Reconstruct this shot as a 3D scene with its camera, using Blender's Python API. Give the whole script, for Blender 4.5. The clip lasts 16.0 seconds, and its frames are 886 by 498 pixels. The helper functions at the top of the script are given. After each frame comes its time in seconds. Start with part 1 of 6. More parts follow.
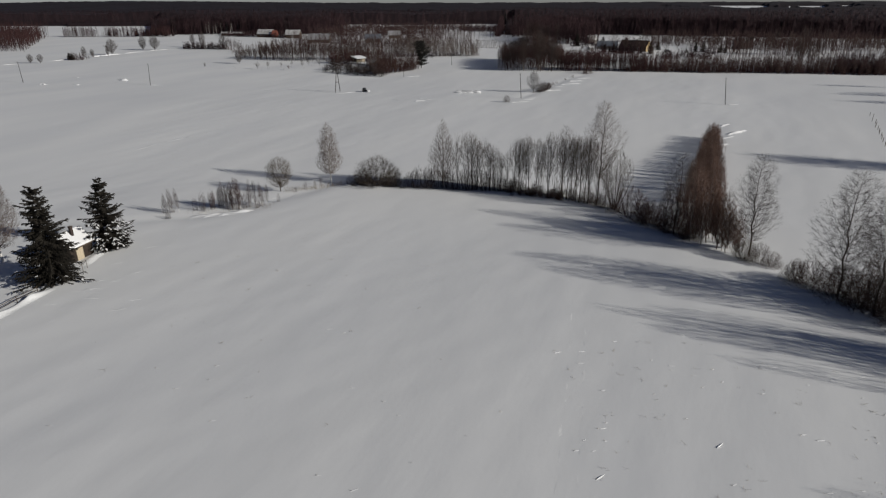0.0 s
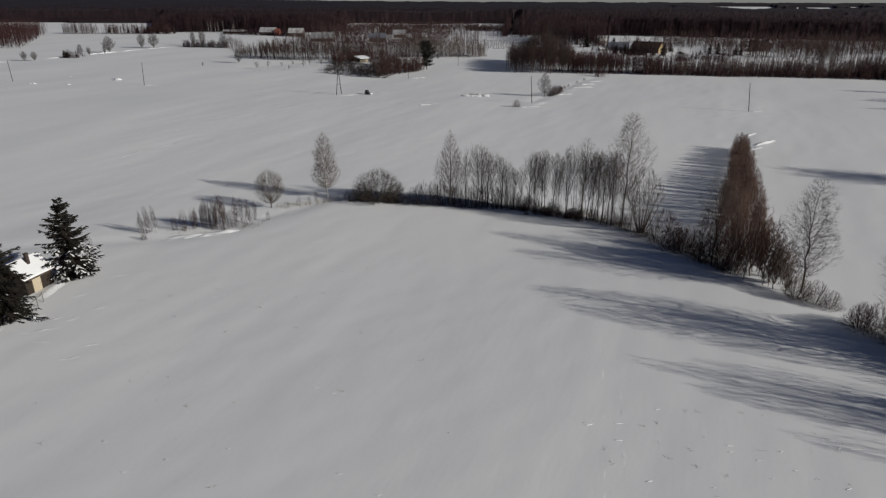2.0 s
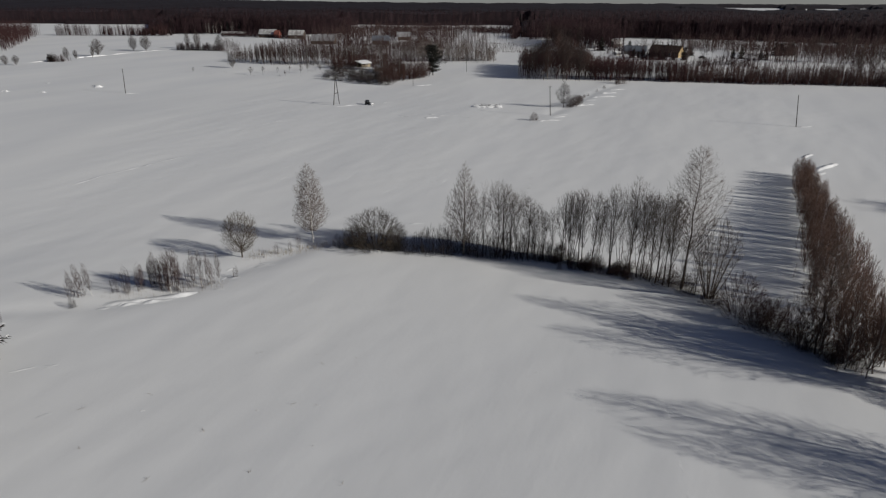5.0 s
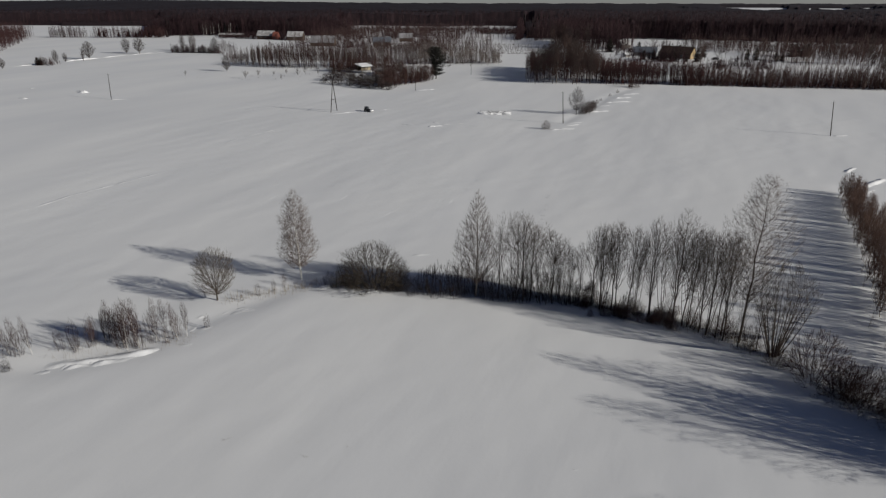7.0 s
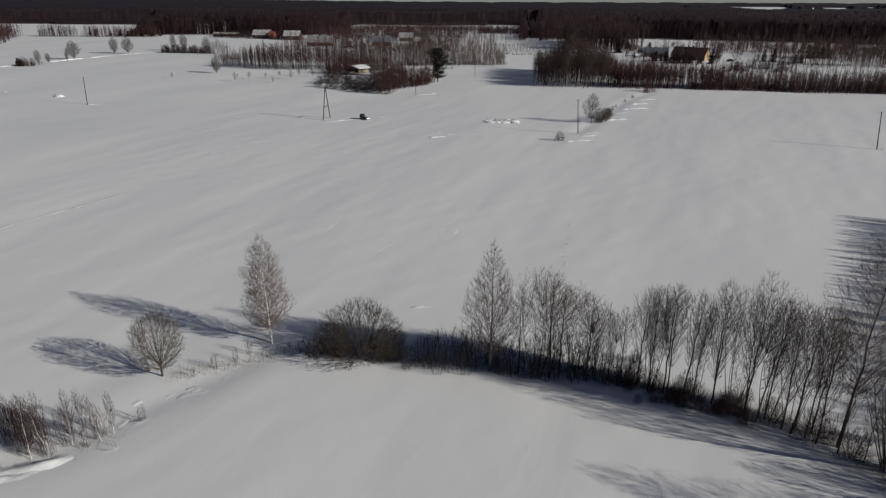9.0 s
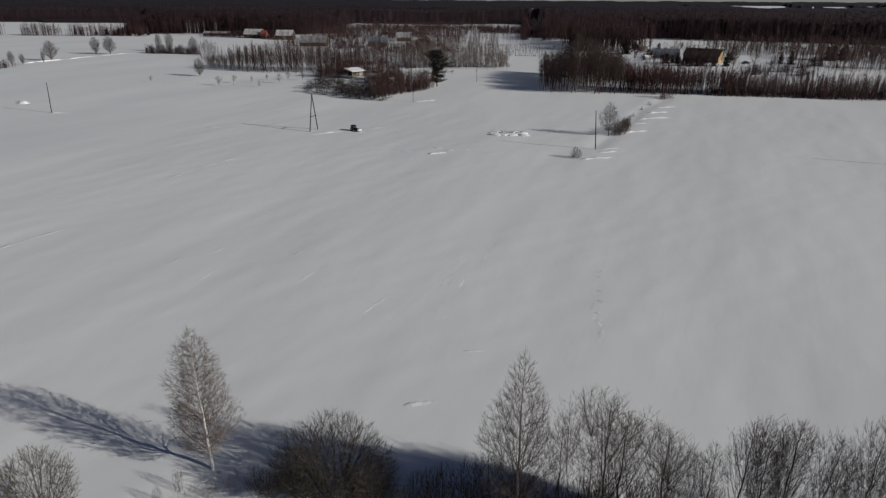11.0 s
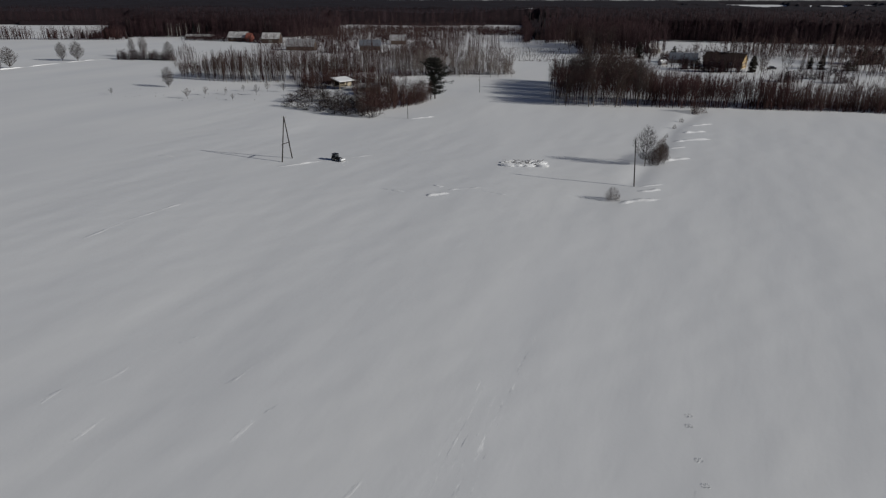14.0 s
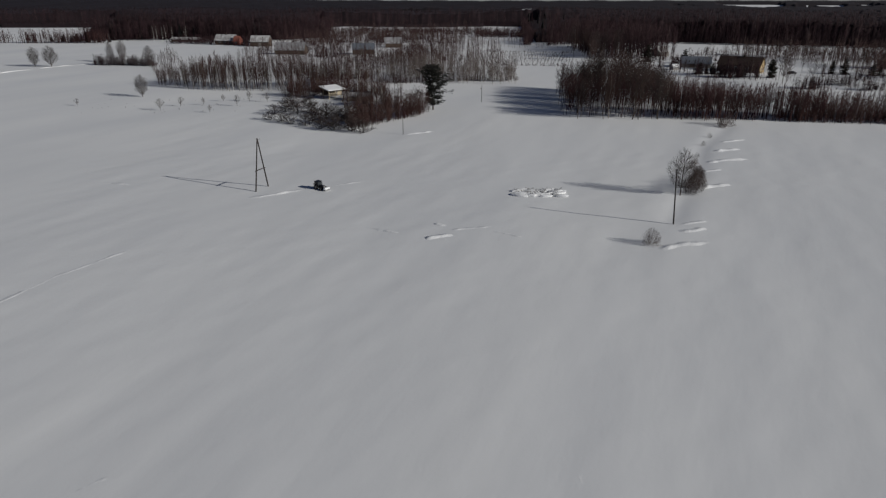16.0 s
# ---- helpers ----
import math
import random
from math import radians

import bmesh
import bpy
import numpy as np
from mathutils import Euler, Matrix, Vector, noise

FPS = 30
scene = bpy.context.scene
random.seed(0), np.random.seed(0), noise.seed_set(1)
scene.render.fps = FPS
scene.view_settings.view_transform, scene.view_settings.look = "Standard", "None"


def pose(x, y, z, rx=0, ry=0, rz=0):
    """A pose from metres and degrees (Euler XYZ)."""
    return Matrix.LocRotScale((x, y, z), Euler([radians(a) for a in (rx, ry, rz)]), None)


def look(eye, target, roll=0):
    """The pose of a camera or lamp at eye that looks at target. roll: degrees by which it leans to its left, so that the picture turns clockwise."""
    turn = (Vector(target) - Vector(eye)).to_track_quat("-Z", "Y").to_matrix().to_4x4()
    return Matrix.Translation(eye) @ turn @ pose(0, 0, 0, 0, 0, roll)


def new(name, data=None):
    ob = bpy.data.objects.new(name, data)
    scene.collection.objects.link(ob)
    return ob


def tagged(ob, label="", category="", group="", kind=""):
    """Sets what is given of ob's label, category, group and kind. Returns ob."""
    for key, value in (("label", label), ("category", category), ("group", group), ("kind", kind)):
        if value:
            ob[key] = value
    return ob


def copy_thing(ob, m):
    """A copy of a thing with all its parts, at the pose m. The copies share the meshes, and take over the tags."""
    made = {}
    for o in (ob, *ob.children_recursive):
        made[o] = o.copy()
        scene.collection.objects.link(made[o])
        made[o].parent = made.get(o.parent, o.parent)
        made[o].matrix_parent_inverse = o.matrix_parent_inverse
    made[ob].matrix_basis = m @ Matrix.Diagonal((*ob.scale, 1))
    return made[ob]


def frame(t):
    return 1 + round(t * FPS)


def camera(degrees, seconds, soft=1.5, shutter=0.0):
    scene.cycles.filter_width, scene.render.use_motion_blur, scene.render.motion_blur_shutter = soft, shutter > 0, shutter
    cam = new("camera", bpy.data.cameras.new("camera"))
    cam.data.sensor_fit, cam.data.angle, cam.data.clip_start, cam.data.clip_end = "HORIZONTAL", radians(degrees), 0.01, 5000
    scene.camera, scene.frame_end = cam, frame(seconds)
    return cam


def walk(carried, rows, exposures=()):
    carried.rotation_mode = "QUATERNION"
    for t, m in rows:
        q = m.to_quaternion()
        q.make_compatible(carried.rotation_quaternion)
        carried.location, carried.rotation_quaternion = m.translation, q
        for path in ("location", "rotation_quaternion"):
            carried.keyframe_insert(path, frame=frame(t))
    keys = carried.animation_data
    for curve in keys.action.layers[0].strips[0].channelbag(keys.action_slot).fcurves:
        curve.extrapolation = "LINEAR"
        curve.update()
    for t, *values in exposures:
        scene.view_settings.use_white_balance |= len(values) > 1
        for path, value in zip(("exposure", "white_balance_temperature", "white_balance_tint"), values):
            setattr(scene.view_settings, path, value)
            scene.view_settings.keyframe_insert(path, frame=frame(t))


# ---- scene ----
cam = camera(71.3, 16.0, 1.25)
PATH = [
    (0, (2.6, 11.928, 33.895), (2.582, 13.785, 33.152), -0.2),
    (0.5, (2.438, 14.597, 33.88), (2.416, 16.453, 33.137), -0.1),
    (1, (2.287, 17.521, 33.853), (2.264, 19.377, 33.109), -0.0),
    (1.5, (2.114, 20.823, 33.815), (2.087, 22.679, 33.071), 0.1),
    (2, (1.886, 24.55, 33.8), (1.857, 26.406, 33.054), 0.2),
    (2.5, (1.663, 28.636, 33.778), (1.631, 30.492, 33.033), 0.3),
    (3, (1.445, 32.885, 33.751), (1.411, 34.74, 33.004), 0.3),
    (3.5, (1.246, 37.206, 33.721), (1.21, 39.062, 32.976), 0.2),
    (4, (1.023, 41.349, 33.755), (0.984, 43.205, 33.011), 0.2),
    (6.5, (-0.779, 59.47, 33.61), (-0.826, 61.327, 32.868), 0.2),
    (7, (-0.983, 63.396, 33.556), (-1.032, 65.253, 32.814), 0.1),
    (7.5, (-1.17, 67.628, 33.507), (-1.221, 69.484, 32.764), 0.1),
    (8, (-1.379, 72.023, 33.475), (-1.43, 73.878, 32.731), 0.2),
    (8.5, (-1.642, 76.639, 33.416), (-1.694, 78.494, 32.671), 0.2),
    (9, (-1.97, 81.479, 33.328), (-2.021, 83.334, 32.583), 0.2),
    (9.5, (-2.342, 86.515, 33.268), (-2.391, 88.37, 32.522), 0.3),
    (10, (-2.683, 91.535, 33.251), (-2.73, 93.39, 32.504), 0.3),
    (12.5, (-3.75, 117.428, 33.517), (-3.792, 119.281, 32.765), 0.3),
    (13, (-4.12, 122.721, 33.577), (-4.16, 124.575, 32.826), 0.2),
    (14.5, (-5.304, 138.804, 33.668), (-5.336, 140.658, 32.918), 0.1),
    (16, (-6.229, 154.889, 33.77), (-6.253, 156.743, 33.022), 0.0),
]
walk(cam, [(t, look(eye, target, roll)) for t, eye, target, roll in PATH],
     [(0.0, -0.27, 6540, 10), (4.0, -0.24, 6540, 10), (9.5, -0.20, 6560, 10), (12.5, -0.41, 6380, 10), (16.0, -0.42, 6380, 10)])

# ---- world, sun ----
SUN_DIR = Vector((0.935, -0.355, 0.398)).normalized()   # towards the sun
SUN_EL = math.asin(SUN_DIR.z)
world = bpy.data.worlds.new("winter_sky")
scene.world = world
world.use_nodes = True
wn = world.node_tree.nodes
sky = wn.new("ShaderNodeTexSky")
sky.sky_type = "NISHITA"
sky.sun_disc = False
sky.sun_elevation = SUN_EL
sky.sun_rotation = math.atan2(SUN_DIR.x, SUN_DIR.y)
sky.ozone_density = 1.0
sky.dust_density = 0.2
sky.air_density = 0.5
wn["Background"].inputs["Strength"].default_value = 0.045
clear_air = wn.new("ShaderNodeMixRGB")   # clear blue winter sky
clear_air.blend_type = "MULTIPLY"
clear_air.inputs["Fac"].default_value = 1.0
clear_air.inputs["Color2"].default_value = (1.07, 0.97, 1.02, 1)
world.node_tree.links.new(sky.outputs["Color"], clear_air.inputs["Color1"])
world.node_tree.links.new(clear_air.outputs["Color"], wn["Background"].inputs["Color"])
sun_data = bpy.data.lights.new("sun", "SUN")
sun_data.energy = 4.3
sun_data.angle = radians(0.5)
sun_data.color = (1.0, 0.975, 0.91)
sun = new("sun", sun_data)
sun.matrix_world = look(SUN_DIR * 200, (0, 0, 0))

# ---- materials ----


def material(name, base, rough=0.8, spread=0.25, scale=3.0, bump=0.0, bump_scale=20.0, metal=0.0, per_object=0.0,
             per_island=0.0, stretch=(1, 1, 1), second=None, pale=None):
    """Principled surface with colour variation at two scales, relief and change from piece to piece."""
    m = bpy.data.materials.new(name)
    m.use_nodes = True
    n, ln = m.node_tree.nodes, m.node_tree.links
    p = n["Principled BSDF"]
    p.inputs["Roughness"].default_value = rough
    p.inputs["Metallic"].default_value = metal
    p.inputs["Specular IOR Level"].default_value = 0.25
    tc = n.new("ShaderNodeTexCoord")
    mp = n.new("ShaderNodeMapping")
    mp.inputs["Scale"].default_value = stretch
    ln.new(tc.outputs["Object"], mp.inputs["Vector"])
    a, b = n.new("ShaderNodeTexNoise"), n.new("ShaderNodeTexNoise")
    a.inputs["Scale"].default_value, a.inputs["Detail"].default_value = scale, 4
    b.inputs["Scale"].default_value, b.inputs["Detail"].default_value = scale * 9, 3
    for t in (a, b):
        ln.new(mp.outputs["Vector"], t.inputs["Vector"])
    mix = n.new("ShaderNodeMath")
    mix.operation = "ADD"
    ln.new(a.outputs["Fac"], mix.inputs[0])
    ln.new(b.outputs["Fac"], mix.inputs[1])
    ramp = n.new("ShaderNodeValToRGB")
    lo = [c * (1 - spread) for c in base]
    hi = second or [min(1, c * (1 + spread)) for c in base]
    ramp.color_ramp.elements[0].position, ramp.color_ramp.elements[1].position = 0.35, 0.65
    ramp.color_ramp.elements[0].color = (*lo, 1)
    ramp.color_ramp.elements[1].color = (*hi, 1)
    half = n.new("ShaderNodeMath")
    half.operation = "MULTIPLY"
    half.inputs[1].default_value = 0.5
    ln.new(mix.outputs[0], half.inputs[0])
    ln.new(half.outputs[0], ramp.inputs["Fac"])
    out = ramp.outputs["Color"]
    if per_object or per_island:
        if per_object:
            info = n.new("ShaderNodeObjectInfo").outputs["Random"]
        else:
            info = n.new("ShaderNodeNewGeometry").outputs["Random Per Island"]
        amount = per_object or per_island
        rng_map = n.new("ShaderNodeMapRange")
        rng_map.inputs["To Min"].default_value, rng_map.inputs["To Max"].default_value = 1 - amount, 1 + amount
        ln.new(info, rng_map.inputs["Value"])
        hsv = n.new("ShaderNodeHueSaturation")
        ln.new(out, hsv.inputs["Color"])
        ln.new(rng_map.outputs["Result"], hsv.inputs["Value"])
        out = hsv.outputs["Color"]
        if pale:
            few = n.new("ShaderNodeMath")
            few.operation = "GREATER_THAN"
            few.inputs[1].default_value = 1 - pale[1]
            ln.new(info, few.inputs[0])
            pm = n.new("ShaderNodeMixRGB")
            pm.inputs["Color2"].default_value = (*pale[0], 1)
            ln.new(few.outputs[0], pm.inputs["Fac"])
            ln.new(out, pm.inputs["Color1"])
            out = pm.outputs["Color"]
    ln.new(out, p.inputs["Base Color"])
    if bump:
        bt = n.new("ShaderNodeTexNoise")
        bt.inputs["Scale"].default_value, bt.inputs["Detail"].default_value = bump_scale, 5
        ln.new(mp.outputs["Vector"], bt.inputs["Vector"])
        bn = n.new("ShaderNodeBump")
        bn.inputs["Strength"].default_value, bn.inputs["Distance"].default_value = bump, 0.05
        ln.new(bt.outputs["Fac"], bn.inputs["Height"])
        ln.new(bn.outputs["Normal"], p.inputs["Normal"])
    return m


def snow_material(name, relief):
    """Wind-packed snow: soft patches, a fine crust and long ripples that follow the wind."""
    m = bpy.data.materials.new(name)
    m.use_nodes = True
    n, ln = m.node_tree.nodes, m.node_tree.links
    p = n["Principled BSDF"]
    p.inputs["Roughness"].default_value = 0.65
    p.inputs["Specular IOR Level"].default_value = 0.15
    tc = n.new("ShaderNodeTexCoord")
    turn = n.new("ShaderNodeMapping")
    turn.inputs["Rotation"].default_value = (0, 0, radians(24))
    ln.new(tc.outputs["Object"], turn.inputs["Vector"])
    wind = n.new("ShaderNodeMapping")
    wind.inputs["Scale"].default_value = (1.0, 0.28, 1.0)
    ln.new(turn.outputs["Vector"], wind.inputs["Vector"])
    patch = n.new("ShaderNodeTexNoise")
    patch.inputs["Scale"].default_value, patch.inputs["Detail"].default_value = 0.05, 5
    ln.new(wind.outputs["Vector"], patch.inputs["Vector"])
    ramp = n.new("ShaderNodeValToRGB")
    ramp.color_ramp.elements[0].position, ramp.color_ramp.elements[1].position = 0.3, 0.7
    ramp.color_ramp.elements[0].color = (0.74, 0.745, 0.75, 1)
    ramp.color_ramp.elements[1].color = (0.82, 0.82, 0.81, 1)
    ln.new(patch.outputs["Fac"], ramp.inputs["Fac"])
    ln.new(ramp.outputs["Color"], p.inputs["Base Color"])
    ripple = n.new("ShaderNodeTexNoise")
    ripple.inputs["Scale"].default_value, ripple.inputs["Detail"].default_value = 0.35, 6
    ln.new(wind.outputs["Vector"], ripple.inputs["Vector"])
    crust = n.new("ShaderNodeTexNoise")
    crust.inputs["Scale"].default_value, crust.inputs["Detail"].default_value = 2.2, 4
    ln.new(turn.outputs["Vector"], crust.inputs["Vector"])
    b1, b2 = n.new("ShaderNodeBump"), n.new("ShaderNodeBump")
    b1.inputs["Strength"].default_value, b1.inputs["Distance"].default_value = relief, 0.30
    b2.inputs["Strength"].default_value, b2.inputs["Distance"].default_value = relief, 0.045
    ln.new(ripple.outputs["Fac"], b1.inputs["Height"])
    ln.new(crust.outputs["Fac"], b2.inputs["Height"])
    ln.new(b1.outputs["Normal"], b2.inputs["Normal"])
    ln.new(b2.outputs["Normal"], p.inputs["Normal"])
    return m


def birch_bark():
    m = material("birch_bark", (0.68, 0.66, 0.62), 0.75, 0.12, 1.5, 0.2, 14)
    n, ln = m.node_tree.nodes, m.node_tree.links
    p = n["Principled BSDF"]
    old = p.inputs["Base Color"].links[0].from_socket
    tc = n.new("ShaderNodeTexCoord")
    mp = n.new("ShaderNodeMapping")
    mp.inputs["Scale"].default_value = (1.2, 1.2, 4.5)
    ln.new(tc.outputs["Object"], mp.inputs["Vector"])
    nz = n.new("ShaderNodeTexNoise")
    nz.inputs["Scale"].default_value, nz.inputs["Detail"].default_value = 1.6, 3
    ln.new(mp.outputs["Vector"], nz.inputs["Vector"])
    r = n.new("ShaderNodeValToRGB")
    r.color_ramp.elements[0].position, r.color_ramp.elements[1].position = 0.60, 0.68
    ln.new(nz.outputs["Fac"], r.inputs["Fac"])
    mx = n.new("ShaderNodeMixRGB")
    mx.inputs["Color2"].default_value = (0.05, 0.045, 0.04, 1)
    ln.new(r.outputs["Color"], mx.inputs["Fac"])
    ln.new(old, mx.inputs["Color1"])
    ln.new(mx.outputs["Color"], p.inputs["Base Color"])
    return m


SNOW = snow_material("field_snow", 0.12)
SNOW_HEAP = snow_material("drifted_snow", 0.8)
SNOW_CAP = material("roof_snow", (0.80, 0.80, 0.80), 0.65, 0.04, 0.6, 0.4, 3)
BIRCH = birch_bark()
BARK = material("grey_brown_bark", (0.075, 0.060, 0.050), 0.9, 0.3, 2.0, 0.5, 15, per_object=0.25)
BARK_LIGHT = material("pale_grey_bark", (0.26, 0.23, 0.20), 0.85, 0.3, 2.0, 0.4, 12, per_object=0.2)
TWIG_BIRCH = material("birch_twigs", (0.150, 0.118, 0.102), 0.85, 0.25, 1.0, per_object=0.15)
TWIG_TAN = material("willow_twigs", (0.098, 0.079, 0.063), 0.85, 0.25, 1.0, per_object=0.15)
TWIG_OLIVE = material("brown_willow_twigs", (0.098, 0.079, 0.058), 0.85, 0.25, 1.0, per_object=0.15)
TWIG_ALDER = material("pale_alder_twigs", (0.150, 0.124, 0.108), 0.85, 0.25, 1.0, per_object=0.2)
TWIG_MID = material("grey_brown_twigs", (0.062, 0.049, 0.043), 0.85, 0.25, 1.0, per_object=0.2)
TWIG_RED = material("reddish_twigs", (0.062, 0.036, 0.030), 0.85, 0.3, 1.0, per_object=0.25)
TWIG_SAPLING = material("birch_sapling_twigs", (0.075, 0.045, 0.042), 0.85, 0.3, 1.0, per_object=0.2)
TWIG_ROW = material("brown_alder_twigs", (0.112, 0.067, 0.052), 0.85, 0.3, 1.0, per_object=0.2)
TWIG_DARK = material("dark_thicket_twigs", (0.040, 0.030, 0.027), 0.9, 0.3, 1.0, per_object=0.25)
NEEDLE = material("spruce_needles", (0.0165, 0.0135, 0.0095), 0.8, 0.45, 1.2, per_object=0.15)
PINE_NEEDLE = material("pine_needles", (0.0125, 0.0130, 0.0095), 0.8, 0.35, 1.0)
FOREST_BARE = material("bare_forest", (0.030, 0.0135, 0.0165), 0.95, 0.35, 0.5, per_island=0.4, stretch=(1, 1, 0.07), pale=((0.075, 0.050, 0.048), 0.12))
SCRUB_BROWN = material("brown_scrub", (0.051, 0.0235, 0.0225), 0.95, 0.3, 0.1, per_island=0.4)
SCRUB_MIXED = material("brown_and_grey_stems", (0.051, 0.0265, 0.0255), 0.95, 0.3, 0.1, per_island=0.4, pale=((0.13, 0.10, 0.086), 0.15))
SCRUB_PALE = material("pale_birch_stems", (0.075, 0.056, 0.051), 0.95, 0.3, 0.1, per_island=0.4, pale=((0.22, 0.185, 0.165), 0.2))
TWIG_PALE = material("pale_grey_twigs", (0.17, 0.142, 0.128), 0.85, 0.25, 1.0, per_object=0.2)
ROOF_PATCHY = material("patchy_snow_on_boards", (0.16, 0.14, 0.13), 0.85, 0.3, 0.35, 0.2, 5, second=(0.72, 0.71, 0.70))
FOREST_CONIFER = material("conifer_forest", (0.016, 0.0135, 0.0140), 0.95, 0.3, 0.05, per_island=0.4)
FOREST_DEEP = material("far_mixed_forest", (0.0135, 0.0088, 0.0118), 0.95, 0.35, 0.02, stretch=(1, 1, 0.3))
FOREST_FAR = material("distant_forest", (0.020, 0.0105, 0.0130), 0.95, 0.35, 0.3, stretch=(1, 1, 0.1))
WOOD_DARK = material("dark_weathered_boards", (0.075, 0.055, 0.042), 0.85, 0.35, 2.5, 0.4, 20, per_object=0.15, stretch=(6, 6, 0.6))
LOGS = material("dark_stained_logs", (0.036, 0.027, 0.021), 0.85, 0.35, 2.5, 0.4, 14, stretch=(0.6, 0.6, 6))
WOOD_GREY = material("grey_weathered_wood", (0.17, 0.155, 0.14), 0.85, 0.3, 2.5, 0.4, 20, per_object=0.15, stretch=(6, 6, 0.6))
WOOD_PALE = material("pale_planed_boards", (0.50, 0.42, 0.30), 0.75, 0.15, 2.0, 0.2, 20, per_object=0.1, stretch=(6, 6, 0.6))
POLE_WOOD = material("tarred_pole_wood", (0.036, 0.030, 0.028), 0.85, 0.3, 1.5, 0.4, 15, per_object=0.15, stretch=(5, 5, 0.5))
RED_WALL = material("orange_red_boards", (0.24, 0.082, 0.06), 0.8, 0.15, 2.0, 0.2, 12, stretch=(5, 5, 0.5))
YELLOW_WALL = material("ochre_plaster", (0.40, 0.29, 0.15), 0.85, 0.12, 1.0, 0.2, 10)
BROWN_WALL = material("brown_log_wall", (0.065, 0.043, 0.032), 0.85, 0.25, 1.5, 0.3, 10)
PLASTER = material("whitewashed_wall", (0.34, 0.32, 0.30), 0.85, 0.12, 1.2, 0.2, 10)
# thin snow on the barn roofs; on low_shed the grey paints in shade
ROOF_DUST_SHADE = material("dusted_and_shaded_snow_roof", (0.24, 0.235, 0.24), 0.8, 0.35, 0.5, 0.2, 6)
ROOF_TIN = material("grey_sheet_roof", (0.15, 0.165, 0.19), 0.5, 0.2, 0.8, 0.1, 8, metal=0.2)
BRICK = material("sooty_brick", (0.055, 0.04, 0.035), 0.9, 0.3, 5, 0.5, 25)
DARK_PAINT = material("black_vehicle_paint", (0.012, 0.012, 0.014), 0.35, 0.2, 2.0)
RUBBER = material("tyre_rubber", (0.018, 0.018, 0.018), 0.85, 0.2, 5, 0.3, 30)
METAL = material("worn_steel", (0.30, 0.30, 0.30), 0.45, 0.2, 6, metal=0.8)
CERAMIC = material("insulator_ceramic", (0.45, 0.42, 0.38), 0.3, 0.1, 4)
GRASS = material("dry_grass_stalks", (0.22, 0.17, 0.10), 0.9, 0.3, 2.0, per_object=0.2)


def glass_material():
    m = bpy.data.materials.new("window_glass")
    m.use_nodes = True
    p = m.node_tree.nodes["Principled BSDF"]
    p.inputs["Base Color"].default_value = (0.03, 0.035, 0.04, 1)
    p.inputs["Roughness"].default_value = 0.08
    p.inputs["Specular IOR Level"].default_value = 0.6
    return m


GLASS = glass_material()

# ---- ground ----


def smooth(a, b, x):
    u = np.clip((np.asarray(x, float) - a) / (b - a), 0, 1)
    return u * u * (3 - 2 * u)


WIND = np.array((0.41, 0.91))
ACROSS = np.array((0.91, -0.41))
wave_rng = np.random.default_rng(5)
WAVES = []
for length, count, height in ((60, 7, 0.042), (26, 10, 0.0095), (12, 12, 0.0055), (5, 14, 0.0036)):
    for _ in range(count):
        along = wave_rng.normal(0, 0.38 if length > 10 else 0.6)
        vec = (ACROSS + WIND * along) * 2 * math.pi / (length * wave_rng.uniform(0.7, 1.4))
        WAVES.append((vec[0], vec[1], wave_rng.uniform(0, 6.28), height * wave_rng.uniform(0.5, 1.2)))


def near_segment(x, y, ax, ay, bx, by):
    """Distance from the points to a line segment."""
    dx, dy = bx - ax, by - ay
    u = np.clip(((x - ax) * dx + (y - ay) * dy) / (dx * dx + dy * dy), 0, 1)
    return np.hypot(x - ax - u * dx, y - ay - u * dy)


# field ditches, as lines on the plan
DITCHES = [((-75, 112), (-47, 117.5), (-37, 122), (-29, 132), (-21, 141), (0, 138), (16, 135.5), (31, 126.5), (40, 108),
            (48, 99), (56, 87), (66, 62), (78, 30), (90, -10)),
           ((42, 108), (75, 181), (78, 187)),
           ((30, 252), (42, 275), (56, 307), (73, 334))]


def height(x, y, fine=True):
    x, y = np.asarray(x, float), np.asarray(y, float)
    z = -2.3 + 2.3 * smooth(140, 250, y) + 0.012 * np.clip(y - 300, 0, 600) - 40 * smooth(900, 2600, y) + 47 * smooth(3300, 5000, y)
    # far clearings on slopes that face this way
    z = z + 31 * np.exp(-((x + 55) / 120) ** 2 - ((y - 2080) / 90) ** 2) + 37 * np.exp(-((x - 240) / 120) ** 2 - ((y - 2250) / 90) ** 2)
    # low hills on the left horizon
    z = z + 26 * np.exp(-((x + 2300) / 1200) ** 2 - ((y - 4300) / 900) ** 2)
    for line in DITCHES:
        d = 1e6
        for (ax, ay), (bx, by) in zip(line[:-1], line[1:]):
            d = np.minimum(d, near_segment(x, y, ax, ay, bx, by))
        z = z - 0.2 * np.exp(-(d / 1.8) ** 2) + 0.03 * np.exp(-((d - 4.5) / 2.2) ** 2)
    if fine:
        w = np.zeros_like(z)
        for kx, ky, ph, a in WAVES:
            w = w + a * np.sin(kx * x + ky * y + ph)
        z = z + w * smooth(900, 300, y)
    return z


def gz(x, y):
    return float(height(x, y))


def graded(fine_a, fine_b, step, end_a, end_b, grow):
    inner = list(np.arange(fine_a, fine_b + step / 2, step))
    up, s = [], step
    v = inner[-1]
    while v < end_b:
        s *= grow
        v += s
        up.append(v)
    down, s = [], step
    v = inner[0]
    while v > end_a:
        s *= grow
        v -= s
        down.append(v)
    return np.array(down[::-1] + inner + up)


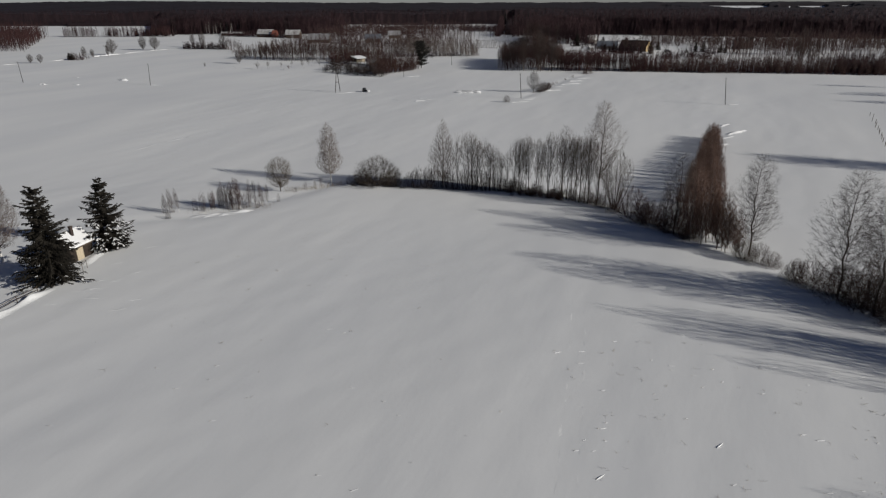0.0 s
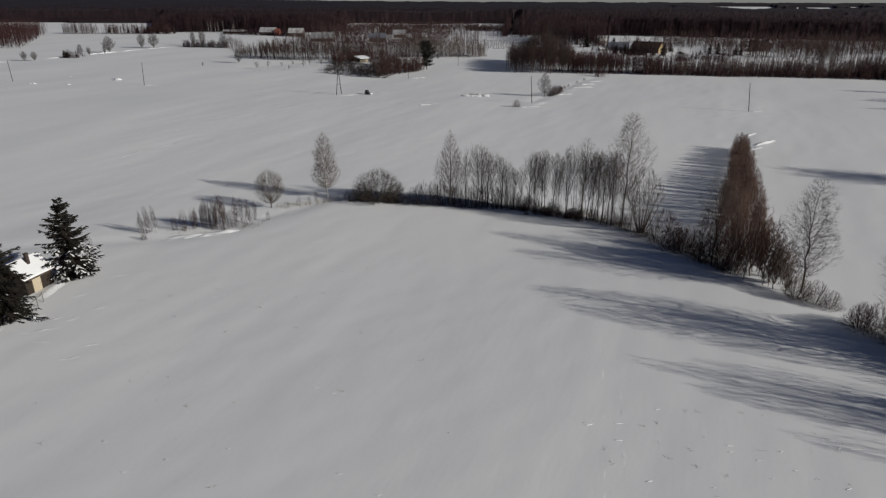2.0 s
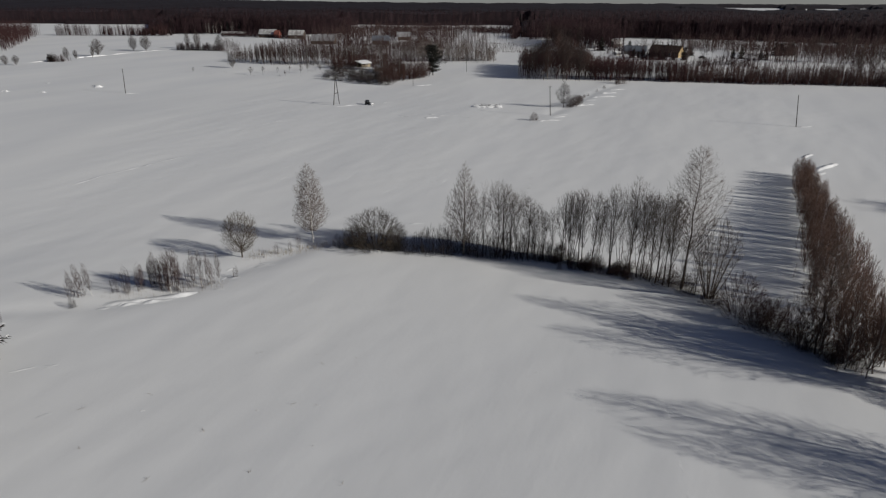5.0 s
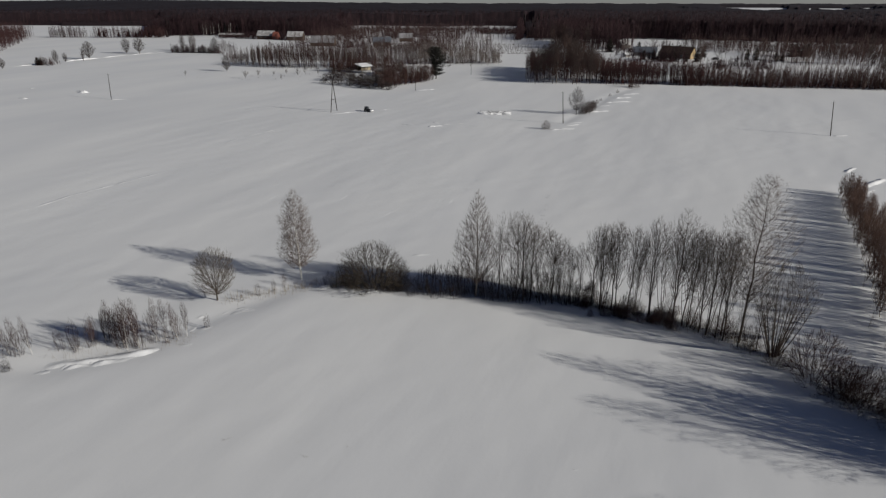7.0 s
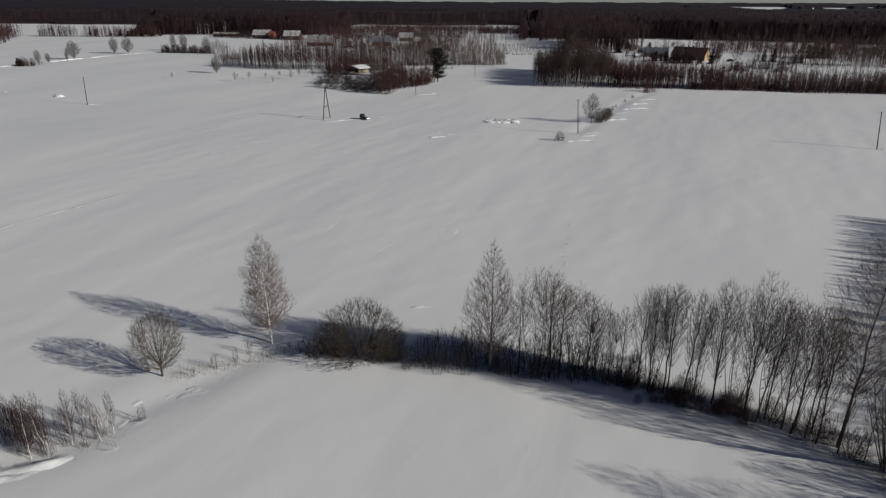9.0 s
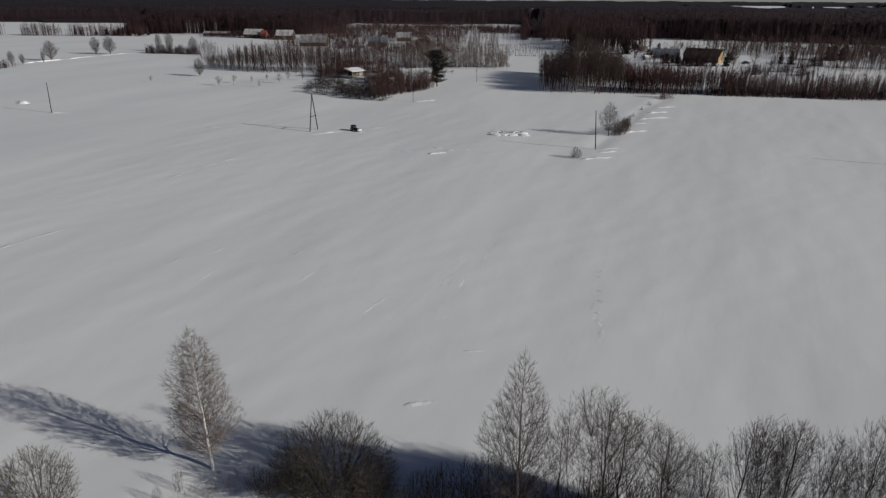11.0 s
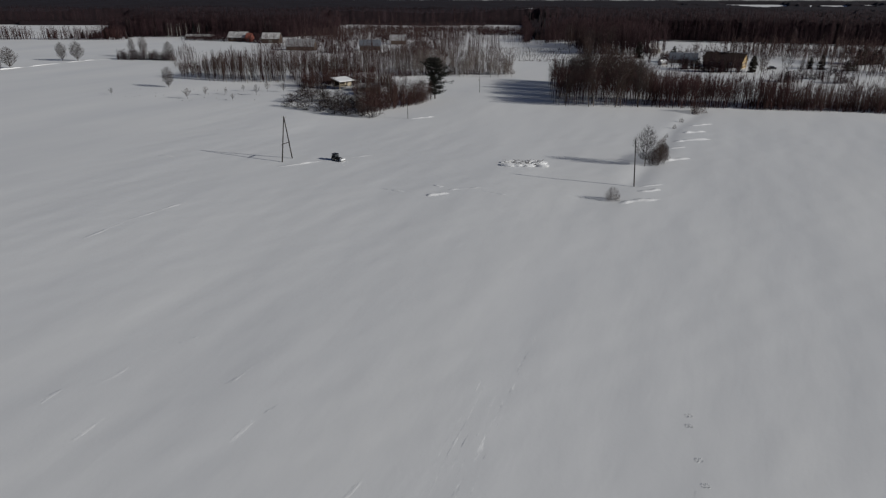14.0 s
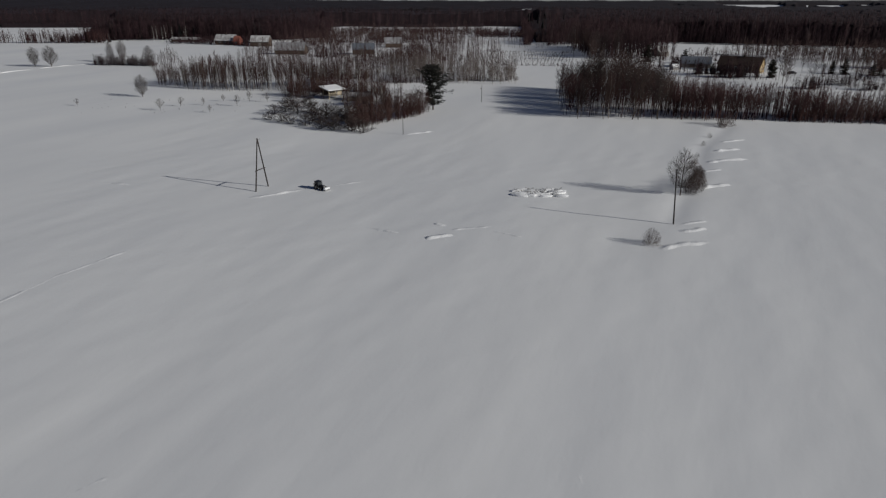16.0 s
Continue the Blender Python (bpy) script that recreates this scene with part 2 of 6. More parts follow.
def mesh_of(name, verts, faces, mat, shade=True):
    me = bpy.data.meshes.new(name)
    me.from_pydata(np.asarray(verts, float).tolist(), [], [tuple(f) for f in (faces if isinstance(faces, list) else faces.tolist())])
    if mat:
        me.materials.append(mat)
    if shade:
        me.polygons.foreach_set("use_smooth", [True] * len(me.polygons))
    me.update()
    return me


xs, ys = graded(-75, 115, 1.0, -4500, 4500, 1.07), graded(20, 300, 1.0, -600, 5200, 1.06)
gx, gy = np.meshgrid(xs, ys)
gzz = height(gx, gy)
nx, ny = len(xs), len(ys)
quad = np.arange(nx * ny).reshape(ny, nx)
ground_faces = np.stack((quad[:-1, :-1], quad[:-1, 1:], quad[1:, 1:], quad[1:, :-1]), -1).reshape(-1, 4)
ground = new("ground", mesh_of("ground", np.stack((gx, gy, gzz), -1).reshape(-1, 3), ground_faces, SNOW))
tagged(ground, "wide field under wind-packed grey-white snow", "ground", kind="structure")

# ---- helpers for parts ----


def part(name, me, parent=None, label="", at=None):
    """One mesh object under a thing or a part; me is a mesh, or (bmesh, material)."""
    if isinstance(me, tuple):
        bm, mat = me
        me = bpy.data.meshes.new(name)
        bm.to_mesh(me)
        bm.free()
        me.materials.append(mat)
    ob = new(name, me)
    if parent:
        ob.parent = parent
    if at is not None:
        ob.matrix_basis = at
    return tagged(ob, label) if label else ob


def thing(name, label, category, m, group="", kind=""):
    root = new(name)
    root.empty_display_size = 0.3
    root.matrix_basis = m
    return tagged(root, label, category, group, kind)


def box(x0, x1, y0, y1, z0, z1, bevel=0.0, bm=None):
    fresh = bmesh.new()
    bmesh.ops.create_cube(fresh, size=1.0, matrix=Matrix.LocRotScale(((x0 + x1) / 2, (y0 + y1) / 2, (z0 + z1) / 2), None,
                                                                    (x1 - x0, y1 - y0, z1 - z0)))
    if bevel:
        bmesh.ops.bevel(fresh, geom=fresh.edges[:], offset=bevel, segments=1, affect="EDGES")
    if bm is None:
        return fresh
    tmp = bpy.data.meshes.new("tmp")
    fresh.to_mesh(tmp)
    fresh.free()
    bm.from_mesh(tmp)
    bpy.data.meshes.remove(tmp)
    return bm


def unit(a):
    return a / np.maximum(np.linalg.norm(a, axis=-1, keepdims=True), 1e-6)


def tube_arrays(segs, sides=3):
    """Tapered prisms for rows of p0, p1, r0, r1."""
    p0, p1, r0, r1 = segs[:, 0:3], segs[:, 3:6], segs[:, 6], segs[:, 7]
    d = p1 - p0
    d = d / np.maximum(np.linalg.norm(d, axis=1, keepdims=True), 1e-6)
    ref = np.where(np.abs(d[:, 2:3]) > 0.9, np.array([[1.0, 0, 0]]), np.array([[0, 0, 1.0]]))
    u = np.cross(d, ref)
    u /= np.maximum(np.linalg.norm(u, axis=1, keepdims=True), 1e-6)
    v = np.cross(d, u)
    rings = []
    for p, r in ((p0, r0), (p1, r1)):
        for k in range(sides):
            a = 2 * math.pi * k / sides
            rings.append(p + (u * math.cos(a) + v * math.sin(a)) * r[:, None])
    verts = np.stack(rings, 1).reshape(-1, 3)
    base = np.arange(len(segs))[:, None] * 2 * sides
    faces = [np.concatenate((base + k, base + (k + 1) % sides, base + sides + (k + 1) % sides, base + sides + k), 1) for k in range(sides)]
    return verts, np.concatenate(faces)


def spike_arrays(segs):
    """Three-sided spikes for the finest twigs."""
    v, _ = tube_arrays(segs, 3)
    v = v.reshape(-1, 6, 3)[:, :4]
    v[:, 3] = segs[:, 3:6]
    base = np.arange(len(segs))[:, None] * 4
    return v.reshape(-1, 3), np.concatenate([np.concatenate((base + k, base + (k + 1) % 3, base + 3), 1) for k in range(3)])


def tube_mesh(name, segs, mat, sides=3):
    segs = np.asarray(segs, float)
    if sides == 3:
        return crown_mesh(name, [(segs, mat)])
    v, f = tube_arrays(segs, sides)
    return mesh_of(name, v, f, mat)


def chain_mesh(name, pts, radii, mat, sides=6):
    """One closed tapered tube along a line of points."""
    pts = np.asarray(pts, float)
    d = unit(np.gradient(pts, axis=0))
    u = unit(np.cross(d, np.array((0.3, 1.0, 0.1))))
    v = np.cross(d, u)
    ang = np.arange(sides) * 2 * math.pi / sides
    ring = pts[:, None, :] + (u[:, None, :] * np.cos(ang)[None, :, None] + v[:, None, :] * np.sin(ang)[None, :, None]) * np.asarray(radii, float)[:, None, None]
    q = np.arange(len(pts) * sides).reshape(len(pts), sides)
    faces = [(q[j, k], q[j, (k + 1) % sides], q[j + 1, (k + 1) % sides], q[j + 1, k]) for j in range(len(pts) - 1) for k in range(sides)]
    faces.append(tuple(q[-1]))
    me = bpy.data.meshes.new(name)
    me.from_pydata(ring.reshape(-1, 3).tolist(), [], [tuple(int(i) for i in f) for f in faces])
    me.materials.append(mat)
    me.polygons.foreach_set("use_smooth", [True] * len(me.polygons))
    me.update()
    return me


def crown_mesh(name, groups, sides=3):
    """Tapered twigs in one mesh; groups of (rows, material). Rows that end in nothing become spikes."""
    vs, fs, idx, at = [], [], [], 0
    for k, (rows, _) in enumerate(groups):
        rows = np.asarray(rows, float)
        thin = rows[:, 7] <= 0
        for chosen, make in ((rows[~thin], lambda q: tube_arrays(q, sides)), (rows[thin], spike_arrays)):
            if len(chosen):
                v, f = make(chosen)
                vs.append(v)
                fs.extend((f + at).tolist())
                idx.append(np.full(len(f), k))
                at += len(v)
    me = mesh_of(name, np.concatenate(vs), fs, groups[0][1])
    for _, mat in groups[1:]:
        me.materials.append(mat)
    me.polygons.foreach_set("material_index", np.concatenate(idx).astype(np.int32))
    me.update()
    return me


def chain_of(b, k, taper, rng, wob):
    pts = np.array([at_u(b, np.array([0]), np.array([j / k]))[0][0] for j in range(k + 1)])
    pts[1:] += rng.normal(0, wob, (k, 3)) * b["l"][0] * np.array((1, 1, 0))
    return pts, b["r"][0] * (1 - (1 - taper) * np.linspace(0, 1, k + 1))


# ---- plants: branches are (origin, direction, length, radius, bend) and are grown level by level ----


def branches(o, d, length, r, bend):
    return dict(o=np.asarray(o, float), d=unit(np.asarray(d, float)), l=np.asarray(length, float), r=np.asarray(r, float), c=np.asarray(bend, float))


def at_u(b, i, u):
    up = np.array((0, 0, 1.0))
    p = b["o"][i] + b["d"][i] * (b["l"][i] * u)[:, None] + up * (b["c"][i] * b["l"][i] * u * u)[:, None]
    t = unit(b["d"][i] + up * (2 * b["c"][i] * u)[:, None])
    return p, t


def segments(b, k, taper=0.35, r_min=0.0, wob=0.0, rng=None):
    n = len(b["l"])
    i = np.arange(n)
    pts = [at_u(b, i, np.full(n, j / k))[0] for j in range(k + 1)]
    if wob:
        for j in range(1, k + 1):
            pts[j] = pts[j] + rng.normal(0, wob, (n, 3)) * b["l"][:, None]
    rows = []
    for j in range(k):
        ra = np.maximum(b["r"] * (1 - (1 - taper) * j / k), r_min)
        rb = np.maximum(b["r"] * (1 - (1 - taper) * (j + 1) / k), r_min)
        rows.append(np.concatenate((pts[j], pts[j + 1], ra[:, None], rb[:, None]), 1))
    return np.concatenate(rows)


def outline(pairs):
    """Crown radius along the crown's height, from (height share, metres) pairs."""
    at = np.array(pairs, float)
    return lambda u: np.interp(u, at[:, 0], at[:, 1])


def dome(radius, flat=0.0):
    return lambda u: radius * np.sqrt(np.clip(1 - (flat + (1 - flat) * np.asarray(u)) ** 2, 0, 1)) + 0.05


def ball(radius):
    return lambda u: radius * np.sqrt(np.clip(1 - (2 * np.asarray(u) - 1) ** 2, 0, 1)) + 0.05


def filled(rng, h, shape, z_from, tips, r, r_twig, angle=40, trunk=True, base=0.3, twig=0.45, twigs=3, fall=0.15, lobes=0.10, hollow=0.06, dark_limbs=False, sway=0.004, fan=0.0, loose=0.0):
    """A crown that fills an outline: limbs, boughs and shoots each reach for a place in it from the nearest wood below."""
    ph = rng.uniform(0, 6.28, 3)

    def places(n, inner):
        u = rng.uniform(0, 1, n * 8)
        w = shape(u) ** 1.5
        u = u[rng.uniform(0, w.max(), len(u)) < w][:n]
        a = rng.uniform(0, 6.283, len(u))
        rad = shape(u) * np.sqrt(rng.uniform(inner, 1, len(u)))
        rad = rad * (1 + lobes * np.sin(3 * a + ph[0] + 5 * u) + 0.7 * lobes * np.sin(5 * a + ph[1] - 8 * u) + lobes * np.sin(9 * u + ph[2] + 2 * a))
        return np.column_stack((np.cos(a) * rad, np.sin(a) * rad, z_from + (h - z_from) * u))

    def curve(o, q, r0, r1, k, sag):
        """k pieces of a bow from o to q; also points along it with their radius."""
        d = q - o
        ln = np.linalg.norm(d, axis=1)
        flat = d * np.array((1, 1, 0.0))
        c = o + d * 0.5 + (flat * 0.13 - np.array((0, 0, 1.0)) * (ln * sag)[:, None]) + rng.normal(0, 0.03 + 0.10 * loose, d.shape) * ln[:, None]
        at = lambda u: o * (1 - u) ** 2 + c * 2 * u * (1 - u) + q * u * u
        rows = [np.column_stack((at(j / k), at((j + 1) / k), r0 + (r1 - r0) * j / k, r0 + (r1 - r0) * (j + 1) / k)) for j in range(k)]
        us = np.linspace(0.22, 1.0, 7)
        return np.concatenate(rows), np.concatenate([at(u) for u in us]), np.concatenate([r0 + (r1 - r0) * u for u in us])

    def join(q, pts, rad):
        d = np.linalg.norm(q[:, None] - pts[None], axis=2)
        foot = np.zeros_like(q)
        foot[:, 2] = np.clip(q[:, 2] - np.hypot(q[:, 0], q[:, 1]) / math.tan(radians(angle)), 0, fan or h) if trunk else 0
        grow = unit(q - foot)
        along = ((q[:, None] - pts[None]) * grow[:, None]).sum(2) / np.maximum(d, 1e-4)
        cost = d * (1 + 4 * (1 - along)) + 0.05
        k = cost.argmin(1)
        return pts[k], rad[k]

    one = places(tips[0], 0.5)
    rho = np.hypot(one[:, 0], one[:, 1])
    line = None
    if trunk:
        za = np.clip(one[:, 2] - rho / np.tan(np.radians(angle) * rng.uniform(0.8 - 0.3 * loose, 1.2 + 0.3 * loose, len(one)) * (1 + loose * (0.55 - (one[:, 2] - z_from) / (h - z_from)))), z_from * 0.95, h * 0.97)
        if fan:
            za = np.minimum(za, fan * rng.uniform(0.55, 1.0, len(one)))
        o = np.column_stack((np.zeros((len(one), 2)), za))
        r0 = np.maximum(r * (1 - 0.9 * za / h) * 0.26, r_twig * 2)
        t = branches([[0, 0, -0.3]], [[0, 0, 1.0]], [(fan or h * 0.96) + 0.3], [r], [0.0])
        line = chain_of(t, 9, 0.6 if fan else 0.05, rng, sway)
        o[:, 0] += np.interp(za, line[0][:, 2], line[0][:, 0])
        o[:, 1] += np.interp(za, line[0][:, 2], line[0][:, 1])
    else:
        o = np.column_stack((one[:, :2] * (base / max(rho.max(), 0.1)), np.full(len(one), -0.15)))
        r0 = np.full(len(one), r) * rng.uniform(0.7, 1.1, len(one))
    limb, pts, rad = curve(o, one, r0, np.full(len(one), r_twig * 1.5), 4, 0.04 if trunk else -0.02)
    if trunk and not fan:
        zz = np.linspace(z_from, h * 0.95, 24)
        pts = np.concatenate((pts, np.column_stack((np.interp(zz, line[0][:, 2], line[0][:, 0]), np.interp(zz, line[0][:, 2], line[0][:, 1]), zz))))
        rad = np.concatenate((rad, np.maximum(r * 0.4 * (1 - zz / h), r_twig * 2)))
    two = places(tips[1], hollow)
    o2, r2 = join(two, pts, rad)
    bough, pts2, rad2 = curve(o2, two, np.maximum(r2 * 0.6, r_twig * 1.4), np.full(len(two), r_twig * 1.1), 2, 0.02)
    three = places(tips[2], hollow)
    o3, _ = join(three, np.concatenate((pts, pts2)), np.concatenate((rad, rad2)))
    shoot, pts3, _ = curve(o3, three, np.full(len(three), r_twig * 1.5), np.zeros(len(three)), 1, 0.0)
    k = np.repeat(np.arange(len(three)), twigs)
    uu = rng.uniform(0.25, 1.0, len(k))[:, None]
    p = o3[k] * (1 - uu) + three[k] * uu
    way = unit(three[k] - o3[k]) + rng.normal(0, 0.27, p.shape) + np.array((0, 0, fall))
    q = p + unit(way) * (twig * rng.uniform(0.5, 1.3, len(k)))[:, None]
    fine = np.column_stack((p, q, np.full(len(k), r_twig * 1.25), np.zeros(len(k))))
    if dark_limbs or not trunk:
        return line, np.concatenate((shoot, fine)), np.concatenate((limb, bough))
    return line, np.concatenate((limb, bough, shoot, fine)), None


def tree(name, rows, bark, twig, label, category="tree", group="", sides=6):
    """The pattern of a tree or bush, at the origin: an Empty with a trunk, if it has one, and a crown. It is moved to its first place later."""
    root = thing(name, label, category, Matrix.Identity(4), group)
    line, fine, stems = rows
    if line is not None:
        part("trunk", chain_mesh("trunk", line[0], line[1], bark, sides), root)
    groups = [(fine, twig)] + ([(stems, bark)] if stems is not None else [])
    part("crown", crown_mesh("crown", groups), root)
    return root


class Kind:
    """A few patterns of one plant; put() sets the first one down, and copies after that."""

    def __init__(self, patterns, heights):
        self.patterns, self.heights, self.used, self.turn = patterns, heights, [False] * len(patterns), 0

    def put(self, x, y, h, rng, wide=1.0, which=None, label="", group="", sink=0.0, tilt=1.3, rz=None):
        k = self.turn % len(self.patterns) if which is None else which
        self.turn += 1
        s = h / self.heights[k]
        m = (pose(x, y, gz(x, y) - sink, rng.normal(0, tilt), rng.normal(0, tilt), rng.uniform(0, 360) if rz is None else rz)
             @ Matrix.Diagonal((s * wide, s * wide, s, 1)))
        if self.used[k]:
            ob = copy_thing(self.patterns[k], m)
            ob.matrix_basis = m
        else:
            ob = self.patterns[k]
            ob.matrix_basis = m
            self.used[k] = True
        return tagged(ob, label, "", group)

# ---- buildings ----


def roof_slab(l, w, h0, h1, over, thick, side):
    """One slope of a gable roof, ridge along x; side is -1 or 1 in y."""
    bm = bmesh.new()
    half, run = w / 2, w / 2 + over
    drop = (h1 - h0) / half
    x0, x1 = -l / 2 - over, l / 2 + over
    pts = [(x0, 0, h1), (x1, 0, h1), (x1, side * run, h1 - drop * run), (x0, side * run, h1 - drop * run)]
    lo = [bm.verts.new(p) for p in pts]
    hi = [bm.verts.new((p[0], p[1], p[2] + thick)) for p in pts]
    bm.faces.new(lo[::-1] if side < 0 else lo)
    bm.faces.new(hi if side < 0 else hi[::-1])
    for a in range(4):
        b = (a + 1) % 4
        bm.faces.new((lo[a], lo[b], hi[b], hi[a]))
    bmesh.ops.recalc_face_normals(bm, faces=bm.faces[:])
    return bm


def gable_body(l, w, h0, h1):
    bm = bmesh.new()
    loops = []
    for x in (-l / 2, l / 2):
        loops.append([bm.verts.new((x, y, z)) for y, z in ((-w / 2, -0.4), (w / 2, -0.4), (w / 2, h0), (0, h1), (-w / 2, h0))])
    bm.faces.new(loops[0][::-1])
    bm.faces.new(loops[1])
    for a in range(5):
        b = (a + 1) % 5
        bm.faces.new((loops[0][a], loops[0][b], loops[1][b], loops[1][a]))
    bmesh.ops.recalc_face_normals(bm, faces=bm.faces[:])
    return bm


def house(name, label, category, x, y, rz, l, w, h0, h1, wall, roof, snow=0.25, windows=(), door=None, chimney=None, over=0.4, gable=None):
    """A gabled building, ridge along its own x. windows: (side, along, width, sill, height); door: (side, along, width, height)."""
    root = thing(name, label, category, pose(x, y, gz(x, y), 0, 0, rz))
    part("wall", (gable_body(l, w, h0, h1), wall), root)
    for side in (-1, 1):
        slab = part("roof", (roof_slab(l, w, h0, h1, over, 0.12, side), roof), root)
        if snow:
            bm = roof_slab(l - 0.1, w - 0.1, h0 + 0.125, h1 + 0.125, over, snow, side)
            bmesh.ops.bevel(bm, geom=bm.edges[:], offset=snow * 0.3, segments=2, affect="EDGES")
            part("snow_cover", (bm, SNOW_CAP), slab, "thick smooth snow on the roof")
    if gable:
        for end, mat in gable:
            e = l / 2 * end
            bm = bmesh.new()
            a = e + 0.02 * end
            b = e + 0.08 * end
            f = [[bm.verts.new((q, yy, z)) for yy, z in ((-w / 2, -0.3), (w / 2, -0.3), (w / 2, h0), (0, h1 - 0.05), (-w / 2, h0))] for q in (a, b)]
            bm.faces.new(f[0])
            bm.faces.new(f[1][::-1])
            for k in range(5):
                bm.faces.new((f[0][k], f[0][(k + 1) % 5], f[1][(k + 1) % 5], f[1][k]))
            bmesh.ops.recalc_face_normals(bm, faces=bm.faces[:])
            part("gable_boarding", (bm, mat), root, "boarded gable end")

    def on_side(side, along, width, z0, z1, proud):
        if side in ("front", "back"):
            s = -1 if side == "front" else 1
            a, b = sorted((s * (w / 2 - 0.05), s * (w / 2 + proud)))
            return along - width / 2, along + width / 2, a, b, z0, z1
        s = -1 if side == "west" else 1
        a, b = sorted((s * (l / 2 - 0.05), s * (l / 2 + proud)))
        return a, b, along - width / 2, along + width / 2, z0, z1
    for side, along, width, sill, hh in windows:
        fr = part("window", (box(*on_side(side, along, width + 0.24, sill - 0.12, sill + hh + 0.12, 0.12), 0.02), PLASTER), root, "pale window frame")
        part("pane", (box(*on_side(side, along, width, sill, sill + hh, 0.135)), GLASS), fr)
    if door:
        side, along, width, hh, mat = door
        dr = part("door", (box(*on_side(side, along, width, 0.0, hh, 0.11), 0.02), mat), root, "boarded door")
        part("handle", (box(*on_side(side, along + width * 0.4, 0.06, hh * 0.48, hh * 0.54, 0.17)), METAL), dr)
    if chimney:
        cx, cy, cw, top = chimney
        base_z = h1 - abs(cy) * (h1 - h0) / (w / 2) - 0.4
        ch = part("chimney", (box(cx - cw / 2, cx + cw / 2, cy - cw / 2, cy + cw / 2, base_z, top, 0.02), BRICK), root, "sooty brick chimney")
        part("chimney_cap", (box(cx - cw * 0.62, cx + cw * 0.62, cy - cw * 0.62, cy + cw * 0.62, top + 0.003, top + 0.12, 0.02), WOOD_DARK), ch)
    return root


# sauna cabin between the spruces
cabin = house("cabin", "small dark wooden cabin with snowy roof between spruces", "cabin", -55.0, 99.0, 75.6, 4.2, 4.0, 2.3, 3.9,
              LOGS, WOOD_DARK, 0.28, door=("front", -0.5, 1.25, 1.9, WOOD_PALE), chimney=(0.0, -0.75, 0.42, 4.9))
# hut on posts in the thicket
hut = thing("raised_hut", "small hut on posts with bright snowy roof", "hut", pose(-48.8, 380, gz(-48.8, 380), 0, 0, 46) @ Matrix.Scale(1.08, 4))
for px, py in ((-2.4, -1.6), (2.4, -1.6), (-2.4, 1.6), (2.4, 1.6)):
    part("post", (box(px - 0.1, px + 0.1, py - 0.1, py + 0.1, -0.5, 3.1, 0.02), WOOD_PALE), hut)
part("floor_deck", (box(-2.9, 2.9, -2.3, 2.1, 1.0, 1.15, 0.02), WOOD_GREY), hut)
part("back_wall", (box(-2.7, 2.7, 1.65, 1.78, 1.155, 3.3, 0.02), WOOD_DARK), hut)
part("side_wall", (box(1.0, 2.7, -1.7, -1.58, 1.155, 2.9, 0.02), WOOD_PALE), hut)
for k in range(9):
    rx = -2.6 + k * 0.4
    part("baluster", (box(rx - 0.03, rx + 0.03, -2.2, -2.14, 1.155, 1.95), WOOD_PALE), hut)
part("rail", (box(-2.8, 0.9, -2.22, -2.12, 1.953, 2.05, 0.01), WOOD_PALE), hut)
bm = box(-3.4, 3.4, -2.9, 2.6, 0, 0.1)
hut_roof = part("roof", (bm, WOOD_GREY), hut, at=pose(0, 0, 3.25, 10, 0, 0))
part("snow_cover", (box(-3.45, 3.45, -2.95, 2.65, 0.104, 0.38, 0.1), SNOW_CAP), hut_roof, "thick sunlit snow on the roof")

house("farmhouse", "dark log farmhouse with orange-red gable and snowy roof", "house", -168, 622, -10, 15, 7.5, 3.2, 6.8, BROWN_WALL, ROOF_PATCHY, 0.0,
      windows=(("front", -4, 1, 1.2, 1.2), ("front", 0, 1, 1.2, 1.2), ("front", 4, 1, 1.2, 1.2), ("east", 0, 0.9, 3.8, 1.0)),
      chimney=(0, 0, 0.8, 7.9), gable=((1, RED_WALL),))
house("porch_wing", "orange-red boarded wing of the farmhouse", "house", -158.5, 617, -10, 4, 6, 2.8, 6.0, RED_WALL, RED_WALL, 0.0,
      windows=(("front", 0, 0.9, 1.0, 1.1),))
house("log_barn", "dark log barn with patchy snow on its roof", "barn", -139, 607, -6, 13, 7, 3.4, 7.0, WOOD_DARK, ROOF_PATCHY, 0.0, door=("front", 0, 2.4, 2.5, WOOD_GREY))
house("long_barn", "long grey barn with snowy roof behind birches", "barn", -104, 549, -4, 18, 8, 2.8, 6.8, WOOD_DARK, ROOF_DUST_SHADE, 0.0, door=("front", 2, 2.8, 2.5, WOOD_DARK))
house("field_barn", "low brown barn among bare trees", "barn", -60, 551, 4, 13, 7, 3.0, 6.2, WOOD_DARK, ROOF_TIN, 0.0, door=("front", 0, 2.6, 2.5, WOOD_GREY))
house("storehouse", "dark storehouse with snow on its roof", "barn", -46, 600, 6, 11, 7, 3.0, 6.4, WOOD_DARK, ROOF_DUST_SHADE, 0.0)
house("cart_shed", "long low shed with snowy roof at field crest", "shed", -208, 648, -5, 22, 5, 1.9, 3.2, WOOD_DARK, ROOF_PATCHY, 0.0)
house("tin_shed", "low grey shed with bluish sheet roof", "shed", 117, 481, -14, 14, 8, 2.3, 5.2, WOOD_GREY, ROOF_TIN, 0.0, door=("front", -2, 2.2, 2.1, WOOD_DARK))
